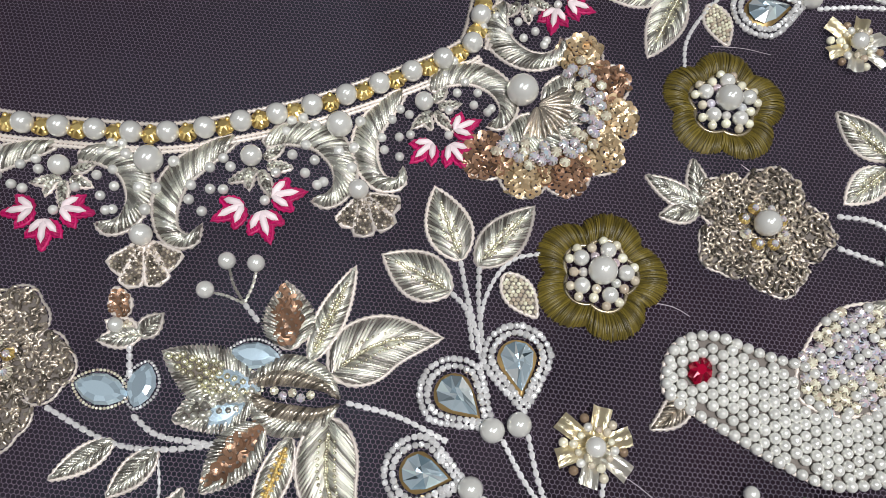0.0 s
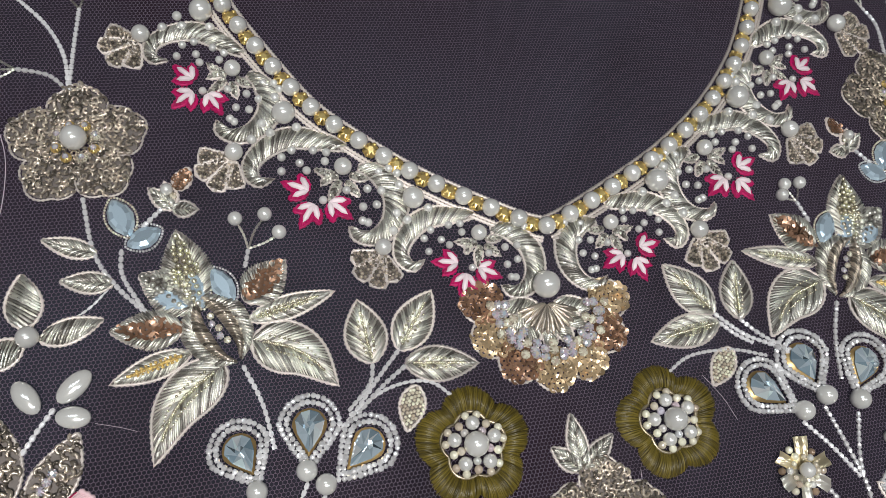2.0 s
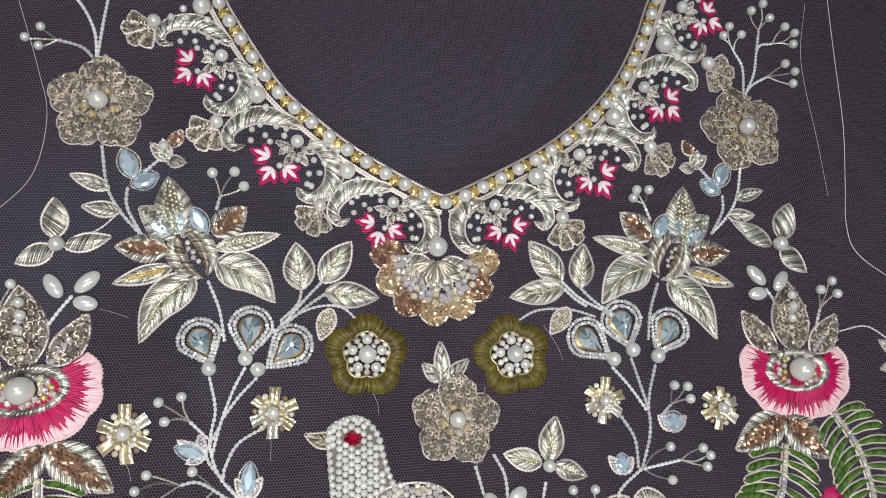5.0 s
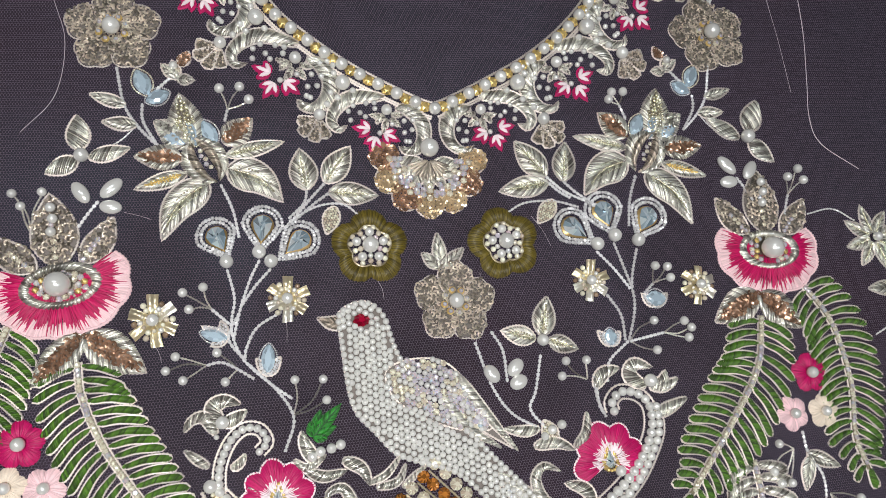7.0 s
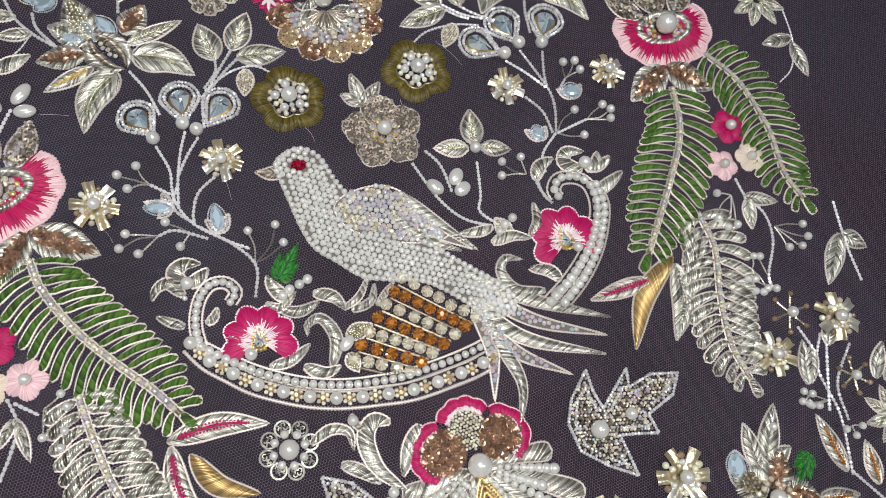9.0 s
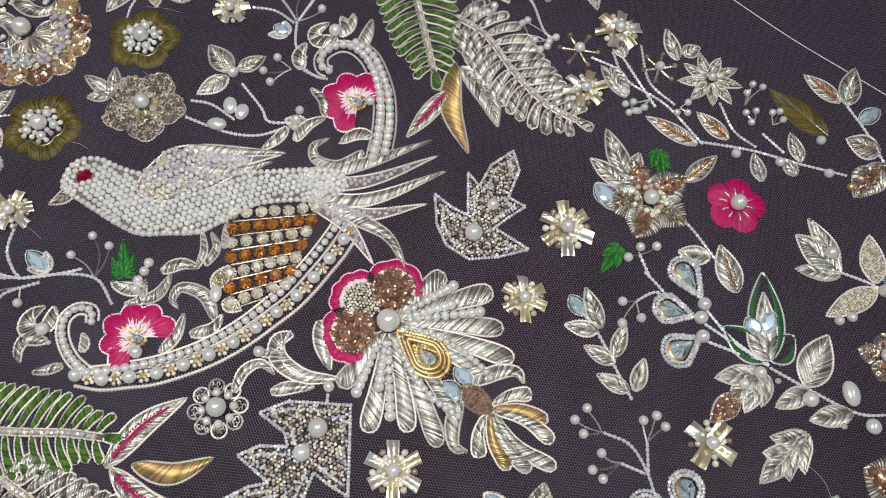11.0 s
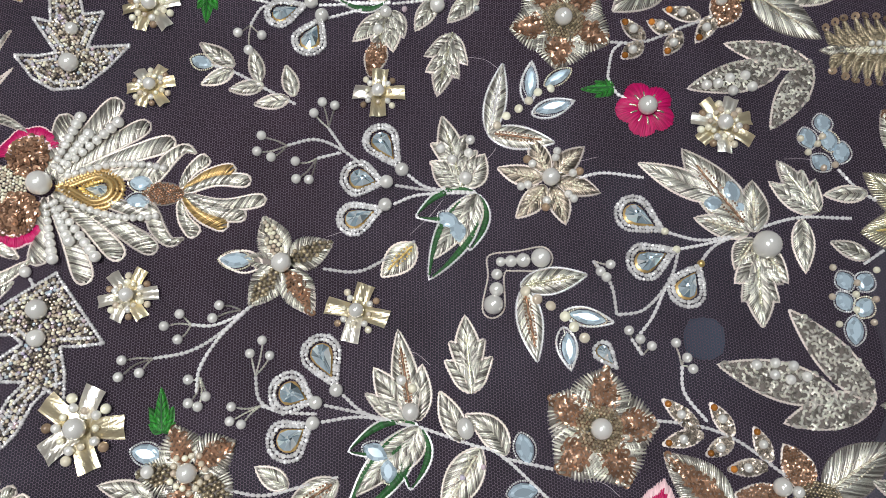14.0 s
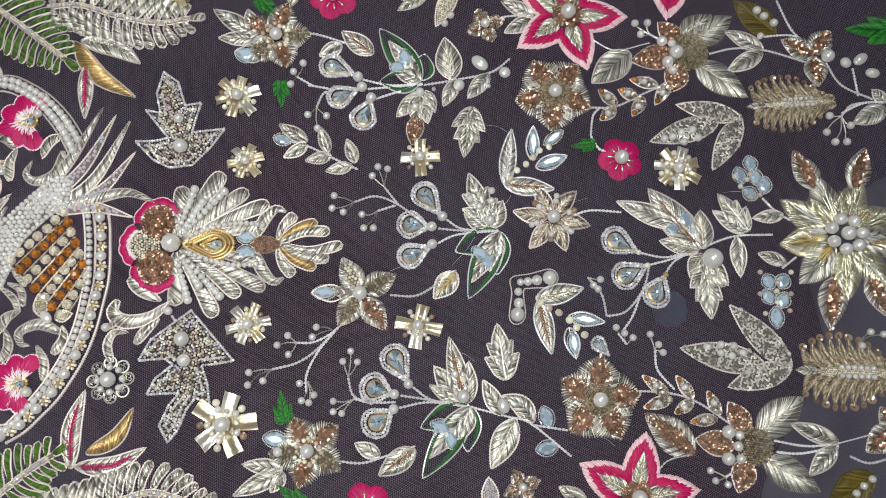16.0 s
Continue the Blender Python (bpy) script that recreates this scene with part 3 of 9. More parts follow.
def net_material():
    """Six-sided net: threads with open holes between them."""
    m = bpy.data.materials.new("net")
    m.use_nodes = True
    nt = m.node_tree
    N, Lk = nt.nodes.new, nt.links.new

    def vec(op, a, b=None):
        n = N("ShaderNodeVectorMath")
        n.operation = op
        Lk(a, n.inputs[0])
        if b is not None:
            if isinstance(b, tuple):
                n.inputs[1].default_value = b
            else:
                Lk(b, n.inputs[1])
        return n

    def num(op, a, b=None):
        n = N("ShaderNodeMath")
        n.operation = op
        for k, x in enumerate((a, b)):
            if x is None:
                continue
            if isinstance(x, (int, float)):
                n.inputs[k].default_value = x
            else:
                Lk(x, n.inputs[k])
        return n.outputs[0]

    co = N("ShaderNodeTexCoord").outputs["Object"]
    warp = N("ShaderNodeTexNoise")
    warp.inputs["Scale"].default_value = 9.0
    Lk(co, warp.inputs["Vector"])
    w = vec("SCALE", warp.outputs["Color"])
    w.inputs["Scale"].default_value = 0.004
    p0 = vec("ADD", co, w.outputs[0]).outputs[0]
    p = vec("SCALE", p0)
    p.inputs["Scale"].default_value = 1 / 0.00108
    p = p.outputs[0]
    r, h = (1.0, 1.7320508, 1.0), (0.5, 0.8660254, 0.0)
    flat = vec("MULTIPLY", p, (1.0, 1.0, 0.0)).outputs[0]
    big = vec("ADD", flat, (1000.0, 1732.0508, 0.0)).outputs[0]
    a = vec("SUBTRACT", vec("MODULO", big, r).outputs[0], h).outputs[0]
    b = vec("SUBTRACT", vec("MODULO", vec("SUBTRACT", big, h).outputs[0], r).outputs[0], h).outputs[0]
    la, lb = vec("LENGTH", a).outputs["Value"], vec("LENGTH", b).outputs["Value"]
    pick = num("LESS_THAN", la, lb)
    mix = N("ShaderNodeMix")
    mix.data_type = "VECTOR"
    Lk(pick, mix.inputs[0])
    Lk(b, mix.inputs[4])
    Lk(a, mix.inputs[5])
    ab = vec("ABSOLUTE", mix.outputs[1]).outputs[0]
    sp = N("ShaderNodeSeparateXYZ")
    Lk(ab, sp.inputs[0])
    d = num("MAXIMUM", sp.outputs[0], num("ADD", num("MULTIPLY", sp.outputs[0], 0.5), num("MULTIPLY", sp.outputs[1], 0.8660254)))
    thread = num("GREATER_THAN", d, 0.436)
    pr = nt.nodes["Principled BSDF"]
    pr.inputs["Base Color"].default_value = (0.170, 0.135, 0.184, 1)
    pr.inputs["Roughness"].default_value = 0.6
    pr.inputs["Specular IOR Level"].default_value = 0.25
    tr, ms = N("ShaderNodeBsdfTransparent"), N("ShaderNodeMixShader")
    Lk(thread, ms.inputs[0])
    Lk(tr.outputs[0], ms.inputs[1])
    Lk(pr.outputs[0], ms.inputs[2])
    Lk(ms.outputs[0], nt.nodes["Material Output"].inputs[0])
    MATS["net"] = m


net_material()
S = Soup()
gx, gy = np.meshgrid(np.linspace(-0.75, 0.75, 31), np.linspace(-1.0, 0.6, 33))
S.add(np.c_[gx.ravel(), gy.ravel(), np.full(gx.size, 0.0)], [(j * 31 + i, j * 31 + i + 1, j * 31 + i + 32, j * 31 + i + 31) for j in range(32) for i in range(30)])
tagged(new("net_fabric", S.mesh("net_fabric", "net", (0, 0))), "dark plum six-sided net fabric stretched flat", "fabric", kind="structure")


# ---- motifs ----
def polar(c, r, a):
    return (c[0] + r * math.cos(a), c[1] + r * math.sin(a))


def ribbon_flower(c, r, turn=0.0, n=6, mat="lame"):
    """Short strips of metallic ribbon, square at the ends, with beads between them and a pearl in the middle."""
    o = thing("ribbon_flower", c, "pale gold metallic ribbon flower with a pearl centre, sewn on net", "flower applique", "ribbon flowers on the net")
    r = r * 0.88
    w = r * {4: 0.60, 5: 0.54}.get(n, 0.46)
    for k in range(n):
        a = turn + 2 * math.pi * k / n + rng.uniform(-0.09, 0.09)
        e, f = np.array([math.cos(a), math.sin(a)]), np.array([-math.sin(a), math.cos(a)])
        ln = r * rng.uniform(0.90, 1.06)
        skew, tip, lean = rng.uniform(-0.12, 0.12), rng.uniform(-0.0006, 0.0010), rng.uniform(-0.35, 0.35)
        S = Soup()
        rows, cols = 9, 11
        V = []
        for i in range(rows):
            s = i / (rows - 1)
            for j in range(cols):
                q = j / (cols - 1) - 0.5
                along = 0.10 * r + s * (ln - 0.10 * r) + skew * q * w * s
                pos = np.array(c) + e * along + f * (q * w * (0.80 + 0.22 * s))
                V.append((pos[0], pos[1], 0.0009 + 0.0013 * math.sin(s * 2.4) + 0.00005 * ((i + j) % 2) + lean * q * w * 0.6 + 0.0004 * math.sin(q * 7 + k * 2) + tip * s * s))
        S.add(V, [(i * cols + j, i * cols + j + 1, (i + 1) * cols + j + 1, (i + 1) * cols + j) for i in range(rows - 1) for j in range(cols - 1)])
        part("petal", S, "lame_silver" if rng.uniform() < 0.4 else mat, o, "", False)
        b = a + math.pi / n
        pearl(o, polar(c, r * 0.72, b), r * 0.125, "smoke_bead" if k % 2 else "champagne", 0.0006, "bead")
        pearl(o, polar(c, r * 0.49, b), r * 0.115, "pearl" if n < 6 or k % 2 else "champagne", 0.0014, "bead")
        pearl(o, polar(c, r * 0.42, a), r * 0.085, "champagne", 0.0024, "bead")
    pearl(o, c, r * 0.25, z=0.0022)
    return o


def knot_flower(c, r, turn=0.0, n=5):
    """A flower of three-lobed petals worked in loops of coiled wire, gilt stones and a pearl in the eye."""
    o = thing("coil_flower", c, "antique silver flower of looped coils with a pearl centre, on net", "flower applique", "coil flowers on the net")
    for k in range(n):
        a = turn + 2 * math.pi * k / n
        pc = np.array(polar(c, r * 0.60, a))
        poly = lobes(pc, r * 0.43, 5, a, 0.13, 70)
        S = Soup()
        curls(S, lattice(poly, 0.00150, rng.uniform(0, 3), 0.25), 0.00080, 0.00037, 0.0006)
        petal = part("petal", S, "antique", o)
        thing_part("backing", petal, pc + (poly - pc) * 0.97, "padding", 0.00035, 0.9)
        rim(petal, spline(pc + (poly - pc) * 1.05, 0.0006, True), 0.00027)
    S = Soup()
    curls(S, lattice(lobes(c, r * 0.36, 6, turn, 0.1, 40), 0.00125, 0, 0.2), 0.00066, 0.00026, 0.0006)
    part("heart", S, "antique", o)
    for k in range(8):
        q = polar(c, r * 0.29, turn + 2 * math.pi * k / 8)
        gem(o, q, 0.0015, "gold" if k % 3 else "champagne", 0.0016, name="gilt_cup", sides=10)
        gem(o, q, 0.0009, "crystal", 0.0026)
    pearl(o, c, r * 0.195, z=0.0014)
    return o


def olive_flower(c, r, turn=0.0):
    o = thing("olive_flower", c, "olive green satin-stitched five-petal flower with pearl centre", "flower applique", "olive flowers on the net")
    n = 5
    for k in range(n):
        a = np.linspace(-math.pi / n, math.pi / n, 34) + turn + 2 * math.pi * k / n
        kk = 0.80 + 0.21 * np.abs(np.cos(n * (a - turn) / 2)) ** 0.8
        out = np.array(c) + np.c_[np.cos(a), np.sin(a)] * (kk * r)[:, None]
        inn = np.array(c) + np.c_[np.cos(a), np.sin(a)] * (r * (0.47 + 0.10 * np.abs(np.cos(n * (a - turn) / 2))))[:, None]
        satin(o, inn, out, "olive", 0.00020, 0.0013, 0.0003, 0.05, "petal", 1.15)
        b = turn + 2 * math.pi * k / n
        for q in (-0.20, 0.20):
            pearl(o, polar(c, r * 0.50, b + q), r * 0.072, "champagne", 0.0012, "bead")
        for q in (0.26, 0.40):
            pearl(o, polar(c, r * q, b + math.pi / n), r * 0.075, "crystal" if q < 0.3 else "champagne", 0.0014, "bead")
        pearl(o, polar(c, r * 0.36, b), r * 0.125, z=0.0012)
        S = Soup()
        tube(S, np.concatenate([inn, inn[-1:]]), 0.0005, 0.0005, False, 0.2)
        part("inner_cord", S, "bronze", o)
    pearl(o, c, r * 0.215, z=0.0016)
    return o


def button_flower(c, r, turn, mat, centre=0.30, spokes=False, label="satin-stitched flower"):
    o = thing("satin_flower", c, label, "flower applique")
    n = 5
    for k in range(n):
        a = np.linspace(-math.pi / n, math.pi / n, 26) + turn + 2 * math.pi * k / n
        kk = 0.78 + 0.24 * np.abs(np.cos(n * (a - turn) / 2)) ** 0.7
        u = np.array(c) + np.c_[np.cos(a), np.sin(a)] * (kk * r)[:, None]
        v = np.array(c) + np.c_[np.cos(a), np.sin(a)] * (r * 0.10)
        satin(o, v, u, mat, 0.00024, 0.0011, 0.0003, 0.03, "petal", 1.2)
        if spokes:
            for q in (-0.28, 0.28):
                S = Soup()
                strands(S, [polar(c, r * 0.3, turn + 6.2832 * k / n + q)], [polar(c, r * 0.62, turn + 6.2832 * k / n + q)], 0.0004, 0.0004, 0.0014, 4, 0.2)
                part("bugle", S, "pale_gold", o)
    pearl(o, c, r * centre, z=0.0008)
    return o


def trefoil(c, r, turn):
    """Three magenta sprays with pale stitched veins."""
    o = thing("magenta_spray", c, "magenta thread leaf spray with white stitched veins", "flower applique", "magenta sprays under the neckline")
    for b in (-1.42, 0.0, 1.42):
        a = turn + b
        base = polar(c, r * 0.36, a)
        for q in (-0.80, 0.0, 0.80):
            ln = r * (0.74 if q == 0 else 0.56)
            t2 = polar(base, ln, a + q)
            frond(o, [base, ((base[0] + t2[0]) / 2, (base[1] + t2[1]) / 2), t2], r * 0.30, "leaf", "slant", "magenta", "magenta", "", "lobe", 0.00024, 0.0006)
            S = Soup()
            strands(S, [polar(base, -r * 0.04, a)], [polar(base, ln * 0.80, a + q)], r * 0.080, 0.0004, 0.0012, 4, 0, 0)
            part("vein", S, "white_thread", o)
    return o


def len_of(c):
    return float(np.linalg.norm(np.diff(c, axis=0), axis=1).sum())


def fern(pts, w, n, mat, edge, label, rib="cord", jewels=True, bend=1.24, name="fern_frond"):
    """A plume: paired leaflets along a jewelled rib."""
    c = spline(pts, 0.0006)
    o = thing(name, tuple(c[0]), label, "embroidered frond")
    m = len(c)
    t = np.gradient(c, axis=0)
    t /= np.linalg.norm(t, axis=1)[:, None]
    for k in range(n):
        s = (k + 0.5) / n
        i = int(s * (m - 1))
        size = w / 2 * (0.70 + 0.45 * math.sin(math.pi * min(1, s * 0.95 + 0.12)) ** 0.8) * (1.0 if s < 0.85 else 0.8)
        for sg in (-1, 1):
            a = math.atan2(t[i][1], t[i][0]) + sg * (bend - 0.22 * s)
            b0 = c[i] + np.array([-t[i][1], t[i][0]]) * sg * 0.0013
            tip = np.array(polar(b0, size, a))
            mid = (b0 + tip) / 2 + t[i] * size * -0.07
            frond(o, [b0, mid, tip], min(size * 0.42, (0.70 if mat == "green" else 0.95) * len_of(c) / n * math.sin(bend)), "finger", "slant", mat, edge, "", "leaflet", 0.00036 if mat == "green" else 0.00045, 0.0008)
    a = math.atan2(t[-1][1], t[-1][0])
    frond(o, [c[-1], np.array(polar(c[-1], w * 0.14, a)), np.array(polar(c[-1], w * 0.28, a))], w * 0.14, "finger", "slant", mat, edge, "", "leaflet", 0.0004, 0.0008)
    S = Soup()
    tube(S, c, 0.0009, 0.0002, False, 0.1)
    part("rib", S, "bronze", o)
    nor = np.stack([-t[:, 1], t[:, 0]], 1)
    for sg in (-1, 1):
        rim(o, c + nor * sg * 0.00125, 0.00032, edge, False, 0.0004, "rib_cord")
    if jewels:
        for i in range(2, m - 3, 3):
            gem(o, c[i] + rng.uniform(-1, 1, 2) * 0.0002, 0.00118, ("crystal", "champagne", "champagne")[int(rng.integers(3))], 0.0010)
    return o


def star_flower(c, r, turn, n=5, core="copper", mat="silver", eye=0.17, ring=None, label="", spread=0.62, fill="fringe", name="sequin_flower"):
    """Pointed petals of wire fringe and sequins round a pearl."""
    o = thing(name, c, label or "silver wire flower with copper sequin petals and pearl", "flower applique")
    for k in range(n):
        a = turn + 2 * math.pi * k / n + rng.uniform(-0.06, 0.06)
        rr = r * rng.uniform(0.93, 1.06)
        heart = core if fill != "fringe" or ring == "bronze" or k % 2 == 0 else ("bronze" if core == "copper" else core)
        leaf(o, polar(c, r * 0.14, a), polar(c, rr, a), r * spread, 0.03, fill, mat, "cord" if fill == "chevron" else "", heart, "leaf", "petal", 0.00036)
        if ring == "pearl":
            b = a + math.pi / n
            pearl(o, polar(c, r * 0.46, b), r * 0.085, "pearl", 0.001, "bead")
            pearl(o, polar(c, r * 0.60, b), r * 0.085, "pearl" if k % 2 else "smoke_bead", 0.001, "bead")
    if ring == "bronze":
        bead_mound(o, c, r * 0.40)
    elif ring and ring != "pearl":
        for k in range(3 * n):
            pearl(o, polar(c, r * (0.28, 0.36, 0.31)[k % 3], turn + 2 * math.pi * k / (3 * n)), r * 0.062, ring, 0.001, "bead")
    pearl(o, c, r * eye, z=0.0014)
    return o


def small_star(c, r, turn=0.0, n=6):
    o = thing("bead_star", c, "small champagne bead star with a pearl in the middle", "flower applique", "bead stars on the net")
    for k in range(n):
        a = turn + 2 * math.pi * k / n
        stem(o, [c, polar(c, r * 0.8, a)], 0.0006, "pale_gold", 0.0012, "ray")
        pearl(o, polar(c, r * 0.9, a), 0.0012, "smoke_bead", 0, "bead")
    pearl(o, c, r * 0.26, z=0.0006)
    return o


def neck_border(pts, side):
    """Pearls and gilt stones in turn between two cords."""
    o = thing("neck_border", tuple(pts[0]), "neckline edging of pearls and gold stones between cords", "beaded trim")
    c = spline(pts, 0.0043)
    fine = spline(pts, 0.0006)
    t = np.gradient(fine, axis=0)
    t /= np.linalg.norm(t, axis=1)[:, None]
    nor = np.stack([-t[:, 1], t[:, 0]], 1)
    for off in (-0.0031, 0.0033, 0.0043):
        rim(o, fine + nor * off * side, 0.00045, "cord", False, 0.0004, "cord")
    for i, p in enumerate(c):
        if i % 2 == 0:
            pearl(o, p, 0.0027)
        else:
            gem(o, p, 0.0025, "gold", 0.0006, name="gold_stone")
            a0 = rng.uniform(0, 6)
            for k in range(4):
                pearl(o, polar(p, 0.0020, a0 + k * 1.5708), 0.0007, "gold", 0.0006, "claw")


def shell(o, hinge, r, turn):
    for k, b in enumerate((-0.85, -0.3, 0.3, 0.85)):
        a = turn + b
        leaf(o, polar(hinge, r * 0.1, a), polar(hinge, r * (1.05 if abs(b) < 0.5 else 0.9), a), r * 0.55, 0, "bead", "antique", "cord", "", "club", "lobe", 0.00042)


def fan_rosette(c, r, turn):
    """The drop at the point of the neckline: a fan of coils, crystal arcs and sequin scallops."""
    o = thing("fan_rosette", c, "fan-shaped rosette of silver coil, crystals and gold sequins", "fan applique")
    cols = ["copper", "gilt_sequin", "copper", "gilt_sequin", "gilt_sequin", "copper", "gilt_sequin"]
    for k in range(7):
        a = turn - 1.62 + 3.24 * k / 6
        pc = polar(c, r * 0.82, a)
        S = Soup()
        poly = lobes(pc, r * 0.26, 3, a, 0.12, 50)
        discs(S, lattice(poly, 0.0015, rng.uniform(0, 3), 0.15), 0.00125, 0.0008, 0.5)
        sc = part("scallop", S, cols[k], o)
        b = np.linspace(a - 2.0, a + 2.0, 9)
        rim(sc, spline([polar(pc, r * 0.26, q) for q in b], 0.0006), 0.00034, "cord", False)
    for row, (rr, n) in enumerate(((0.70, 19), (0.61, 17), (0.52, 9))):
        for k in range(n):
            a = turn - 1.55 + 3.1 * k / (n - 1)
            gem(o, polar(c, r * rr * (1 + 0.05 * math.cos(k * 2.1)), a), 0.0014, "crystal" if (k + row) % 3 else "champagne", 0.0022)
    for k in range(7):
        a = turn - 1.5 + 3.0 * k / 6
        leaf(o, polar(c, r * 0.10, a), polar(c, r * 0.62, a), r * 0.24, 0, "slant", "silver", "cord", "", "leaf", "petal")
    S = Soup()
    for k in range(14):
        a = turn - 1.3 + 2.6 * k / 13
        strands(S, [polar(c, r * 0.02, a)], [polar(c, r * 0.40, a)], 0.0006, 0.0008, 0.0012, 6, 0.2)
    part("coil_heart", S, "antique", o)
    pearl(o, polar(c, r * 0.22, turn + math.pi), 0.0040)
    return o


def coil_eye(o, c, r, turn):
    """A mound of wire wound round an eye of crystals."""
    at = lambda u, v: polar(polar(c, u * r, turn), v * r, turn + math.pi / 2)
    for sg in (-1, 1):
        for v, w, z in ((0.62, 0.40, 0.0006), (0.34, 0.36, 0.0011)):
            frond(o, [at(-0.92, 0.05 * sg), at(-0.45, v * 0.9 * sg), at(0.1, v * sg), at(0.60, v * 0.75 * sg), at(0.92, 0.05 * sg)], w * r, "leaf", "slant", "silver" if v > 0.5 else "antique", "", "", "coil_pad", 0.00040, z)
    for k in range(5):
        gem(o, at(-0.36 + 0.18 * k, 0.04 * (-1) ** k), 0.0010, "crystal" if k % 2 else "champagne", 0.0018)


def thistle(c, s, turn):
    """A thistle head: silk fringe from magenta to pale pink under a jewelled eye, with a crown of leaves."""
    o = thing("thistle_flower", c, "pink satin-stitched thistle flower with a jewelled pearl eye", "flower applique", "thistle flowers")
    e, f = np.array([math.cos(turn), math.sin(turn)]), np.array([-math.sin(turn), math.cos(turn)])

    def at(u, v):
        return np.array(c) + e * u * s + f * v * s

    a = np.linspace(-2.12, 2.12, 120) + math.pi
    sc = 1 + 0.055 * np.abs(np.sin(np.linspace(0, 7 * math.pi, 120)))
    ring = lambda k, kv: np.array([at(math.cos(x) * k * m, math.sin(x) * kv * m) for x, m in zip(a, sc)])
    plain = lambda k, kv: np.array([at(math.cos(x) * k, math.sin(x) * kv) for x in a])
    satin(o, plain(0.56, 0.72), ring(0.82, 1.02), "pale_pink", 0.00026, 0.0007, 0.0003, 0.05, "fringe", 1.1)
    satin(o, plain(0.24, 0.42), plain(0.70, 0.89), "hot_pink", 0.00026, 0.0009, 0.0008, 0.30, "fringe", 1.25)
    rim(o, spline(ring(0.83, 1.03), 0.0007), 0.0005, "pale_pink", False, 0.0003, "edging")
    b = np.linspace(0, 2 * math.pi, 90)
    bed = np.array([at(math.cos(x) * 0.33, math.sin(x) * 0.58) for x in b[:-1]])
    thing_part("eye_bed", o, bed, "antique", 0.0008, 0.9)
    ringline = lambda q: np.array([at(math.cos(x) * 0.37 * q, math.sin(x) * 0.63 * q) for x in b])
    inner, outer = ringline(0.72), ringline(1.06)
    S = Soup()
    k = int(len_of(outer) / 0.0013)
    u = np.linspace(0, 89, k, endpoint=False)
    pick = lambda line, x: np.c_[np.interp(x % 89, np.arange(90), line[:, 0]), np.interp(x % 89, np.arange(90), line[:, 1])]
    strands(S, pick(inner, u + 1.8), pick(outer, u - 1.8), 0.00062, 0.0014, 0.0008, 6, 0.1, 0.15)
    part("coil_ring", S, "silver", o)
    for k, p in enumerate(lattice(np.array([at(math.cos(x) * 0.24, math.sin(x) * 0.44) for x in b[:-1]]), 0.0024, 0.4, 0.2)):
        if np.linalg.norm(p - at(0, 0.02)) > s * 0.20:
            gem(o, tuple(p), 0.00125, ("crystal", "champagne", "crystal", "gold")[k % 4], 0.0016)
    pearl(o, tuple(at(0, 0.02)), s * 0.21, z=0.0012)
    for v, u, w in ((-0.95, 1.03, 0.46), (0.95, 1.03, 0.46), (0.0, 1.62, 0.74)):
        leaf(o, tuple(at(0.34, v * 0.36)), tuple(at(u, v)), s * w, 0.06 * (v > 0) - 0.06 * (v < 0), "curl", "antique", "cord", "", "leaf", "crown_leaf")
        for q in np.linspace(0.12, 0.55, 5):
            gem(o, tuple(at(0.34 + (u - 0.34) * q - 0.05 * abs(v), v * (0.36 + 0.64 * q) + 0.02)), 0.00115, ("crystal", "champagne")[int(rng.integers(2))], 0.0014)
    for u in (0.92, 1.14, 1.34):
        pearl(o, tuple(at(u, 0.03 * math.sin(u * 9))), s * 0.085, z=0.0012)
    return o


def bird(outline, wing, eye, beak_tip, beak_base):
    o = thing("bird", tuple(outline[10]), "bird covered in small ivory pearls with a red eye", "bird applique")
    body = spline(outline, 0.0008, True)
    wg = spline(wing, 0.0008, True)
    thing_part("ground", o, body, "padding", 0.0002, 0.9)
    edge = body.mean(0) + (spline(outline, 0.0026, True) - body.mean(0)) * 0.985
    p = lattice(body, 0.00252, 0.5, 0.05, 0.0016)
    p = np.concatenate([p, edge])
    p = p[~inside(wg, p)]
    p = p[np.linalg.norm(p - np.array(eye), axis=1) > 0.0028]
    order = np.argsort(p[:, 1])[::-1]
    for q in p[order][:300]:
        pearl(o, q, 0.00127 * rng.uniform(0.93, 1.06))
    S = Soup()
    balls(S, p[order][300:], 0.00127, None, ball_template(12, 8))
    if S.n:
        tagged(part("pearl_fill", S, "pearl", o), kind="stuff")
    g = lattice(wg, 0.00235, 0.6, 0.06, 0.0004)
    for k, q in enumerate(g):
        if k % 3 == 0:
            pearl(o, q, 0.00115)
        else:
            gem(o, q, 0.00128, "champagne" if rng.uniform() < 0.35 else "crystal", 0.0005)
    rim(o, body, 0.00036)
    rim(o, wg, 0.00034)
    gem(o, eye, 0.0027, "ruby", 0.0008, 1.25, 0.1, "eye")
    back = (beak_base[0] + (beak_base[0] - beak_tip[0]) * 0.25, beak_base[1] + (beak_base[1] - beak_tip[1]) * 0.25)
    leaf(o, back, beak_tip, 0.0056, 0.08, "chevron", "antique", "cord", "", "blade", "beak")
    return o


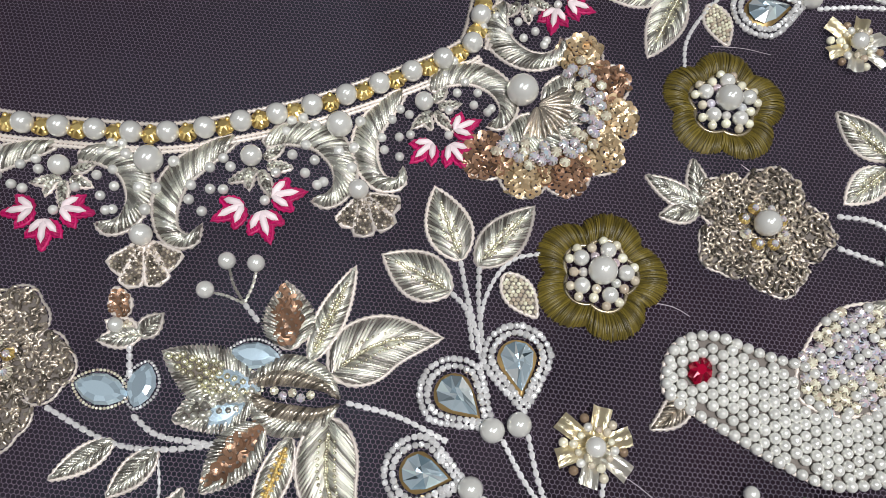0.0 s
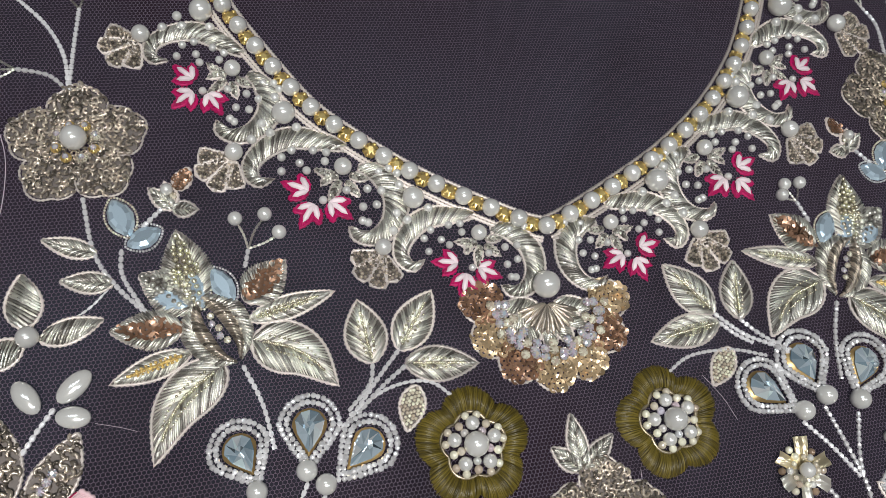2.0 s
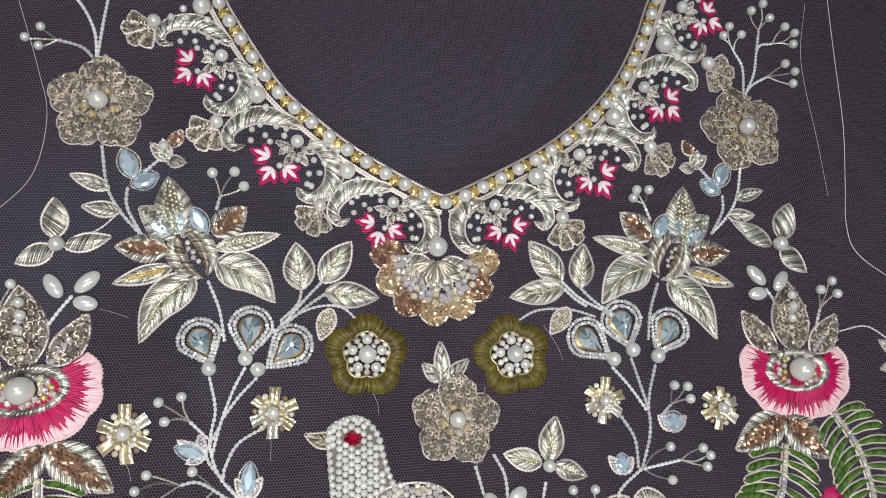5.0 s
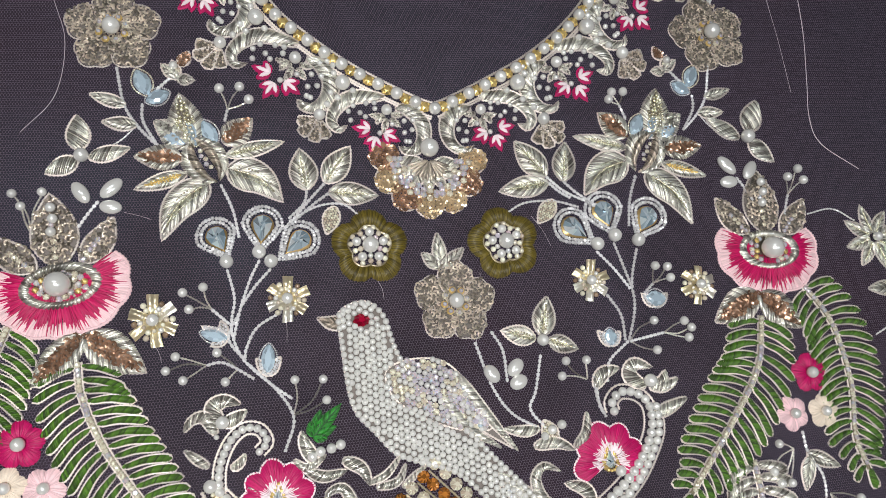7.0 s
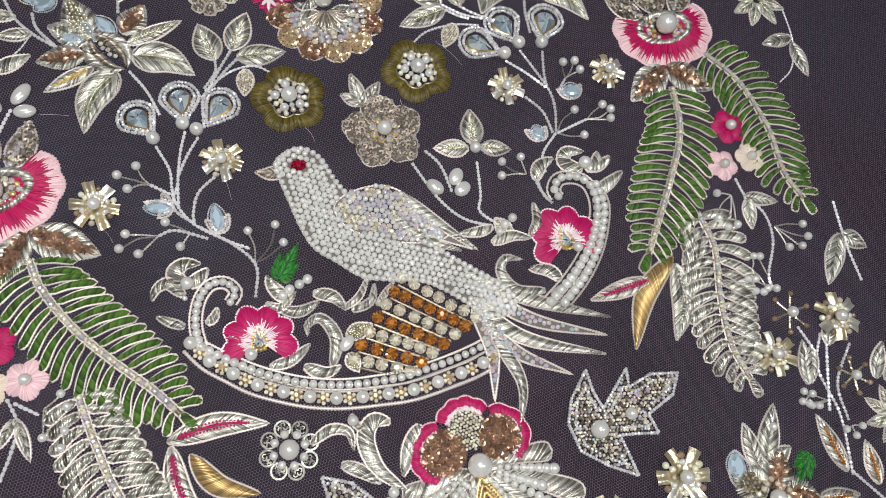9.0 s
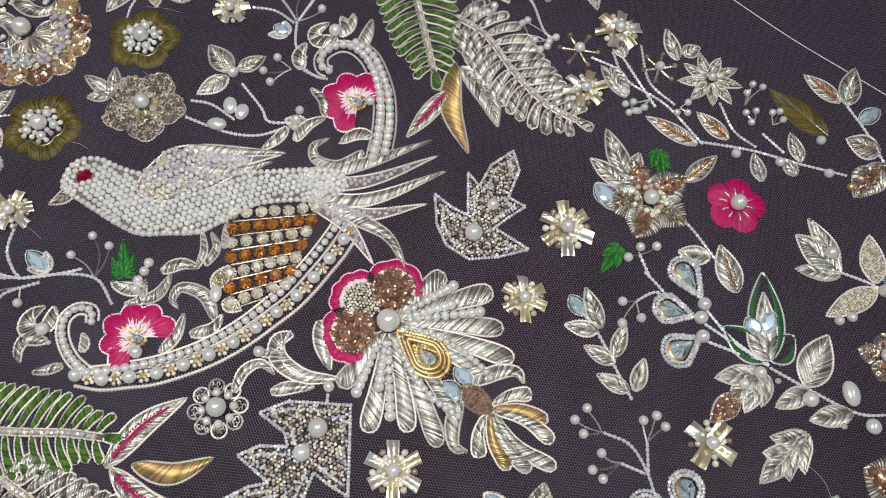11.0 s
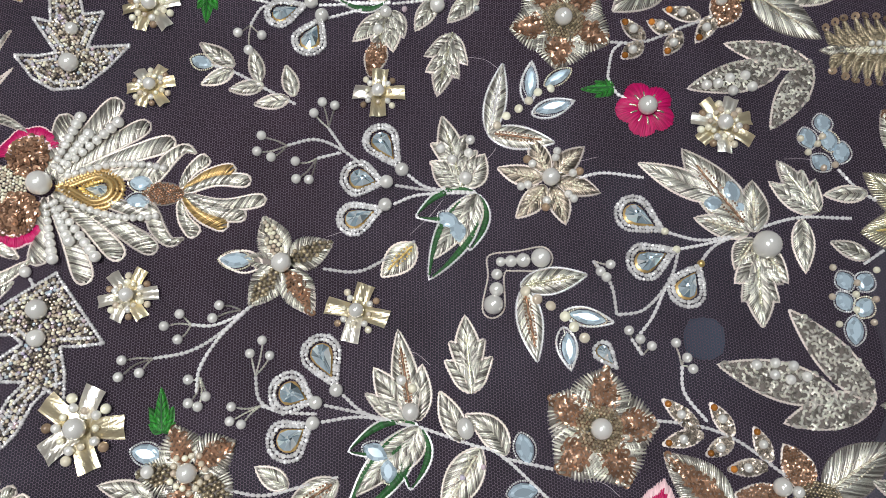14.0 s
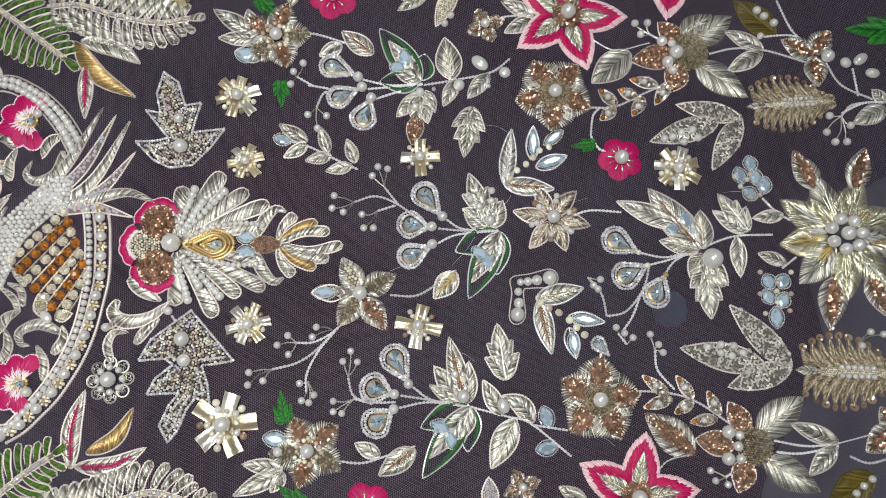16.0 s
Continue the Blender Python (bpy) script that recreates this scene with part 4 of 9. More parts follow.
def perch_stones(top, low):
    """Slanting rows of amber and champagne stones by turns."""
    (a, b), (c, d) = [np.array(x) for x in top], [np.array(x) for x in low]
    for row in range(7):
        s = row / 6
        p, q = a + (c - a) * s, b + (d - b) * s
        amber = row % 2
        o = thing("stone_row", tuple(p), ("amber" if amber else "champagne") + " round stones sewn in a slanting row", "stone row", "stone rows below the bird")
        n = int(np.linalg.norm(q - p) / 0.0049)
        for k in range(n + 1):
            x = p + (q - p) * k / n + rng.uniform(-1, 1, 2) * 0.0003
            gem(o, x, 0.0025, "amber" if amber else "champagne", 0.0004, name="stone", sides=9)
        off = (c - a) / 12
        rim(o, spline([p + off, q + off], 0.0009), 0.0004, "bronze", False, 0.0004, "bugle_line")


def pearl_row(o, pts, r, pitch):
    c = spline(pts, pitch)
    for k, q in enumerate(c):
        pearl(o, q, r * (1.08 - 0.16 * k / len(c)))
    fine = spline(pts, 0.0006)
    t = np.gradient(fine, axis=0)
    t /= np.linalg.norm(t, axis=1)[:, None]
    nor = np.stack([-t[:, 1], t[:, 0]], 1)
    for sg in (-1, 1):
        rim(o, fine + nor * sg * r * 1.45, 0.0004, "cord", False)


def crescent(outer, inner):
    o = thing("crescent_perch", tuple(outer[0]), "crescent perch edged with pearls and gilt flower stones", "crescent applique")
    c = spline(outer, 0.0048)
    for k, p in enumerate(c):
        if k % 2 == 0:
            pearl(o, p, 0.0025)
        else:
            gem(o, p, 0.0021, "gilt_sequin", 0.0006, name="gilt_stone", sides=6)
            for m in range(6):
                pearl(o, polar(p, 0.0019, m * 1.0472 + 0.3), 0.0008, "champagne", 0.0005, "claw")
    pearl_row(o, inner, 0.0016, 0.0033)
    fine = spline(outer, 0.0006)
    t = np.gradient(fine, axis=0)
    t /= np.linalg.norm(t, axis=1)[:, None]
    rim(o, fine + np.stack([-t[:, 1], t[:, 0]], 1) * -0.0036, 0.0006, "cord", False)
    rim(o, fine + np.stack([-t[:, 1], t[:, 0]], 1) * 0.0032, 0.0004, "cord", False)


def fan_satin(c, r, turn):
    """A satin fan, magenta at the scalloped edge and white towards the stone."""
    o = thing("satin_fan", c, "magenta and white satin-stitched fan flower with a blue teardrop", "flower applique", "satin fan flowers")
    n = 6
    for k in range(n):
        a = turn - 2.25 + 4.5 * (k + 0.5) / n + np.linspace(-0.38, 0.38, 22)
        kk = 0.82 + 0.20 * np.cos(np.linspace(-1.5, 1.5, 22)) + 0.03 * math.cos(k * 2.3)
        ray = np.c_[np.cos(a), np.sin(a)]
        mid, inn, out = np.array(c) + ray * (r * 0.26), np.array(c) + ray * (r * 0.16), np.array(c) + ray * (r * kk)[:, None]
        q = satin(o, mid, out, "magenta", 0.00026, 0.0009, 0.0004, 0.06, "petal", 1.05)
        satin(o, inn, mid * 0.55 + out * 0.45, "white_thread", 0.00022, 0.0009, 0.0007, 0.38, "petal", 3.2)
        rim(q, out, 0.00036, "white_thread", False)
    teardrop(o, polar(c, r * 0.05, turn + math.pi), polar(c, r * 0.48, turn + 0.1), r * 0.55, 1, ring="gold")
    return o


def maple_leaf(c, r, turn, mat, label):
    o = thing("green_leaf", c, label, "leaf applique")
    base = polar(c, r * 0.8, turn + math.pi)
    for b, k, w in ((-1.0, 0.62, 0.45), (-0.45, 1.05, 0.5), (0.0, 1.75, 0.55), (0.45, 1.15, 0.5), (0.95, 0.65, 0.45)):
        leaf(o, base, polar(base, r * k, turn + b), r * w, 0, "chevron", mat, "", "", "leaf", "lobe", 0.00026)
    S = Soup()
    tube(S, spline([base, polar(base, r * 1.5, turn)], 0.0006), 0.0003, 0.0011)
    part("vein", S, "deep_green", o)
    return o


def pink_star(c, r, turn, n=5):
    """A five-pointed satin star, pale at the rim and magenta within, with leaf hearts and a sequin eye."""
    o = thing("satin_star", c, "pink and magenta satin-stitched star flower with pearl centre", "flower applique", "satin star flowers")
    for k in range(n):
        a = turn + 2 * math.pi * k / n
        tip = np.array(polar(c, r, a))
        for sg in (-1, 1):
            v = np.array(polar(c, r * 0.50, a + sg * math.pi / n))
            s = np.linspace(0, 1, 24)[:, None]
            bow = np.array([-math.sin(a), math.cos(a)]) * sg * r * 0.07 * np.sin(np.pi * s)
            out = v + (tip - v) * s + bow
            ctr = np.array(c)
            mid = ctr + (out - ctr) * (0.80 + 0.03 * s)
            inn = ctr + (out - ctr) * (0.50 + 0.17 * s)
            satin(o, mid, out, "pale_pink", 0.00030, 0.0008, 0.0003, 0.10, "petal", 1.05)
            satin(o, inn, mid * 0.6 + out * 0.4, "hot_pink", 0.00026, 0.0008, 0.0006, 0.28, "petal", 1.3)
        leaf(o, polar(c, r * 0.14, a), polar(c, r * 0.72, a), r * 0.27, 0, "chevron", "silver", "cord", "pale_gold", "leaf", "heart_leaf")
    S = Soup()
    discs(S, lattice(lobes(c, r * 0.24, 5, turn, 0.1, 40), 0.0014, 0, 0.2), 0.0012, 0.0012, 0.6)
    part("sequin_eye", S, "copper", o)
    pearl(o, c, r * 0.125, z=0.002)
    return o


def jewel_leaf(outline, label, pearls, inner="antique"):
    """A cut-edged leaf: crystal beads inside a thick rim of silver cut beads."""
    poly = np.array(outline)
    poly = np.concatenate([np.linspace(a, b, 14, endpoint=False) for a, b in zip(poly, np.roll(poly, -1, 0))])
    c = poly.mean(0)
    o = thing("jewelled_leaf", tuple(c), label, "leaf applique", "jewelled leaves")
    B = Soup()
    edge = spline(poly, 0.0013, True)
    balls(B, edge, 0.00078 * rng.uniform(0.85, 1.1, len(edge)), 0.0008)
    part("rim", B, "bright", o, "", False)
    t = np.roll(poly, -1, 0) - np.roll(poly, 1, 0)
    nor = np.stack([-t[:, 1], t[:, 0]], 1) / (np.linalg.norm(t, axis=1)[:, None] + 1e-12)
    for side in (-1, 1):
        q = poly + nor * side * 0.0026
        q = q[inside(poly, q)]
        if len(q):
            q = q[edge_gap(poly, q) > 0.0022]
            B = Soup()
            balls(B, q[::2], 0.00066, 0.0010)
            if B.n:
                part("inner_rim", B, "bright", o, "", False)
    p = lattice(poly, 0.00145, rng.uniform(0, 3), 0.2, 0.0009)
    k = rng.choice(3, len(p), p=(0.30, 0.22, 0.48))
    for j, m in enumerate(("champagne", "crystal", inner)):
        S = Soup()
        balls(S, p[k == j], 0.00072, 0.0006)
        tagged(part("bead_fill", S, m, o, "", False), kind="stuff")
    for x, r in pearls:
        pearl(o, x, r, z=0.0008)
    return o


def pearl_button(c, r, turn=0.0):
    o = thing("pearl_rosette", c, "rosette of pearls ringed with looped silver wire", "flower applique")
    n = 8
    for k in range(n):
        a = turn + 2 * math.pi * k / n
        S = Soup()
        pc = polar(c, r * 0.78, a)
        tube(S, spline(lobes(pc, r * 0.27, 1, a, 0.0, 24), 0.0006, True), 0.0004, 0.0004, True, 0.2)
        curls(S, lattice(lobes(pc, r * 0.2, 1, a, 0, 20), 0.0012, 0, 0.2), 0.0006, 0.00024, 0.0004)
        part("petal", S, "silver", o)
        pearl(o, polar(c, r * 0.56, a), r * 0.155)
    pearl(o, c, r * 0.36, z=0.0008)
    return o


def fan_flower(c, s, turn):
    """Half flower of satin-edged lobes, half a burst of silver clubs and pearl rows, with a gilt drop between."""
    o = thing("burst_flower", c, "magenta-edged sequin flower bursting into silver plumes and pearls", "flower applique")
    at = lambda u, v: polar(polar(c, u * s, turn), v * s, turn + math.pi / 2)
    for b, mat in ((-0.98, "copper"), (0.0, "champagne"), (0.98, "copper")):
        a = turn + math.pi + b
        pc = polar(c, s * 0.50, a)
        ang = np.linspace(a - (1.75 if b < 0 else 1.05), a + (1.75 if b > 0 else 1.05), 60)
        sc = 1 + 0.07 * np.abs(np.sin(np.linspace(0, 4 * math.pi, 60)))
        out = np.array(pc) + np.c_[np.cos(ang), np.sin(ang)] * (s * 0.42 * sc)[:, None]
        inn = np.array(pc) + np.c_[np.cos(ang), np.sin(ang)] * (s * 0.27)
        q = satin(o, inn, out, "magenta", 0.00028, 0.0009, 0.0004, 0.05, "petal", 1.1)
        rim(q, out, 0.0004, "pale_pink", False)
        satin(o, np.array(pc) + (inn - pc) * 0.9, np.array(pc) + (inn - pc) * 1.18, "white_thread", 0.0002, 0.0006, 0.0009, 0.2, "inner_edge", 2.0)
        S = Soup()
        poly = lobes(pc, s * 0.29, 1, 0, 0.0, 40)
        if mat == "copper":
            discs(S, lattice(poly, 0.0015, 0, 0.2), 0.0013, 0.0016, 0.6)
        else:
            balls(S, lattice(poly, 0.0013, 0, 0.2), 0.00064, 0.0009)
        tagged(part("sequin_fill", S, mat, o), kind="stuff")
    for ang, ln, w in ((-1.48, 1.08, 0.30), (-1.02, 1.50, 0.30), (-0.66, 1.50, 0.28), (-0.46, 1.80, 0.28), (-0.22, 1.60, 0.22), (1.48, 1.08, 0.30), (1.04, 1.55, 0.34), (0.68, 1.60, 0.30), (0.44, 1.80, 0.30), (0.22, 1.60, 0.22)):
        leaf(o, polar(c, s * 0.14, turn + ang), polar(c, s * ln, turn + ang), s * w, 0.02, "slant", "silver", "cord", "", "club", "plume")
    for ang, r0, r1, n in ((-1.25, 0.3, 1.05, 6), (-0.82, 0.3, 1.28, 7), (1.25, 0.3, 1.05, 6), (0.84, 0.3, 1.28, 7), (-0.98, 0.3, 0.9, 5), (1.0, 0.3, 0.9, 5)):
        for k in range(n + 2):
            u = k / (n + 1)
            pearl(o, polar(c, s * (r0 + (r1 - r0) * u), turn + ang), s * (0.044 + 0.034 * u), z=0.0012)
    for sg in (-1, 1):
        for k in range(14):
            f = k / 13
            pearl(o, at(0.30 + 1.25 * f, sg * (0.16 + 0.22 * math.sin(f * 2.2))), s * 0.050, z=0.0008)
    cc = at(0.68, 0)
    for k, q in enumerate((1.0, 0.82, 0.64)):
        a = np.linspace(0, 2 * math.pi, 40, endpoint=False)
        ln = np.array([at(0.68 + (math.cos(x) * 0.36 if math.cos(x) > 0 else math.cos(x) * 0.52) * q, math.sin(x) * 0.27 * q * (1 if math.cos(x) > 0 else 1 - 0.7 * abs(math.cos(x)))) for x in a])
        S = Soup()
        tube(S, spline(ln, 0.0006, True), 0.0010, 0.0006 + 0.0004 * k, True, 0.42)
        part("gilt_coil", S, "dull_gold", o)
    teardrop(o, at(0.76, 0), at(0.42, 0), s * 0.34, 1, ring="gold")
    for v in (-0.13, 0.13):
        drop(o, at(1.12, v), at(1.40, v), s * 0.22)
    leaf(o, at(1.30, 0), at(1.95, 0), s * 0.34, 0, "bead", "copper", "", "", "leaf", "tail_leaf")
    for ang, ln, m in ((-1.0, 0.66, "silver"), (-0.5, 0.85, "dull_gold"), (0.0, 1.2, "silver"), (0.5, 0.85, "dull_gold"), (1.0, 0.66, "silver"), (-0.25, 1.0, "silver"), (0.25, 1.0, "silver")):
        b = at(1.75, 0)
        leaf(o, polar(b, s * 0.1, turn + ang), polar(b, s * ln, turn + ang), s * 0.22, 0.10 * (1 if ang > 0 else -1), "slant", m, "cord", "", "club", "tail_leaf")
    for sg in (-1, 1):
        frond(o, [at(1.42, sg * 0.14), at(1.56, sg * 0.46), at(1.76, sg * 0.66), at(1.94, sg * 0.60)], s * 0.20, "horn", "slant", "silver", "cord", name="tail_scroll")
    pearl(o, c, s * 0.165, z=0.0014)
    return o


def big_bloom(c, r, turn):
    """A wide bloom of notched metallic petals round a knot of pearls."""
    o = thing("gilt_bloom", c, "large pale gold layered bloom with seven pearls in the centre", "flower applique")
    for layer, (rr, n) in enumerate(((1.0, 9), (0.72, 8))):
        for k in range(n):
            a = turn + 2 * math.pi * (k + 0.5 * layer) / n + rng.uniform(-0.06, 0.06)
            petal = frond(o, [polar(c, r * 0.20, a), polar(c, r * rr * 0.6, a + 0.03), polar(c, r * rr * rng.uniform(0.9, 1.0), a)], r * (0.46 if layer == 0 else 0.36), "leaf", "chevron", "pale_gold" if (k + layer) % 3 else "silver", "", "", "petal", 0.00040, 0.0012 + 0.0008 * layer)
            B = Soup()
            for d in (-0.10, 0.0, 0.10):
                strands(B, [polar(c, r * 0.24, a + d * 0.5)], [polar(c, r * rr * (0.80 - abs(d)), a + d)], 0.00045, 0.0008, 0.0012 + 0.0008 * layer, 7, 0.2)
            part("vein", B, ("pale_gold", "bright", "gold", "pale_gold")[k % 4], petal)
    for k in range(7):
        pearl(o, polar(c, r * 0.225, turn + k * 0.8976), r * 0.092, z=0.003)
    pearl(o, c, r * 0.105, z=0.0042)
    return o


def cone_flower(a, b, w):
    """A cone of bronze wire and sequin tips round rows of small pearls."""
    a, b = np.array(a), np.array(b)
    d = (b - a) / np.linalg.norm(b - a)
    f = np.array([-d[1], d[0]])
    ln = np.linalg.norm(b - a)
    o = thing("cone_flower", tuple((a + b) / 2), "bronze wire cone with sequin tips and pearl rows", "flower applique", "bronze cones")
    for sg in (-1, 1):
        for row, (reach, count) in enumerate(((0.5, 10), (0.33, 9))):
            for k in range(count):
                s = 0.10 + 0.80 * k / (count - 1)
                base = a + d * ln * (s + 0.08) + f * sg * w * 0.06
                tip = a + d * ln * (s - 0.05 + rng.uniform(-0.01, 0.01)) + f * sg * w * reach * math.sin(math.pi * min(1, s + 0.06)) ** 0.6
                leaf(o, tuple(base), tuple(tip), w * 0.15, 0.08 * sg, "chevron", "bronze", "", "", "leaf", "scale", 0.00032)
                if not row:
                    S = Soup()
                    discs(S, [tuple(tip)], w * 0.055, 0.0012, 0.4)
                    part("sequin", S, "smoke_bead", o)
    leaf(o, tuple(b - d * ln * 0.05), tuple(a + d * ln * 0.15), w * 0.40, 0, "bead", "champagne", "", "", "leaf", "heart")
    for r in (-1, 1):
        for k in range(6):
            pearl(o, tuple(a + d * ln * (0.40 + 0.06 * k) + f * r * w * 0.06), w * 0.040, z=0.0014)
    leaf(o, tuple(a + d * ln * 0.2), tuple(a - d * ln * 0.02), w * 0.16, 0, "chevron", "silver", "", "", "leaf", "scale")
    return o


def bead_mound(o, c, r):
    S = Soup()
    p = lattice(lobes(c, r, 1, 0, 0, 40), 0.0012, 0.3, 0.1)
    d = np.linalg.norm(p - np.array(c), axis=1) / r
    balls(S, p, 0.0006, 0.0008 + 0.0022 * np.sqrt(np.clip(1 - d * d, 0, 1)))
    part("bead_mound", S, "bronze", o)


def cord_line(o, pts):
    rim(o, spline(pts, 0.0006, True), 0.0003, "cord", True)


def loose_thread(pts, r):
    o = thing("loose_thread", tuple(pts[0]), "loose pale thread lying on the net", "thread", "loose threads")
    wire(o, pts, r * 0.6)

# neckline border, from the far shoulder to the point and up again
neck_border([(0.0038, 0.0174), (-0.0036, 0.0202), (-0.0192, 0.0288), (-0.0345, 0.0387), (-0.0487, 0.0503), (-0.0606, 0.0619), (-0.0714, 0.0785), (-0.0817, 0.0965), (-0.0875, 0.1113), (-0.0912, 0.1217)], 1)
neck_border([(0.0038, 0.0174), (0.0115, 0.0203), (0.0292, 0.0290), (0.0486, 0.0398), (0.0672, 0.0539), (0.0836, 0.0717), (0.0961, 0.0928), (0.1031, 0.1088), (0.1161, 0.1361)], -1)
o = thing("silver_scroll", (-0.0650, 0.0486), "silver coiled-wire acanthus scroll pair edged with cord", "scroll applique", "scroll scallops under the neckline")
frond(o, [(-0.0509, 0.0478), (-0.0585, 0.0507), (-0.0671, 0.0521), (-0.0746, 0.0487), (-0.0784, 0.0435), (-0.0767, 0.0387), (-0.0723, 0.0395)], 0.00693, "horn", "slant", "silver", "cord", name="scroll", thick=0.00038, lift=0.0009)
frond(o, [(-0.0482, 0.0415), (-0.0425, 0.0385), (-0.0387, 0.0315), (-0.0404, 0.0238), (-0.0455, 0.0194), (-0.0511, 0.0198), (-0.0530, 0.0230)], 0.00721, "horn", "slant", "silver", "cord", name="scroll", thick=0.00038, lift=0.0009)
leaf(o, (-0.0543, 0.0382), (-0.0607, 0.0416), 0.00270, name="leaflet")
leaf(o, (-0.0539, 0.0376), (-0.0576, 0.0312), 0.00269, name="leaflet")
leaf(o, (-0.0521, 0.0371), (-0.0490, 0.0320), 0.00271, name="leaflet")
leaf(o, (-0.0510, 0.0388), (-0.0456, 0.0373), 0.00272, name="leaflet")
leaf(o, (-0.0554, 0.0403), (-0.0593, 0.0365), 0.00270, name="leaflet")
pearl(o, (-0.0665, 0.0478), 0.00126)
pearl(o, (-0.0695, 0.0458), 0.00125)
pearl(o, (-0.0699, 0.0414), 0.00125)
pearl(o, (-0.0646, 0.0436), 0.00126)
pearl(o, (-0.0605, 0.0473), 0.00127)
pearl(o, (-0.0568, 0.0464), 0.00127)
pearl(o, (-0.0629, 0.0411), 0.00126)
pearl(o, (-0.0593, 0.0316), 0.00125)
pearl(o, (-0.0524, 0.0341), 0.00126)
pearl(o, (-0.0484, 0.0286), 0.00126)
pearl(o, (-0.0445, 0.0289), 0.00126)
pearl(o, (-0.0491, 0.0244), 0.00125)
pearl(o, (-0.0476, 0.0237), 0.00125)
pearl(o, (-0.0465, 0.0340), 0.00127)
pearl(o, (-0.0426, 0.0331), 0.00127)
pearl(o, (-0.0575, 0.0436), 0.00127)
pearl(o, (-0.0427, 0.0390), 0.00128)
pearl(o, (-0.0374, 0.0382), 0.00129)
pearl(o, (-0.0396, 0.0398), 0.00129)
pearl(o, (-0.0527, 0.0411), 0.00261)
trefoil((-0.0600, 0.0333), 0.01028, -2.18)
o = thing("silver_scroll", (-0.0292, 0.0209), "silver coiled-wire acanthus scroll pair edged with cord", "scroll applique", "scroll scallops under the neckline")
frond(o, [(-0.0167, 0.0235), (-0.0240, 0.0242), (-0.0319, 0.0234), (-0.0376, 0.0187), (-0.0397, 0.0132), (-0.0370, 0.0094), (-0.0334, 0.0112)], 0.00628, "horn", "slant", "silver", "cord", name="scroll", thick=0.00038, lift=0.0009)
frond(o, [(-0.0128, 0.0186), (-0.0071, 0.0174), (-0.0022, 0.0122), (-0.0018, 0.0051), (-0.0052, -0.0000), (-0.0102, -0.0010), (-0.0126, 0.0013)], 0.00653, "horn", "slant", "silver", "cord", name="scroll", thick=0.00038, lift=0.0009)
leaf(o, (-0.0174, 0.0144), (-0.0238, 0.0158), 0.00245, name="leaflet")
leaf(o, (-0.0169, 0.0139), (-0.0186, 0.0074), 0.00244, name="leaflet")
leaf(o, (-0.0152, 0.0139), (-0.0113, 0.0102), 0.00245, name="leaflet")
leaf(o, (-0.0147, 0.0156), (-0.0096, 0.0156), 0.00247, name="leaflet")
leaf(o, (-0.0188, 0.0160), (-0.0213, 0.0117), 0.00245, name="leaflet")
pearl(o, (-0.0303, 0.0198), 0.00114)
pearl(o, (-0.0325, 0.0174), 0.00114)
pearl(o, (-0.0318, 0.0134), 0.00113)
pearl(o, (-0.0277, 0.0166), 0.00114)
pearl(o, (-0.0249, 0.0208), 0.00115)
pearl(o, (-0.0215, 0.0209), 0.00115)
pearl(o, (-0.0256, 0.0148), 0.00114)
pearl(o, (-0.0202, 0.0074), 0.00113)
pearl(o, (-0.0147, 0.0112), 0.00114)
pearl(o, (-0.0099, 0.0073), 0.00114)
pearl(o, (-0.0066, 0.0085), 0.00114)
pearl(o, (-0.0095, 0.0035), 0.00113)
pearl(o, (-0.0081, 0.0033), 0.00113)
pearl(o, (-0.0096, 0.0125), 0.00115)
pearl(o, (-0.0060, 0.0127), 0.00115)
pearl(o, (-0.0214, 0.0183), 0.00115)
pearl(o, (-0.0074, 0.0178), 0.00116)
pearl(o, (-0.0026, 0.0183), 0.00117)
pearl(o, (-0.0049, 0.0192), 0.00116)
pearl(o, (-0.0167, 0.0173), 0.00236)
trefoil((-0.0212, 0.0086), 0.00931, -1.91)
o = thing("silver_scroll", (-0.0896, 0.0856), "silver coiled-wire acanthus scroll pair edged with cord", "scroll applique", "scroll scallops under the neckline")
frond(o, [(-0.0772, 0.0807), (-0.0832, 0.0855), (-0.0905, 0.0894), (-0.0982, 0.0887), (-0.1032, 0.0851), (-0.1031, 0.0803), (-0.0989, 0.0797)], 0.00655, "horn", "slant", "silver", "cord", name="scroll", thick=0.00038, lift=0.0009)
frond(o, [(-0.0767, 0.0742), (-0.0725, 0.0698), (-0.0712, 0.0624), (-0.0751, 0.0560), (-0.0810, 0.0536), (-0.0859, 0.0556), (-0.0866, 0.0590)], 0.00681, "horn", "slant", "silver", "cord", name="scroll", thick=0.00038, lift=0.0009)
leaf(o, (-0.0832, 0.0731), (-0.0879, 0.0781), 0.00256, name="leaflet")
leaf(o, (-0.0830, 0.0724), (-0.0883, 0.0678), 0.00254, name="leaflet")
leaf(o, (-0.0816, 0.0715), (-0.0803, 0.0660), 0.00256, name="leaflet")
leaf(o, (-0.0801, 0.0726), (-0.0757, 0.0696), 0.00258, name="leaflet")
leaf(o, (-0.0835, 0.0753), (-0.0882, 0.0731), 0.00255, name="leaflet")
pearl(o, (-0.0912, 0.0854), 0.00119)
pearl(o, (-0.0945, 0.0845), 0.00119)
pearl(o, (-0.0962, 0.0807), 0.00118)
pearl(o, (-0.0908, 0.0811), 0.00119)
pearl(o, (-0.0860, 0.0831), 0.00120)
pearl(o, (-0.0829, 0.0812), 0.00120)
pearl(o, (-0.0900, 0.0783), 0.00119)
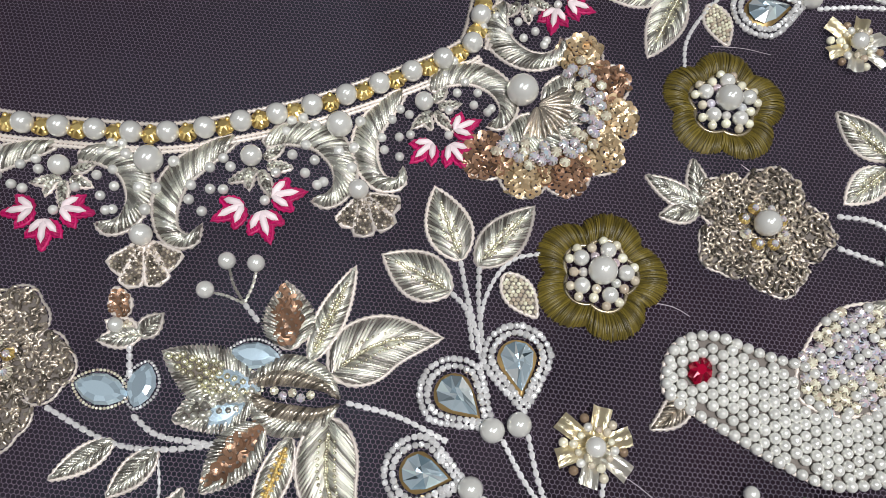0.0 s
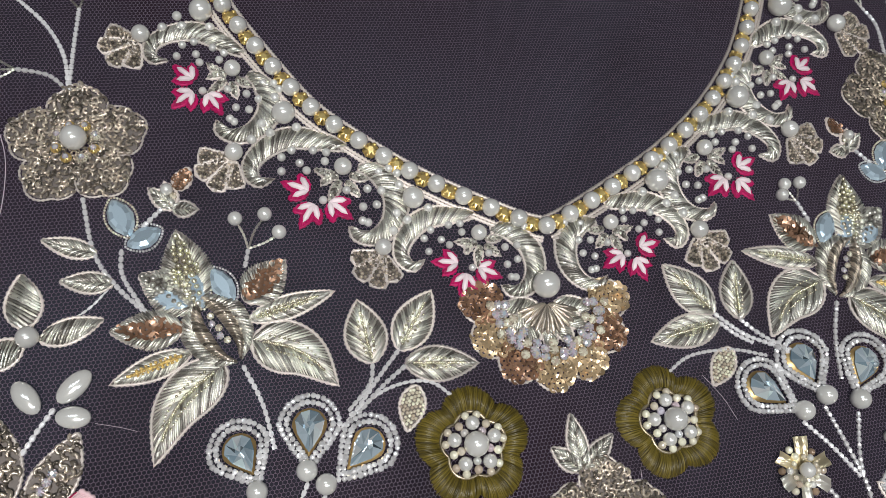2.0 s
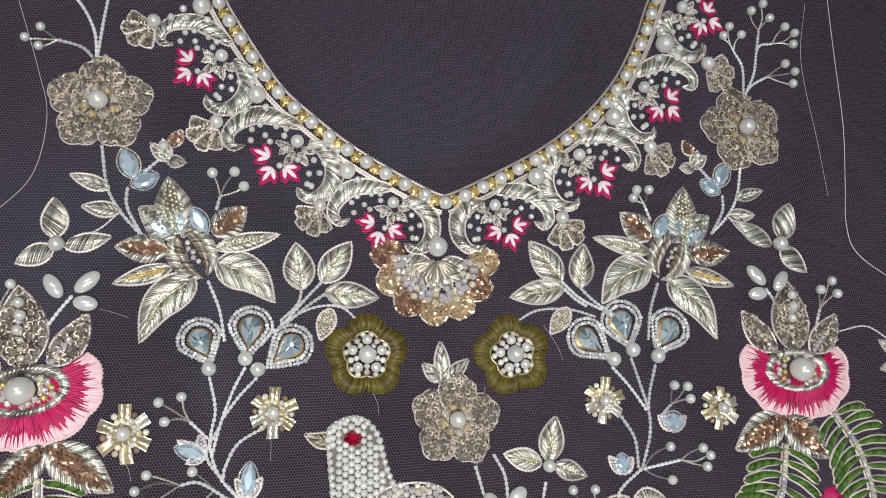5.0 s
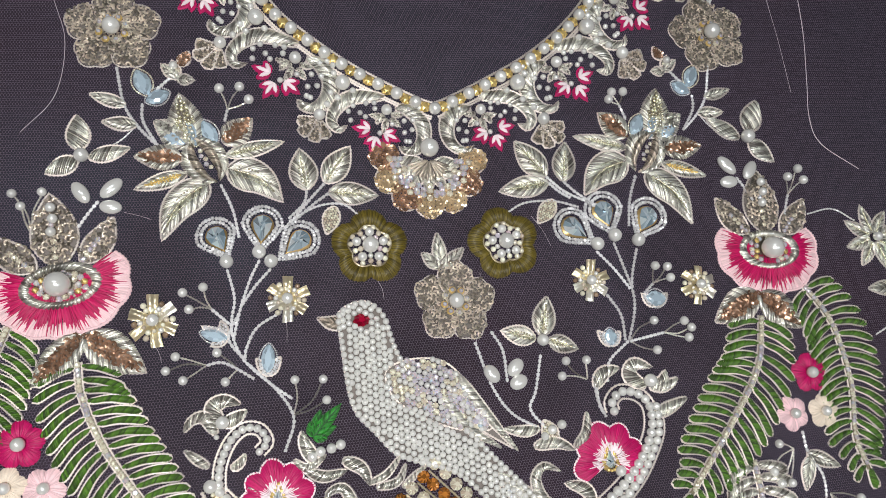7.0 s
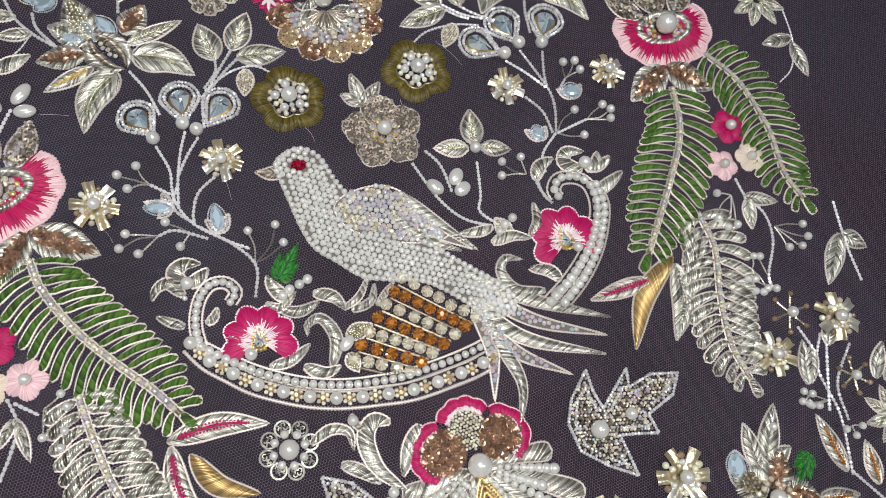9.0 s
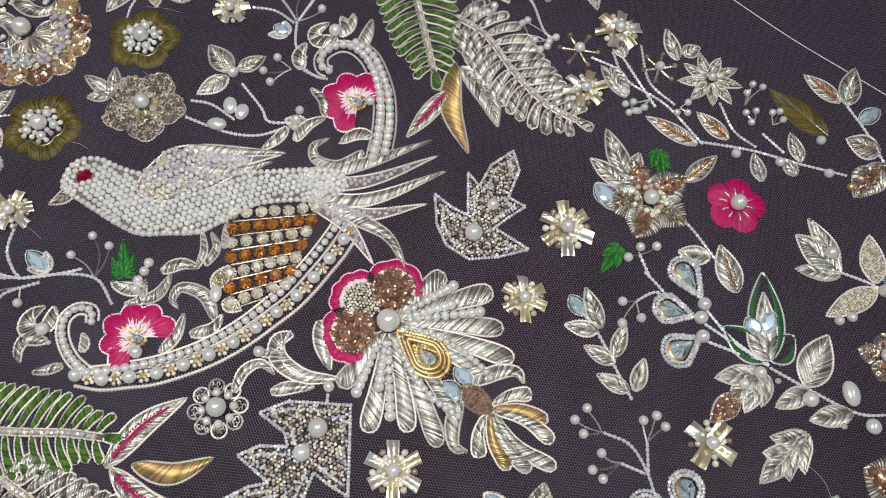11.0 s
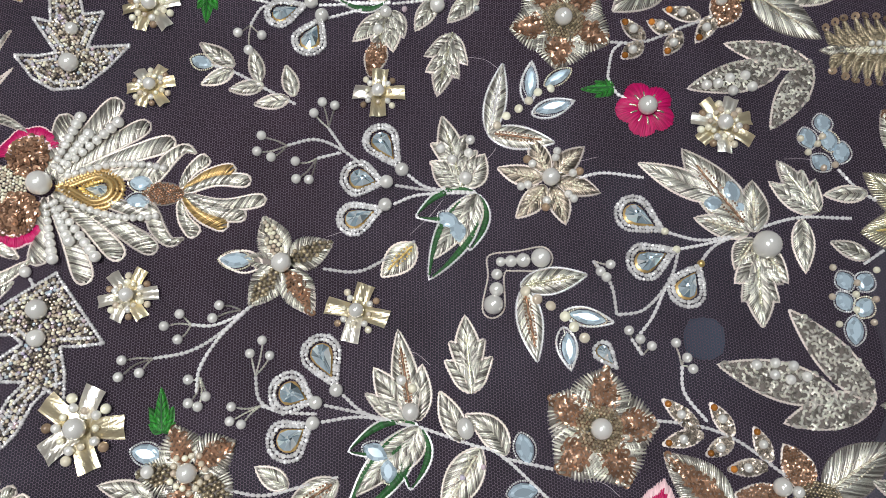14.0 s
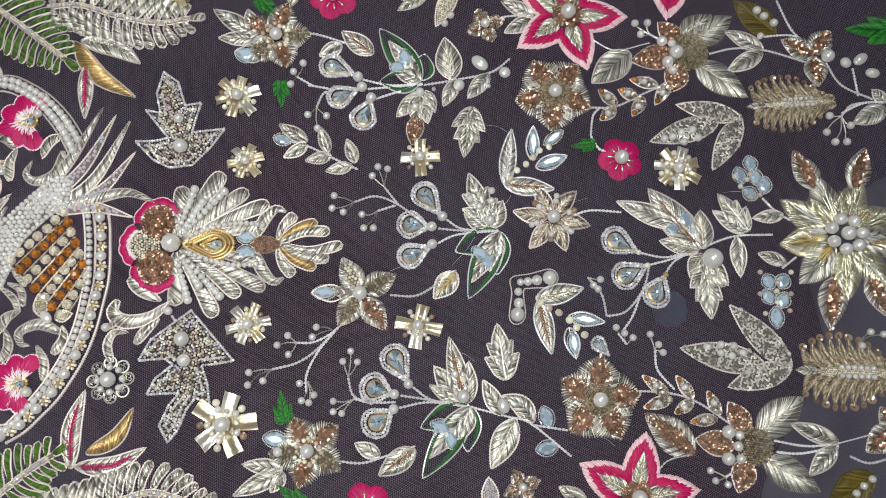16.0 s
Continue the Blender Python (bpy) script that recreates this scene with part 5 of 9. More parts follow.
pearl(o, (-0.0897, 0.0687), 0.00118)
pearl(o, (-0.0827, 0.0688), 0.00119)
pearl(o, (-0.0808, 0.0627), 0.00119)
pearl(o, (-0.0772, 0.0618), 0.00119)
pearl(o, (-0.0827, 0.0592), 0.00118)
pearl(o, (-0.0816, 0.0581), 0.00118)
pearl(o, (-0.0775, 0.0670), 0.00120)
pearl(o, (-0.0743, 0.0650), 0.00120)
pearl(o, (-0.0844, 0.0789), 0.00120)
pearl(o, (-0.0726, 0.0703), 0.00121)
pearl(o, (-0.0681, 0.0680), 0.00122)
pearl(o, (-0.0695, 0.0701), 0.00122)
pearl(o, (-0.0809, 0.0752), 0.00247)
trefoil((-0.0898, 0.0704), 0.00972, -2.50)
o = thing("silver_scroll", (0.0364, 0.0200), "silver coiled-wire acanthus scroll pair edged with cord", "scroll applique", "scroll scallops under the neckline")
frond(o, [(0.0240, 0.0230), (0.0313, 0.0235), (0.0392, 0.0224), (0.0448, 0.0176), (0.0467, 0.0121), (0.0439, 0.0083), (0.0403, 0.0102)], 0.00628, "horn", "slant", "silver", "cord", name="scroll", thick=0.00038, lift=0.0009)
frond(o, [(0.0199, 0.0182), (0.0143, 0.0172), (0.0091, 0.0121), (0.0086, 0.0049), (0.0119, -0.0002), (0.0168, -0.0014), (0.0193, 0.0009)], 0.00653, "horn", "slant", "silver", "cord", name="scroll", thick=0.00038, lift=0.0009)
leaf(o, (0.0244, 0.0138), (0.0309, 0.0151), 0.00245, name="leaflet")
leaf(o, (0.0239, 0.0133), (0.0255, 0.0068), 0.00244, name="leaflet")
leaf(o, (0.0223, 0.0134), (0.0182, 0.0098), 0.00245, name="leaflet")
leaf(o, (0.0217, 0.0152), (0.0166, 0.0153), 0.00247, name="leaflet")
leaf(o, (0.0259, 0.0154), (0.0283, 0.0110), 0.00245, name="leaflet")
pearl(o, (0.0375, 0.0189), 0.00114)
pearl(o, (0.0396, 0.0164), 0.00114)
pearl(o, (0.0388, 0.0124), 0.00113)
pearl(o, (0.0348, 0.0158), 0.00114)
pearl(o, (0.0322, 0.0200), 0.00115)
pearl(o, (0.0288, 0.0203), 0.00115)
pearl(o, (0.0326, 0.0140), 0.00114)
pearl(o, (0.0271, 0.0068), 0.00113)
pearl(o, (0.0217, 0.0107), 0.00114)
pearl(o, (0.0168, 0.0070), 0.00114)
pearl(o, (0.0134, 0.0083), 0.00114)
pearl(o, (0.0163, 0.0032), 0.00113)
pearl(o, (0.0148, 0.0030), 0.00113)
pearl(o, (0.0166, 0.0121), 0.00115)
pearl(o, (0.0130, 0.0124), 0.00115)
pearl(o, (0.0286, 0.0176), 0.00115)
pearl(o, (0.0146, 0.0175), 0.00116)
pearl(o, (0.0098, 0.0182), 0.00117)
pearl(o, (0.0121, 0.0190), 0.00117)
pearl(o, (0.0238, 0.0167), 0.00236)
trefoil((0.0282, 0.0080), 0.00931, 5.02)
o = thing("silver_scroll", (0.0741, 0.0451), "silver coiled-wire acanthus scroll pair edged with cord", "scroll applique", "scroll scallops under the neckline")
frond(o, [(0.0599, 0.0455), (0.0678, 0.0477), (0.0766, 0.0484), (0.0838, 0.0445), (0.0872, 0.0389), (0.0851, 0.0342), (0.0807, 0.0353)], 0.00698, "horn", "slant", "silver", "cord", name="scroll", thick=0.00038, lift=0.0009)
frond(o, [(0.0567, 0.0393), (0.0507, 0.0368), (0.0464, 0.0301), (0.0475, 0.0222), (0.0522, 0.0174), (0.0579, 0.0173), (0.0600, 0.0204)], 0.00726, "horn", "slant", "silver", "cord", name="scroll", thick=0.00038, lift=0.0009)
leaf(o, (0.0626, 0.0356), (0.0693, 0.0385), 0.00272, name="leaflet")
leaf(o, (0.0621, 0.0349), (0.0653, 0.0282), 0.00271, name="leaflet")
leaf(o, (0.0603, 0.0346), (0.0567, 0.0298), 0.00273, name="leaflet")
leaf(o, (0.0593, 0.0364), (0.0538, 0.0353), 0.00274, name="leaflet")
leaf(o, (0.0638, 0.0376), (0.0674, 0.0334), 0.00272, name="leaflet")
pearl(o, (0.0756, 0.0442), 0.00127)
pearl(o, (0.0784, 0.0420), 0.00126)
pearl(o, (0.0785, 0.0375), 0.00126)
pearl(o, (0.0733, 0.0402), 0.00127)
pearl(o, (0.0695, 0.0442), 0.00128)
pearl(o, (0.0657, 0.0436), 0.00128)
pearl(o, (0.0714, 0.0377), 0.00127)
pearl(o, (0.0671, 0.0285), 0.00126)
pearl(o, (0.0603, 0.0316), 0.00127)
pearl(o, (0.0558, 0.0264), 0.00127)
pearl(o, (0.0519, 0.0270), 0.00127)
pearl(o, (0.0562, 0.0221), 0.00126)
pearl(o, (0.0547, 0.0216), 0.00126)
pearl(o, (0.0544, 0.0319), 0.00128)
pearl(o, (0.0504, 0.0314), 0.00128)
pearl(o, (0.0662, 0.0407), 0.00128)
pearl(o, (0.0510, 0.0373), 0.00129)
pearl(o, (0.0456, 0.0369), 0.00130)
pearl(o, (0.0479, 0.0383), 0.00130)
pearl(o, (0.0612, 0.0386), 0.00263)
trefoil((0.0680, 0.0302), 0.01035, 5.24)
o = thing("silver_scroll", (0.1047, 0.0797), "silver coiled-wire acanthus scroll pair edged with cord", "scroll applique", "scroll scallops under the neckline")
frond(o, [(0.0910, 0.0764), (0.0979, 0.0806), (0.1061, 0.0835), (0.1140, 0.0815), (0.1187, 0.0771), (0.1179, 0.0720), (0.1134, 0.0720)], 0.00690, "horn", "slant", "silver", "cord", name="scroll", thick=0.00038, lift=0.0009)
frond(o, [(0.0894, 0.0697), (0.0844, 0.0658), (0.0819, 0.0583), (0.0850, 0.0511), (0.0907, 0.0476), (0.0962, 0.0490), (0.0974, 0.0525)], 0.00718, "horn", "slant", "silver", "cord", name="scroll", thick=0.00038, lift=0.0009)
leaf(o, (0.0960, 0.0677), (0.1017, 0.0721), 0.00269, name="leaflet")
leaf(o, (0.0957, 0.0669), (0.1005, 0.0613), 0.00268, name="leaflet")
leaf(o, (0.0941, 0.0662), (0.0919, 0.0606), 0.00270, name="leaflet")
leaf(o, (0.0927, 0.0676), (0.0877, 0.0652), 0.00271, name="leaflet")
leaf(o, (0.0967, 0.0699), (0.1012, 0.0668), 0.00269, name="leaflet")
pearl(o, (0.1063, 0.0792), 0.00126)
pearl(o, (0.1095, 0.0778), 0.00125)
pearl(o, (0.1108, 0.0735), 0.00124)
pearl(o, (0.1051, 0.0748), 0.00125)
pearl(o, (0.1005, 0.0776), 0.00126)
pearl(o, (0.0970, 0.0761), 0.00127)
pearl(o, (0.1039, 0.0720), 0.00125)
pearl(o, (0.1021, 0.0621), 0.00124)
pearl(o, (0.0949, 0.0632), 0.00125)
pearl(o, (0.0919, 0.0571), 0.00125)
pearl(o, (0.0880, 0.0567), 0.00126)
pearl(o, (0.0934, 0.0532), 0.00125)
pearl(o, (0.0920, 0.0522), 0.00125)
pearl(o, (0.0892, 0.0621), 0.00126)
pearl(o, (0.0855, 0.0606), 0.00127)
pearl(o, (0.0982, 0.0735), 0.00126)
pearl(o, (0.0845, 0.0663), 0.00127)
pearl(o, (0.0795, 0.0646), 0.00128)
pearl(o, (0.0813, 0.0666), 0.00128)
pearl(o, (0.0940, 0.0702), 0.00260)
trefoil((0.1025, 0.0639), 0.01023, -0.79)
o = thing("silver_scroll", (0.1248, 0.1225), "silver coiled-wire acanthus scroll pair edged with cord", "scroll applique", "scroll scallops under the neckline")
frond(o, [(0.1122, 0.1152), (0.1178, 0.1214), (0.1251, 0.1267), (0.1335, 0.1272), (0.1394, 0.1242), (0.1401, 0.1190), (0.1357, 0.1176)], 0.00713, "horn", "slant", "silver", "cord", name="scroll", thick=0.00038, lift=0.0009)
frond(o, [(0.1127, 0.1081), (0.1089, 0.1028), (0.1087, 0.0946), (0.1139, 0.0883), (0.1207, 0.0867), (0.1256, 0.0897), (0.1258, 0.0935)], 0.00742, "horn", "slant", "silver", "cord", name="scroll", thick=0.00038, lift=0.0009)
leaf(o, (0.1198, 0.1081), (0.1241, 0.1142), 0.00278, name="leaflet")
leaf(o, (0.1198, 0.1072), (0.1262, 0.1032), 0.00277, name="leaflet")
leaf(o, (0.1184, 0.1060), (0.1179, 0.0999), 0.00279, name="leaflet")
leaf(o, (0.1166, 0.1070), (0.1123, 0.1031), 0.00280, name="leaflet")
leaf(o, (0.1198, 0.1105), (0.1252, 0.1088), 0.00278, name="leaflet")
pearl(o, (0.1265, 0.1226), 0.00130)
pearl(o, (0.1302, 0.1222), 0.00129)
pearl(o, (0.1327, 0.1183), 0.00128)
pearl(o, (0.1267, 0.1178), 0.00129)
pearl(o, (0.1212, 0.1192), 0.00131)
pearl(o, (0.1183, 0.1167), 0.00131)
pearl(o, (0.1264, 0.1147), 0.00129)
pearl(o, (0.1276, 0.1044), 0.00128)
pearl(o, (0.1201, 0.1034), 0.00130)
pearl(o, (0.1190, 0.0964), 0.00129)
pearl(o, (0.1152, 0.0948), 0.00130)
pearl(o, (0.1216, 0.0929), 0.00129)
pearl(o, (0.1205, 0.0916), 0.00129)
pearl(o, (0.1148, 0.1005), 0.00131)
pearl(o, (0.1116, 0.0979), 0.00131)
pearl(o, (0.1202, 0.1145), 0.00130)
pearl(o, (0.1089, 0.1033), 0.00132)
pearl(o, (0.1044, 0.1001), 0.00132)
pearl(o, (0.1057, 0.1026), 0.00132)
pearl(o, (0.1171, 0.1100), 0.00268)
trefoil((0.1273, 0.1063), 0.01058, -0.49)
o = thing("sequin_shell", (-0.0483, 0.0107), "gold-grey sequin shell with a pearl at its hinge", "shell applique", "shells under the neckline")
shell(o, (-0.0445, 0.0146), 0.01001, -2.16)
pearl(o, (-0.0445, 0.0157), 0.00244)
pearl(o, (-0.0341, 0.0295), 0.00320)
pearl(o, (-0.0373, 0.0344), 0.00137)
pearl(o, (-0.0393, 0.0257), 0.00136)
pearl(o, (-0.0300, 0.0265), 0.00137)
pearl(o, (-0.0365, 0.0234), 0.00136)
pearl(o, (-0.0409, 0.0206), 0.00135)
o = thing("sequin_shell", (-0.0877, 0.0440), "gold-grey sequin shell with a pearl at its hinge", "shell applique", "shells under the neckline")
shell(o, (-0.0827, 0.0470), 0.01068, -2.43)
pearl(o, (-0.0824, 0.0480), 0.00261)
pearl(o, (-0.0677, 0.0592), 0.00341)
pearl(o, (-0.0696, 0.0651), 0.00146)
pearl(o, (-0.0741, 0.0568), 0.00145)
pearl(o, (-0.0644, 0.0549), 0.00146)
pearl(o, (-0.0719, 0.0536), 0.00145)
pearl(o, (-0.0773, 0.0520), 0.00143)
o = thing("sequin_shell", (-0.1120, 0.0855), "gold-grey sequin shell with a pearl at its hinge", "shell applique", "shells under the neckline")
shell(o, (-0.1064, 0.0871), 0.01078, -2.69)
pearl(o, (-0.1058, 0.0881), 0.00263)
pearl(o, (-0.0886, 0.0952), 0.00344)
pearl(o, (-0.0889, 0.1014), 0.00148)
pearl(o, (-0.0955, 0.0945), 0.00146)
pearl(o, (-0.0864, 0.0901), 0.00148)
pearl(o, (-0.0942, 0.0908), 0.00146)
pearl(o, (-0.0998, 0.0906), 0.00145)
o = thing("sequin_shell", (0.0549, 0.0056), "gold-grey sequin shell with a pearl at its hinge", "shell applique", "shells under the neckline")
shell(o, (0.0512, 0.0105), 0.01128, 5.18)
pearl(o, (0.0514, 0.0117), 0.00275)
pearl(o, (0.0416, 0.0285), 0.00360)
pearl(o, (0.0458, 0.0335), 0.00155)
pearl(o, (0.0469, 0.0235), 0.00153)
pearl(o, (0.0366, 0.0257), 0.00154)
pearl(o, (0.0434, 0.0213), 0.00153)
pearl(o, (0.0480, 0.0176), 0.00151)
o = thing("sequin_shell", (0.0991, 0.0383), "gold-grey sequin shell with a pearl at its hinge", "shell applique", "shells under the neckline")
shell(o, (0.0937, 0.0417), 0.01165, -0.74)
pearl(o, (0.0934, 0.0429), 0.00284)
pearl(o, (0.0778, 0.0555), 0.00372)
pearl(o, (0.0800, 0.0619), 0.00160)
pearl(o, (0.0847, 0.0527), 0.00158)
pearl(o, (0.0740, 0.0510), 0.00160)
pearl(o, (0.0822, 0.0493), 0.00158)
pearl(o, (0.0880, 0.0473), 0.00157)
o = thing("sequin_shell", (0.1333, 0.0798), "gold-grey sequin shell with a pearl at its hinge", "shell applique", "shells under the neckline")
shell(o, (0.1265, 0.0816), 0.01272, -0.43)
pearl(o, (0.1259, 0.0827), 0.00310)
pearl(o, (0.1055, 0.0906), 0.00406)
pearl(o, (0.1056, 0.0980), 0.00174)
pearl(o, (0.1136, 0.0899), 0.00172)
pearl(o, (0.1030, 0.0846), 0.00174)
pearl(o, (0.1121, 0.0856), 0.00172)
pearl(o, (0.1188, 0.0855), 0.00171)
fan_rosette((-0.0009, -0.0054), 0.02264, -1.65)

# upper field, flowers either side of the neckline
knot_flower((-0.1235, 0.0543), 0.01794, 0.3)
knot_flower((0.1395, 0.0529), 0.01905, 0.5)
knot_flower((0.0038, -0.0651), 0.01620, 0.2)
olive_flower((-0.0284, -0.0406), 0.01540, 1.54)
olive_flower((0.0272, -0.0421), 0.01540, 1.74)
ribbon_flower((-0.0616, -0.0596), 0.00997, 1.46, 6)
ribbon_flower((0.0616, -0.0608), 0.00982, 1.39, 6)
ribbon_flower((-0.1101, -0.0643), 0.01068, 1.66, 6)
ribbon_flower((0.1106, -0.0656), 0.00983, 0.4, 6)
o = thing("lotus_flower", (-0.0896, -0.0035), "large silver and copper lotus of coiled wire and sequins", "flower applique", "lotus flowers beside the neckline")
leaf(o, (-0.0953, 0.0047), (-0.0991, 0.0264), 0.01174, fill="fringe", core="pale_gold", name="petal")
leaf(o, (-0.0826, 0.0047), (-0.0714, 0.0151), 0.01022, fill="fringe", core="copper", name="petal")
leaf(o, (-0.0937, 0.0047), (-0.1087, 0.0149), 0.01120, fill="fringe", mat="silver", core="silver", name="petal")
leaf(o, (-0.0985, -0.0009), (-0.1162, 0.0005), 0.00936, fill="fringe", core="copper", name="petal")
leaf(o, (-0.0820, -0.0003), (-0.0594, 0.0049), 0.00637, core="pale_gold", name="petal")
leaf(o, (-0.0970, -0.0073), (-0.1163, -0.0129), 0.00644, core="gold", name="petal")
leaf(o, (-0.0816, -0.0057), (-0.0611, -0.0204), 0.01376, core="pale_gold", name="petal", shape="blade", bend=0.12)
leaf(o, (-0.0891, -0.0112), (-0.1068, -0.0337), 0.01280, core="pale_gold", name="petal", shape="blade", bend=-0.12)
coil_eye(o, (-0.0900, -0.0022), 0.01076, -1.06)
drop(o, (-0.1053, 0.0090), (-0.0973, 0.0047), 0.00619)
drop(o, (-0.0962, 0.0139), (-0.0933, 0.0047), 0.00587)
drop(o, (-0.0906, 0.0143), (-0.0857, 0.0056), 0.00591)
stem(o, [(-0.0845, -0.0121), (-0.0804, -0.0227), (-0.0784, -0.0342)], r=0.00060)
o = thing("lotus_flower", (0.0965, -0.0059), "large silver and copper lotus of coiled wire and sequins", "flower applique", "lotus flowers beside the neckline")
leaf(o, (0.1028, 0.0027), (0.1074, 0.0257), 0.01248, fill="fringe", core="pale_gold", name="petal")
leaf(o, (0.0893, 0.0030), (0.0777, 0.0144), 0.01086, fill="fringe", core="copper", name="petal")
leaf(o, (0.1011, 0.0027), (0.1174, 0.0131), 0.01190, fill="fringe", mat="silver", core="silver", name="petal")
leaf(o, (0.1061, -0.0033), (0.1249, -0.0024), 0.00995, fill="fringe", core="copper", name="petal")
leaf(o, (0.0885, -0.0023), (0.0646, 0.0039), 0.00678, core="pale_gold", name="petal")
leaf(o, (0.1043, -0.0101), (0.1247, -0.0166), 0.00684, core="gold", name="petal")
leaf(o, (0.0879, -0.0080), (0.0657, -0.0230), 0.01463, core="pale_gold", name="petal", shape="blade", bend=-0.12)
leaf(o, (0.0957, -0.0140), (0.1139, -0.0384), 0.01361, core="pale_gold", name="petal", shape="blade", bend=0.12)
coil_eye(o, (0.0970, -0.0045), 0.01144, 4.18)
drop(o, (0.1135, 0.0070), (0.1049, 0.0026), 0.00658)
drop(o, (0.1041, 0.0124), (0.1007, 0.0027), 0.00624)
drop(o, (0.0981, 0.0130), (0.0926, 0.0039), 0.00628)
stem(o, [(0.0908, -0.0149), (0.0862, -0.0260), (0.0837, -0.0381)], r=0.00064)
o = thing("crystal_spray", (-0.0734, -0.0394), "three blue teardrop crystals ringed with silver beads on beaded stems", "crystal spray", "crystal sprays")
teardrop(o, (-0.0868, -0.0333), (-0.0828, -0.0420), 0.01520)
teardrop(o, (-0.0694, -0.0296), (-0.0708, -0.0402), 0.01557)
teardrop(o, (-0.0553, -0.0363), (-0.0639, -0.0439), 0.01528)
pearl(o, (-0.0834, -0.0436), 0.00268)
pearl(o, (-0.0712, -0.0405), 0.00272)
pearl(o, (-0.0669, -0.0444), 0.00272)
stem(o, [(-0.0834, -0.0462), (-0.0812, -0.0572), (-0.0824, -0.0650)])
stem(o, [(-0.0712, -0.0432), (-0.0754, -0.0515), (-0.0796, -0.0632), (-0.0820, -0.0728)])
stem(o, [(-0.0671, -0.0470), (-0.0734, -0.0536), (-0.0792, -0.0613)])
o = thing("crystal_spray", (0.0746, -0.0377), "three blue teardrop crystals ringed with silver beads on beaded stems", "crystal spray", "crystal sprays")
teardrop(o, (0.0577, -0.0368), (0.0665, -0.0447), 0.01636)
teardrop(o, (0.0730, -0.0308), (0.0752, -0.0410), 0.01770)
teardrop(o, (0.0930, -0.0341), (0.0862, -0.0436), 0.01705)
pearl(o, (0.0674, -0.0452), 0.00292)
pearl(o, (0.0758, -0.0419), 0.00296)
pearl(o, (0.0861, -0.0445), 0.00299)
o = thing("leaf_branch", (-0.0467, -0.0170), "three outlined silver leaves on beaded stems", "leaf branch", "leaf branches")
leaf(o, (-0.0515, -0.0158), (-0.0535, 0.0017), 0.01115, core="pale_gold")
leaf(o, (-0.0441, -0.0131), (-0.0330, 0.0021), 0.01047, core="pale_gold")
leaf(o, (-0.0429, -0.0170), (-0.0233, -0.0194), 0.00951, core="pale_gold")
stem(o, [(-0.0515, -0.0158), (-0.0530, -0.0212), (-0.0593, -0.0274)])
stem(o, [(-0.0441, -0.0131), (-0.0499, -0.0191), (-0.0583, -0.0285), (-0.0618, -0.0315)])
stem(o, [(-0.0429, -0.0175), (-0.0499, -0.0223), (-0.0572, -0.0285)])
stem(o, [(-0.0593, -0.0285), (-0.0479, -0.0228), (-0.0373, -0.0226), (-0.0301, -0.0292)], r=0.00050)
leaf(o, (-0.0409, -0.0231), (-0.0450, -0.0346), 0.00676, fill="bead", mat="champagne", core="", name="bud")
o = thing("leaf_branch", (0.0501, -0.0164), "three outlined silver leaves on beaded stems", "leaf branch", "leaf branches")
leaf(o, (0.0494, -0.0140), (0.0374, 0.0023), 0.01143, core="pale_gold")
leaf(o, (0.0569, -0.0165), (0.0602, 0.0013), 0.01015, core="pale_gold")
leaf(o, (0.0501, -0.0168), (0.0280, -0.0199), 0.00935, core="pale_gold")
stem(o, [(0.0494, -0.0140), (0.0569, -0.0211), (0.0661, -0.0260), (0.0730, -0.0308)])
stem(o, [(0.0501, -0.0168), (0.0545, -0.0211), (0.0590, -0.0240)])
stem(o, [(0.0569, -0.0165), (0.0628, -0.0224), (0.0731, -0.0296)])
stem(o, [(0.0288, -0.0301), (0.0385, -0.0253), (0.0517, -0.0252), (0.0622, -0.0282)], r=0.00050)
leaf(o, (0.0517, -0.0247), (0.0431, -0.0345), 0.00699, fill="bead", mat="champagne", core="", name="bud")
o = thing("leaf_trio", (-0.1348, 0.0010), "three solid silver leaves round a pearl, sewn on net", "leaf applique", "leaf trios")
leaf(o, (-0.1357, 0.0035), (-0.1371, 0.0181), 0.00878, fill="slant")
leaf(o, (-0.1362, 0.0002), (-0.1477, -0.0055), 0.00741, fill="slant")
leaf(o, (-0.1325, 0.0002), (-0.1177, 0.0041), 0.00640, fill="slant")
pearl(o, (-0.1348, 0.0010), 0.00277)
o = thing("leaf_trio", (0.1482, 0.0009), "three solid silver leaves round a pearl, sewn on net", "leaf applique", "leaf trios")
leaf(o, (0.1501, 0.0034), (0.1571, 0.0192), 0.01036, fill="slant")
leaf(o, (0.1495, -0.0005), (0.1603, -0.0111), 0.00875, fill="slant")
leaf(o, (0.1453, 0.0008), (0.1302, 0.0106), 0.00755, fill="slant")
pearl(o, (0.1482, 0.0009), 0.00326)
o = thing("flower_stem", (-0.1157, 0.0181), "silver beaded stem with two moonstones and small leaves", "leaf branch", "stems below the coil flowers")
stem(o, [(-0.1223, 0.0383), (-0.1197, 0.0224), (-0.1145, 0.0127), (-0.1071, 0.0041)], r=0.00060)
stem(o, [(-0.1071, 0.0041), (-0.1127, 0.0149), (-0.1129, 0.0225)])
drop(o, (-0.1147, 0.0364), (-0.1109, 0.0265), 0.00675)
drop(o, (-0.1033, 0.0270), (-0.1110, 0.0234), 0.00634)
leaf(o, (-0.1191, 0.0218), (-0.1323, 0.0270), 0.00514)
leaf(o, (-0.1151, 0.0133), (-0.1279, 0.0152), 0.00571)
stem(o, [(-0.1151, 0.0133), (-0.1211, 0.0073), (-0.1285, 0.0031)], r=0.00030)
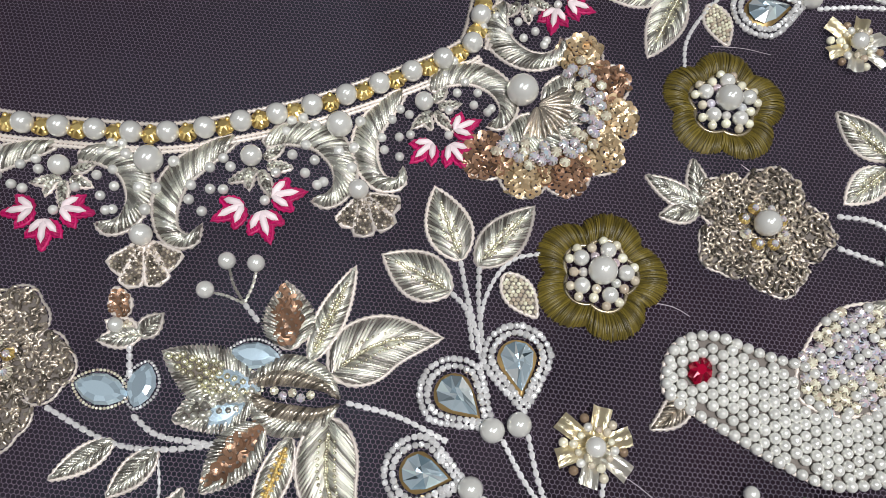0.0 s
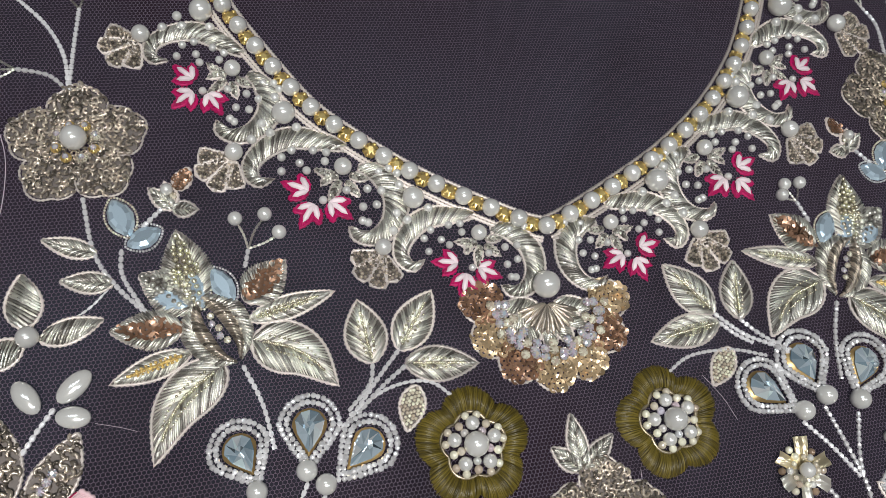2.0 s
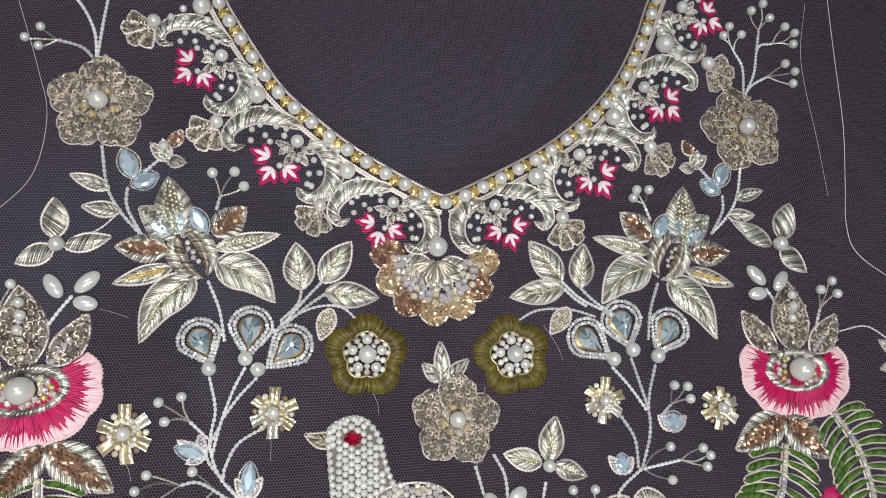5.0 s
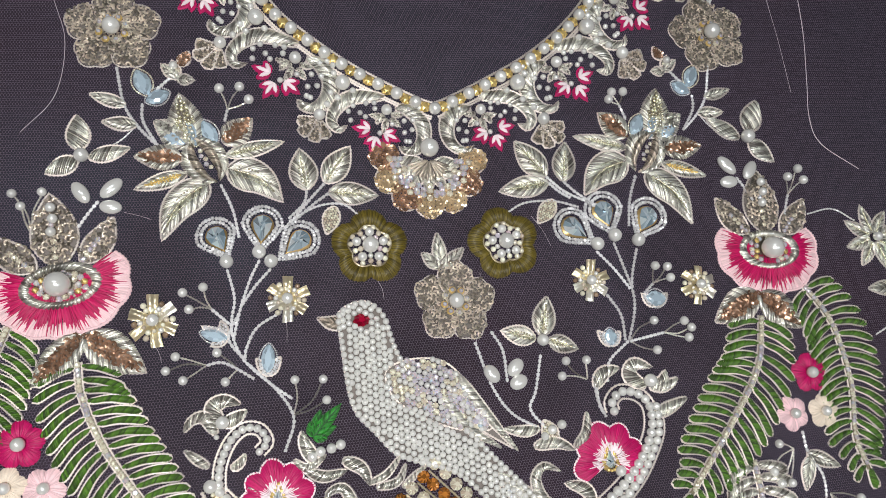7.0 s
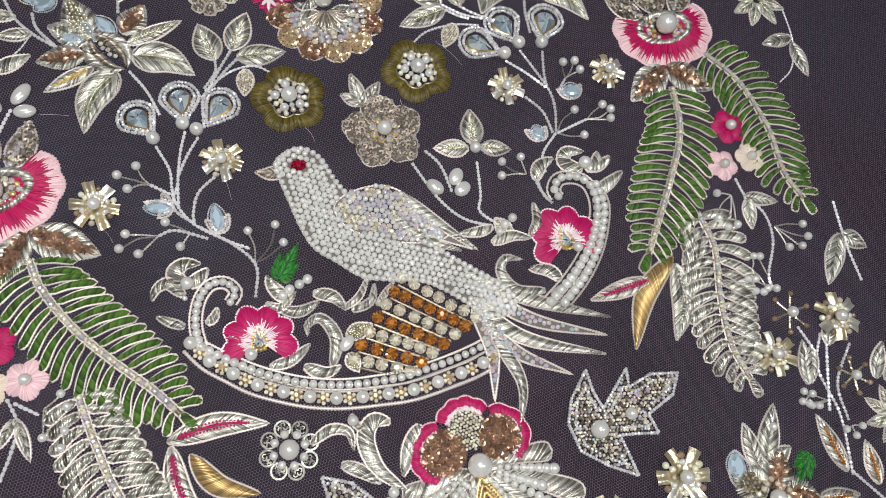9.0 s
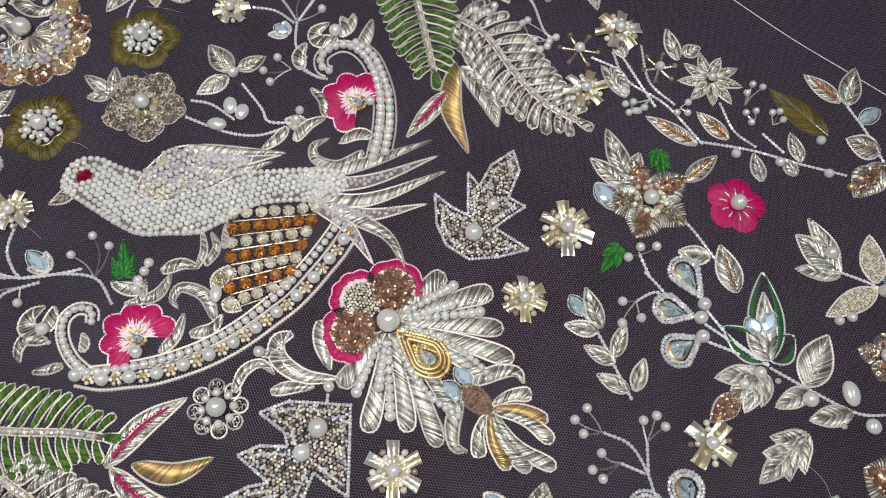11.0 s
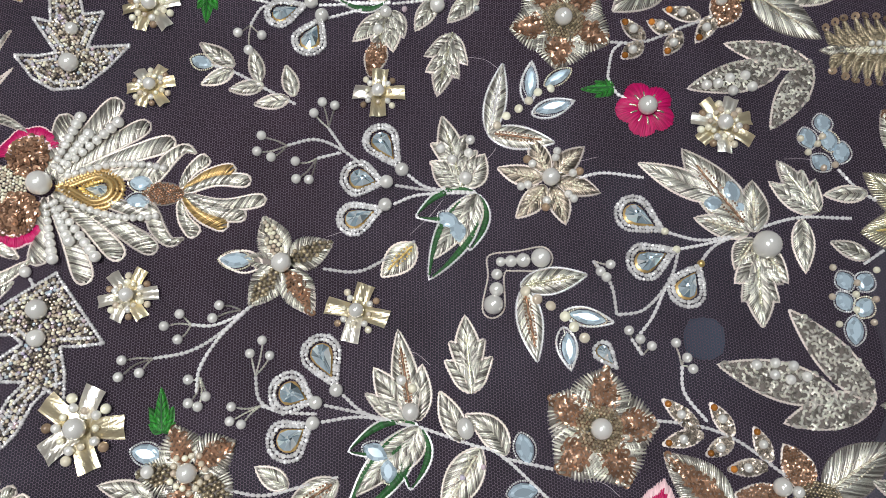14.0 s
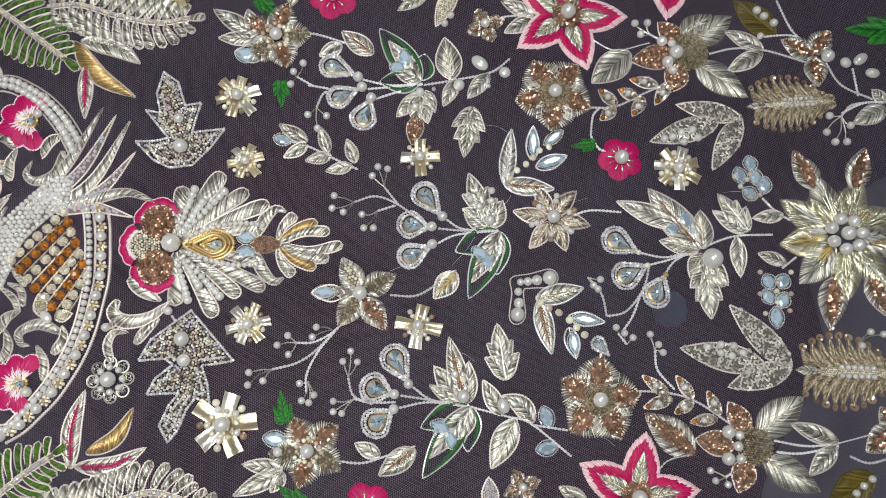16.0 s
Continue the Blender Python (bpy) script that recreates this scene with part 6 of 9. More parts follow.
leaf(o, (-0.0992, 0.0329), (-0.1056, 0.0394), 0.00470)
leaf(o, (-0.0996, 0.0329), (-0.0931, 0.0322), 0.00471)
leaf(o, (-0.0997, 0.0334), (-0.1014, 0.0410), 0.00472, fill="bead", mat="champagne")
leaf(o, (-0.0983, 0.0384), (-0.0948, 0.0449), 0.00476, fill="sequin", mat="copper")
pearl(o, (-0.1008, 0.0383), 0.00172)
stem(o, [(-0.1023, 0.0333), (-0.1077, 0.0281)])
o = thing("flower_stem", (0.1276, 0.0181), "silver beaded stem with two moonstones and small leaves", "leaf branch", "stems below the coil flowers")
stem(o, [(0.1364, 0.0372), (0.1321, 0.0219), (0.1259, 0.0129), (0.1176, 0.0053)], r=0.00059)
stem(o, [(0.1176, 0.0053), (0.1243, 0.0153), (0.1254, 0.0227)])
drop(o, (0.1288, 0.0363), (0.1239, 0.0269), 0.00669)
drop(o, (0.1165, 0.0283), (0.1236, 0.0239), 0.00628)
leaf(o, (0.1315, 0.0213), (0.1450, 0.0250), 0.00509)
leaf(o, (0.1266, 0.0135), (0.1394, 0.0139), 0.00566)
stem(o, [(0.1266, 0.0135), (0.1317, 0.0069), (0.1386, 0.0019)], r=0.00030)
leaf(o, (0.1131, 0.0346), (0.1202, 0.0402), 0.00466)
leaf(o, (0.1135, 0.0345), (0.1070, 0.0345), 0.00467)
leaf(o, (0.1136, 0.0350), (0.1162, 0.0423), 0.00468, fill="bead", mat="champagne")
leaf(o, (0.1129, 0.0401), (0.1101, 0.0469), 0.00472, fill="sequin", mat="copper")
pearl(o, (0.1153, 0.0397), 0.00170)
stem(o, [(0.1162, 0.0346), (0.1210, 0.0288)])
o = thing("pearl_sprig", (-0.0807, 0.0162), "small sprig of three pearls on silver stalks", "pearl sprig", "pearl sprigs")
sprig(o, (-0.0807, 0.0195), [(-0.0835, 0.0280), (-0.0756, 0.0286), (-0.0722, 0.0230)], 0.00204)
stem(o, [(-0.0807, 0.0195), (-0.0821, 0.0139)])
o = thing("pearl_sprig", (0.0889, 0.0173), "small sprig of three pearls on silver stalks", "pearl sprig", "pearl sprigs")
sprig(o, (0.0885, 0.0185), [(0.0853, 0.0240), (0.0908, 0.0241), (0.0833, 0.0205)], 0.00205)
stem(o, [(0.0885, 0.0185), (0.0907, 0.0110)])
o = thing("pearl_sprig", (0.1448, 0.0827), "branching sprig of pearls on beaded stalks above the coil flower", "pearl sprig", "pearl sprigs")
sprig(o, (0.1411, 0.0905), [(0.1361, 0.0974), (0.1398, 0.1022), (0.1453, 0.0985)], 0.00204)
stem(o, [(0.1411, 0.0905), (0.1442, 0.0827), (0.1428, 0.0700)])
sprig(o, (0.1616, 0.0956), [(0.1685, 0.1039), (0.1731, 0.1010), (0.1714, 0.0953)], 0.00209)
stem(o, [(0.1616, 0.0956), (0.1538, 0.0932), (0.1496, 0.0801), (0.1432, 0.0692)])
sprig(o, (0.1564, 0.0790), [(0.1655, 0.0852), (0.1699, 0.0816), (0.1679, 0.0756)], 0.00205)
stem(o, [(0.1564, 0.0790), (0.1478, 0.0744), (0.1432, 0.0692)])
sprig(o, (0.1556, 0.1020), [(0.1613, 0.1079), (0.1523, 0.1109), (0.1589, 0.1149)], 0.00209)
stem(o, [(0.1556, 0.1020), (0.1527, 0.0917)])
o = thing("pearl_sprig", (-0.1279, 0.0791), "branching sprig of pearls on beaded stalks above the coil flower", "pearl sprig", "pearl sprigs")
sprig(o, (-0.1395, 0.0791), [(-0.1502, 0.0790), (-0.1452, 0.0835), (-0.1454, 0.0758)], 0.00173)
stem(o, [(-0.1395, 0.0791), (-0.1308, 0.0765), (-0.1256, 0.0709)])
stem(o, [(-0.1256, 0.0709), (-0.1268, 0.0827), (-0.1315, 0.0932), (-0.1390, 0.1024)])
stem(o, [(-0.1256, 0.0709), (-0.1241, 0.0864), (-0.1226, 0.0987)])
sprig(o, (-0.1226, 0.0987), [(-0.1270, 0.1058), (-0.1197, 0.1058)], 0.00180)
o = thing("leaf_sprig", (0.0001, -0.0463), "three small silver leaves above a coil flower", "leaf applique")
leaf(o, (-0.0002, -0.0506), (-0.0007, -0.0363), 0.00566)
leaf(o, (-0.0008, -0.0510), (-0.0077, -0.0443), 0.00518)
leaf(o, (0.0005, -0.0510), (0.0098, -0.0432), 0.00523)
o = thing("side_stem", (-0.0791, -0.0730), "curving silver beaded stem with pearl twigs and moonstone buds", "beaded stem", "side stems")
stem(o, [(-0.0824, -0.0650), (-0.0826, -0.0708), (-0.0791, -0.0806), (-0.0695, -0.0908), (-0.0619, -0.0970)])
stem(o, [(-0.0796, -0.0632), (-0.0839, -0.0727), (-0.0781, -0.0816)])
stem(o, [(-0.0640, -0.0640), (-0.0734, -0.0694), (-0.0776, -0.0769), (-0.0783, -0.0811)])
sprig(o, (-0.0897, -0.0611), [(-0.0997, -0.0544), (-0.0923, -0.0528), (-0.0976, -0.0609)], 0.00183)
stem(o, [(-0.0897, -0.0611), (-0.0834, -0.0673)])
sprig(o, (-0.0922, -0.0820), [(-0.1028, -0.0780), (-0.1063, -0.0829), (-0.1004, -0.0869)], 0.00178)
stem(o, [(-0.0922, -0.0820), (-0.0857, -0.0817), (-0.0752, -0.0885)])
sprig(o, (-0.0809, -0.0843), [(-0.0882, -0.0778), (-0.0856, -0.0887)], 0.00180)
drop(o, (-0.0933, -0.0698), (-0.0845, -0.0726), 0.00493)
leaf(o, (-0.0839, -0.0736), (-0.0934, -0.0673), 0.00381, fill="sequin", mat="bright")
leaf(o, (-0.0844, -0.0730), (-0.0904, -0.0751), 0.00304, fill="bead", mat="bright")
leaf(o, (-0.0848, -0.0717), (-0.0864, -0.0658), 0.00307, fill="bead", mat="bright")
drop(o, (-0.0695, -0.0766), (-0.0703, -0.0865), 0.00542)
leaf(o, (-0.0699, -0.0879), (-0.0743, -0.0809), 0.00344, fill="bead", mat="bright")
leaf(o, (-0.0699, -0.0879), (-0.0653, -0.0811), 0.00346, fill="bead", mat="bright")
o = thing("side_stem", (0.0767, -0.0801), "curving silver beaded stem with pearl twigs and moonstone buds", "beaded stem", "side stems")
stem(o, [(0.0755, -0.0446), (0.0785, -0.0560), (0.0808, -0.0672), (0.0797, -0.0759), (0.0755, -0.0865)])
stem(o, [(0.0857, -0.0477), (0.0819, -0.0584), (0.0806, -0.0650)])
stem(o, [(0.0671, -0.0479), (0.0737, -0.0558), (0.0798, -0.0650)])
stem(o, [(0.0688, -0.0666), (0.0737, -0.0756), (0.0740, -0.0864)])
sprig(o, (0.0906, -0.0633), [(0.0921, -0.0561), (0.0977, -0.0568), (0.0983, -0.0616)], 0.00200)
stem(o, [(0.0906, -0.0633), (0.0856, -0.0675)])
sprig(o, (0.0919, -0.0845), [(0.1011, -0.0804), (0.1039, -0.0834), (0.1020, -0.0875)], 0.00196)
stem(o, [(0.0919, -0.0845), (0.0759, -0.0869)])
sprig(o, (0.0759, -0.0869), [(0.0875, -0.0792), (0.0868, -0.0915)], 0.00192)
drop(o, (0.0866, -0.0693), (0.0946, -0.0706), 0.00698)
leaf(o, (0.0898, -0.0732), (0.0844, -0.0674), 0.00418, fill="bead", mat="bright")
leaf(o, (0.0898, -0.0732), (0.0962, -0.0680), 0.00421, fill="bead", mat="bright")
drop(o, (0.0675, -0.0813), (0.0677, -0.0877), 0.00584)
leaf(o, (0.0674, -0.0881), (0.0623, -0.0814), 0.00402, fill="bead", mat="bright")
leaf(o, (0.0674, -0.0881), (0.0721, -0.0824), 0.00404, fill="bead", mat="bright")
stem(o, [(0.0755, -0.0865), (0.0655, -0.0943), (0.0634, -0.1025)])
o = thing("pearl_bud_trio", (-0.1295, -0.0165), "three long pearls in fine cord on a beaded stem", "pearl cluster", "long pearl trios")
drop(o, (-0.1376, -0.0097), (-0.1324, -0.0179), 0.00544, "pearl", name="long_pearl")
drop(o, (-0.1205, -0.0091), (-0.1280, -0.0159), 0.00555, "pearl", name="long_pearl")
drop(o, (-0.1204, -0.0206), (-0.1286, -0.0192), 0.00548, "pearl", name="long_pearl")
stem(o, [(-0.1291, -0.0169), (-0.1326, -0.0215), (-0.1363, -0.0270)])
o = thing("pearl_bud_trio", (0.1400, -0.0174), "three long pearls in fine cord on a beaded stem", "pearl cluster", "long pearl trios")
drop(o, (0.1491, -0.0112), (0.1428, -0.0192), 0.00568, "pearl", name="long_pearl")
drop(o, (0.1314, -0.0086), (0.1385, -0.0166), 0.00580, "pearl", name="long_pearl")
drop(o, (0.1301, -0.0206), (0.1388, -0.0201), 0.00572, "pearl", name="long_pearl")
stem(o, [(0.1395, -0.0178), (0.1426, -0.0229), (0.1458, -0.0291)])
thistle((-0.1417, -0.0489), 0.0222, 1.70)
thistle((0.1478, -0.0522), 0.0232, 1.52)
o = thing("pearl_sprig", (-0.1522, -0.0171), "small sprig of three pearls on silver stalks", "pearl sprig", "pearl sprigs")
sprig(o, (-0.1519, -0.0290), [(-0.1485, -0.0128), (-0.1557, -0.0180), (-0.1587, -0.0130)], 0.00177)
o = thing("pearl_sprig", (0.1661, -0.0232), "small sprig of three pearls on silver stalks", "pearl sprig", "pearl sprigs")
sprig(o, (0.1640, -0.0269), [(0.1647, -0.0190), (0.1708, -0.0153), (0.1725, -0.0208)], 0.00212)
stem(o, [(0.1640, -0.0269), (0.1592, -0.0378)])

# the bird on its crescent perch
bird([(-0.0429, -0.0665), (-0.0367, -0.0626), (-0.0304, -0.0629), (-0.0257, -0.0679), (-0.0238, -0.0750), (-0.0216, -0.0827), (-0.0166, -0.0936), (-0.0082, -0.1071), (0.0036, -0.1160), (0.0127, -0.1266), (0.0227, -0.1380), (0.0295, -0.1481), (0.0255, -0.1535), (0.0154, -0.1512), (0.0086, -0.1418), (-0.0025, -0.1307), (-0.0161, -0.1252), (-0.0252, -0.1208), (-0.0323, -0.1125), (-0.0392, -0.1036), (-0.0414, -0.0935), (-0.0421, -0.0840), (-0.0428, -0.0745)], [(-0.0260, -0.0899), (-0.0172, -0.0864), (-0.0057, -0.0873), (0.0019, -0.0929), (0.0070, -0.1030), (0.0134, -0.1150), (0.0038, -0.1154), (-0.0071, -0.1120), (-0.0173, -0.1064), (-0.0247, -0.0991)], (-0.0341, -0.0698), (-0.0509, -0.0675), (-0.0427, -0.0697))
o = thing("bird_tail", (0.0254, -0.1580), "long bird tail of silver coil and crystal feathers", "bird tail applique")
frond(o, [(0.0134, -0.1325), (0.0369, -0.1520), (0.0638, -0.1683)], 0.00576, "blade", "slant", "silver", "cord", name="feather", thick=0.0004)
frond(o, [(0.0134, -0.1371), (0.0325, -0.1586), (0.0596, -0.1747)], 0.00568, "blade", "bead", "crystal", "cord", name="feather", thick=0.00085)
frond(o, [(0.0126, -0.1427), (0.0261, -0.1638), (0.0559, -0.1815)], 0.00561, "blade", "slant", "silver", "cord", name="feather", thick=0.0004)
frond(o, [(0.0135, -0.1452), (0.0204, -0.1669), (0.0393, -0.1841)], 0.00554, "blade", "bead", "crystal", "cord", name="feather", thick=0.00085)
frond(o, [(0.0141, -0.1475), (0.0175, -0.1673), (0.0185, -0.1817), (0.0108, -0.1962)], 0.00544, "blade", "slant", "silver", "cord", name="feather", thick=0.0004)
frond(o, [(0.0116, -0.1463), (0.0126, -0.1639), (0.0061, -0.1829)], 0.00550, "blade", "bead", "crystal", "cord", name="feather", thick=0.00085)
o = thing("wing_feathers", (0.0086, -0.1152), "silver and crystal wing feathers along the bird", "wing applique")
frond(o, [(0.0011, -0.0934), (0.0095, -0.1071), (0.0223, -0.1249)], 0.00467, "blade", "slant", "silver", "cord", name="feather", thick=0.0004)
frond(o, [(-0.0015, -0.0989), (0.0072, -0.1114), (0.0206, -0.1240)], 0.00463, "blade", "bead", "crystal", "cord", name="feather", thick=0.00085)
frond(o, [(-0.0057, -0.1017), (0.0041, -0.1143), (0.0160, -0.1233)], 0.00460, "blade", "slant", "silver", "cord", name="feather", thick=0.0004)
perch_stones([(-0.0111, -0.1263), (0.0114, -0.1503)], [(-0.0389, -0.1496), (-0.0204, -0.1612)])
crescent([(-0.0921, -0.1249), (-0.0881, -0.1327), (-0.0821, -0.1395), (-0.0759, -0.1460), (-0.0686, -0.1514), (-0.0604, -0.1565), (-0.0519, -0.1605), (-0.0433, -0.1634), (-0.0340, -0.1657), (-0.0243, -0.1679), (-0.0156, -0.1686), (-0.0067, -0.1686), (0.0030, -0.1684), (0.0115, -0.1670)], [(-0.0890, -0.1273), (-0.0848, -0.1318), (-0.0796, -0.1368), (-0.0745, -0.1415), (-0.0682, -0.1463), (-0.0609, -0.1510), (-0.0524, -0.1552), (-0.0426, -0.1586), (-0.0324, -0.1609), (-0.0230, -0.1625), (-0.0141, -0.1627), (-0.0051, -0.1628), (0.0053, -0.1622), (0.0114, -0.1614)])
o = thing("pearl_curl", (-0.0835, -0.1137), "curling pearl-filled tendril edged with silver cord", "pearl scroll", "pearl curls of the perch")
pearl_row(o, [(-0.0892, -0.1273), (-0.0889, -0.1200), (-0.0870, -0.1140), (-0.0837, -0.1089), (-0.0791, -0.1060), (-0.0741, -0.1071), (-0.0718, -0.1115), (-0.0747, -0.1148)], 0.00154, 0.00267)
o = thing("pearl_curl", (0.0716, -0.1306), "curling arm with double rows of pearls edged with silver cord", "pearl scroll", "pearl curls of the perch")
pearl_row(o, [(0.0423, -0.1546), (0.0542, -0.1485), (0.0658, -0.1403), (0.0740, -0.1311), (0.0789, -0.1221), (0.0793, -0.1134), (0.0749, -0.1083), (0.0679, -0.1069), (0.0636, -0.1104), (0.0638, -0.1142)], 0.00197, 0.00344)
pearl_row(o, [(0.0478, -0.1568), (0.0595, -0.1501), (0.0702, -0.1412), (0.0775, -0.1318), (0.0820, -0.1233), (0.0823, -0.1140)], 0.00184, 0.00344)
fan_satin((-0.0691, -0.1319), 0.01355, 1.34)
fan_satin((0.0594, -0.1329), 0.01500, 1.45)
o = thing("acanthus_left", (-0.0849, -0.0982), "silver scrollwork leaves and pearl on the end of the perch", "scroll applique", "perch scrollwork")
frond(o, [(-0.0876, -0.1042), (-0.0906, -0.0981), (-0.0864, -0.0953), (-0.0806, -0.0969)], 0.00584, "horn", "slant", "silver", "cord", name="leaf")
frond(o, [(-0.0870, -0.1043), (-0.0825, -0.1020), (-0.0786, -0.0995)], 0.00500, "horn", "slant", "silver", "cord", name="leaf")
frond(o, [(-0.0895, -0.1071), (-0.0935, -0.1008), (-0.0980, -0.1016), (-0.1006, -0.1053)], 0.00449, "horn", "slant", "silver", "cord", name="leaf")
frond(o, [(-0.0924, -0.1182), (-0.0968, -0.1151), (-0.1008, -0.1116)], 0.00322, "horn", "slant", "silver", "cord", name="leaf")
frond(o, [(-0.0850, -0.1198), (-0.0819, -0.1183), (-0.0797, -0.1150)], 0.00327, "horn", "slant", "silver", "cord", name="leaf")
pearl(o, (-0.0872, -0.1032), 0.00248)
pearl(o, (-0.0895, -0.1081), 0.00102)
o = thing("acanthus_leaves", (-0.0545, -0.1352), "silver scroll leaves curling beside the perch", "scroll applique", "perch scrollwork")
frond(o, [(-0.0470, -0.1497), (-0.0424, -0.1402), (-0.0452, -0.1313), (-0.0506, -0.1318), (-0.0521, -0.1358)], 0.00465, "horn", "slant", "silver", "cord", name="leaf")
frond(o, [(-0.0548, -0.1211), (-0.0586, -0.1137), (-0.0594, -0.1091)], 0.00509, "horn", "slant", "silver", "cord", name="leaf")
frond(o, [(-0.0585, -0.1235), (-0.0516, -0.1262), (-0.0437, -0.1246)], 0.00422, "horn", "slant", "silver", "cord", name="leaf")
frond(o, [(-0.0451, -0.1210), (-0.0383, -0.1247), (-0.0353, -0.1309)], 0.00473, "horn", "slant", "silver", "cord", name="leaf")
frond(o, [(-0.0334, -0.1324), (-0.0253, -0.1309), (-0.0217, -0.1249)], 0.00304, "horn", "slant", "silver", "cord", name="leaf")
frond(o, [(-0.0685, -0.1425), (-0.0602, -0.1424), (-0.0522, -0.1390)], 0.00409, "horn", "slant", "silver", "cord", name="leaf")
frond(o, [(-0.0569, -0.1463), (-0.0505, -0.1510), (-0.0440, -0.1505)], 0.00452, "horn", "slant", "silver", "cord", name="leaf")
frond(o, [(-0.0769, -0.1332), (-0.0762, -0.1292), (-0.0794, -0.1270)], 0.00366, "horn", "slant", "silver", "cord", name="leaf")
frond(o, [(-0.0629, -0.1193), (-0.0583, -0.1225), (-0.0511, -0.1186)], 0.00336, "horn", "slant", "silver", "cord", name="leaf")
frond(o, [(-0.0363, -0.1306), (-0.0291, -0.1278), (-0.0231, -0.1213)], 0.00260, "horn", "slant", "silver", "cord", name="leaf")
frond(o, [(-0.0237, -0.1334), (-0.0182, -0.1291), (-0.0142, -0.1266)], 0.00220, "horn", "slant", "silver", "cord", name="leaf")
pearl(o, (-0.0560, -0.1186), 0.00190)
pearl(o, (-0.0529, -0.1171), 0.00192)
pearl(o, (-0.0489, -0.1164), 0.00193)
pearl(o, (-0.0454, -0.1154), 0.00194)
pearl(o, (-0.0733, -0.1358), 0.00243)
drop(o, (-0.0423, -0.1455), (-0.0366, -0.1415), 0.00460, "pearl", name="long_pearl")
leaf(o, (-0.0387, -0.1410), (-0.0278, -0.1396), 0.00638, fill="bead", mat="pale_gold")
leaf(o, (-0.0401, -0.1471), (-0.0386, -0.1549), 0.00542, fill="bead", mat="pale_gold")
maple_leaf((-0.0501, -0.1065), 0.00908, 0.78, "leaf_green", "bright green satin-stitched leaf beside the bird")
o = thing("acanthus_right", (0.0436, -0.1461), "silver scrollwork leaves beneath the pearl arm", "scroll applique", "perch scrollwork")
frond(o, [(0.0426, -0.1494), (0.0314, -0.1457), (0.0279, -0.1368), (0.0318, -0.1318), (0.0384, -0.1344)], 0.00463, "horn", "slant", "silver", "cord", name="leaf")
frond(o, [(0.0507, -0.1477), (0.0473, -0.1422), (0.0395, -0.1393)], 0.00519, "horn", "slant", "silver", "cord", name="leaf")
frond(o, [(0.0598, -0.1509), (0.0523, -0.1504), (0.0446, -0.1510)], 0.00235, "horn", "slant", "silver", "cord", name="leaf")
frond(o, [(0.0291, -0.1242), (0.0379, -0.1236), (0.0456, -0.1271)], 0.00476, "horn", "slant", "silver", "cord", name="leaf")
frond(o, [(0.0322, -0.1176), (0.0259, -0.1180), (0.0173, -0.1165)], 0.00424, "horn", "slant", "silver", "cord", name="leaf")
frond(o, [(0.0458, -0.1264), (0.0512, -0.1215), (0.0524, -0.1132)], 0.00436, "horn", "slant", "silver", "cord", name="leaf")
leaf(o, (0.0379, -0.1236), (0.0343, -0.1145), 0.00667, fill="bead", mat="champagne")
pearl(o, (0.0369, -0.1186), 0.00191)
pearl(o, (0.0411, -0.1170), 0.00192)
pearl(o, (0.0337, -0.1208), 0.00166)
pearl(o, (0.0627, -0.1372), 0.00218)
stem(o, [(0.0215, -0.0986), (0.0211, -0.0862), (0.0172, -0.0780)])
o = thing("bird_branch", (0.0254, -0.1066), "beaded stem with long pearls and a leaf trio", "leaf branch")
stem(o, [(0.0101, -0.0817), (0.0151, -0.0997), (0.0218, -0.1107), (0.0322, -0.1176)])
stem(o, [(0.0366, -0.0890), (0.0326, -0.1031), (0.0295, -0.1098), (0.0347, -0.1177)])
stem(o, [(0.0585, -0.1019), (0.0584, -0.1106), (0.0597, -0.1146)])
stem(o, [(0.0579, -0.0993), (0.0579, -0.1080), (0.0606, -0.1160)])
drop(o, (0.0129, -0.0915), (0.0174, -0.0983), 0.00572, "pearl", name="long_pearl")
drop(o, (0.0279, -0.0904), (0.0221, -0.0962), 0.00584, "pearl", name="long_pearl")
drop(o, (0.0292, -0.0976), (0.0221, -0.1006), 0.00580, "pearl", name="long_pearl")
leaf(o, (0.0382, -0.0817), (0.0424, -0.0657), 0.00955, core="pale_gold")
leaf(o, (0.0354, -0.0825), (0.0213, -0.0782), 0.00787, core="pale_gold")
leaf(o, (0.0407, -0.0834), (0.0527, -0.0881), 0.00701, core="pale_gold")
pearl(o, (0.0379, -0.0834), 0.00248)
sprig(o, (0.0550, -0.1005), [(0.0552, -0.0929), (0.0465, -0.0926), (0.0440, -0.0984)], 0.00187)
o = thing("scroll_crown", (0.0805, -0.1035), "silver scroll leaves and pearl crowning the pearl arm", "scroll applique", "perch scrollwork")
frond(o, [(0.0797, -0.1059), (0.0733, -0.1009), (0.0761, -0.0962), (0.0836, -0.0981)], 0.00616, "horn", "slant", "silver", "cord", name="leaf")
frond(o, [(0.0809, -0.1061), (0.0868, -0.1047), (0.0892, -0.1000)], 0.00567, "horn", "slant", "silver", "cord", name="leaf")
frond(o, [(0.0832, -0.1073), (0.0907, -0.1054), (0.0941, -0.1034)], 0.00466, "horn", "slant", "silver", "cord", name="leaf")
frond(o, [(0.0812, -0.1176), (0.0904, -0.1143), (0.0968, -0.1117)], 0.00513, "horn", "slant", "silver", "cord", name="leaf")
frond(o, [(0.0577, -0.1043), (0.0620, -0.0988), (0.0692, -0.0970)], 0.00554, "horn", "slant", "silver", "cord", name="leaf")
pearl(o, (0.0812, -0.1036), 0.00282)
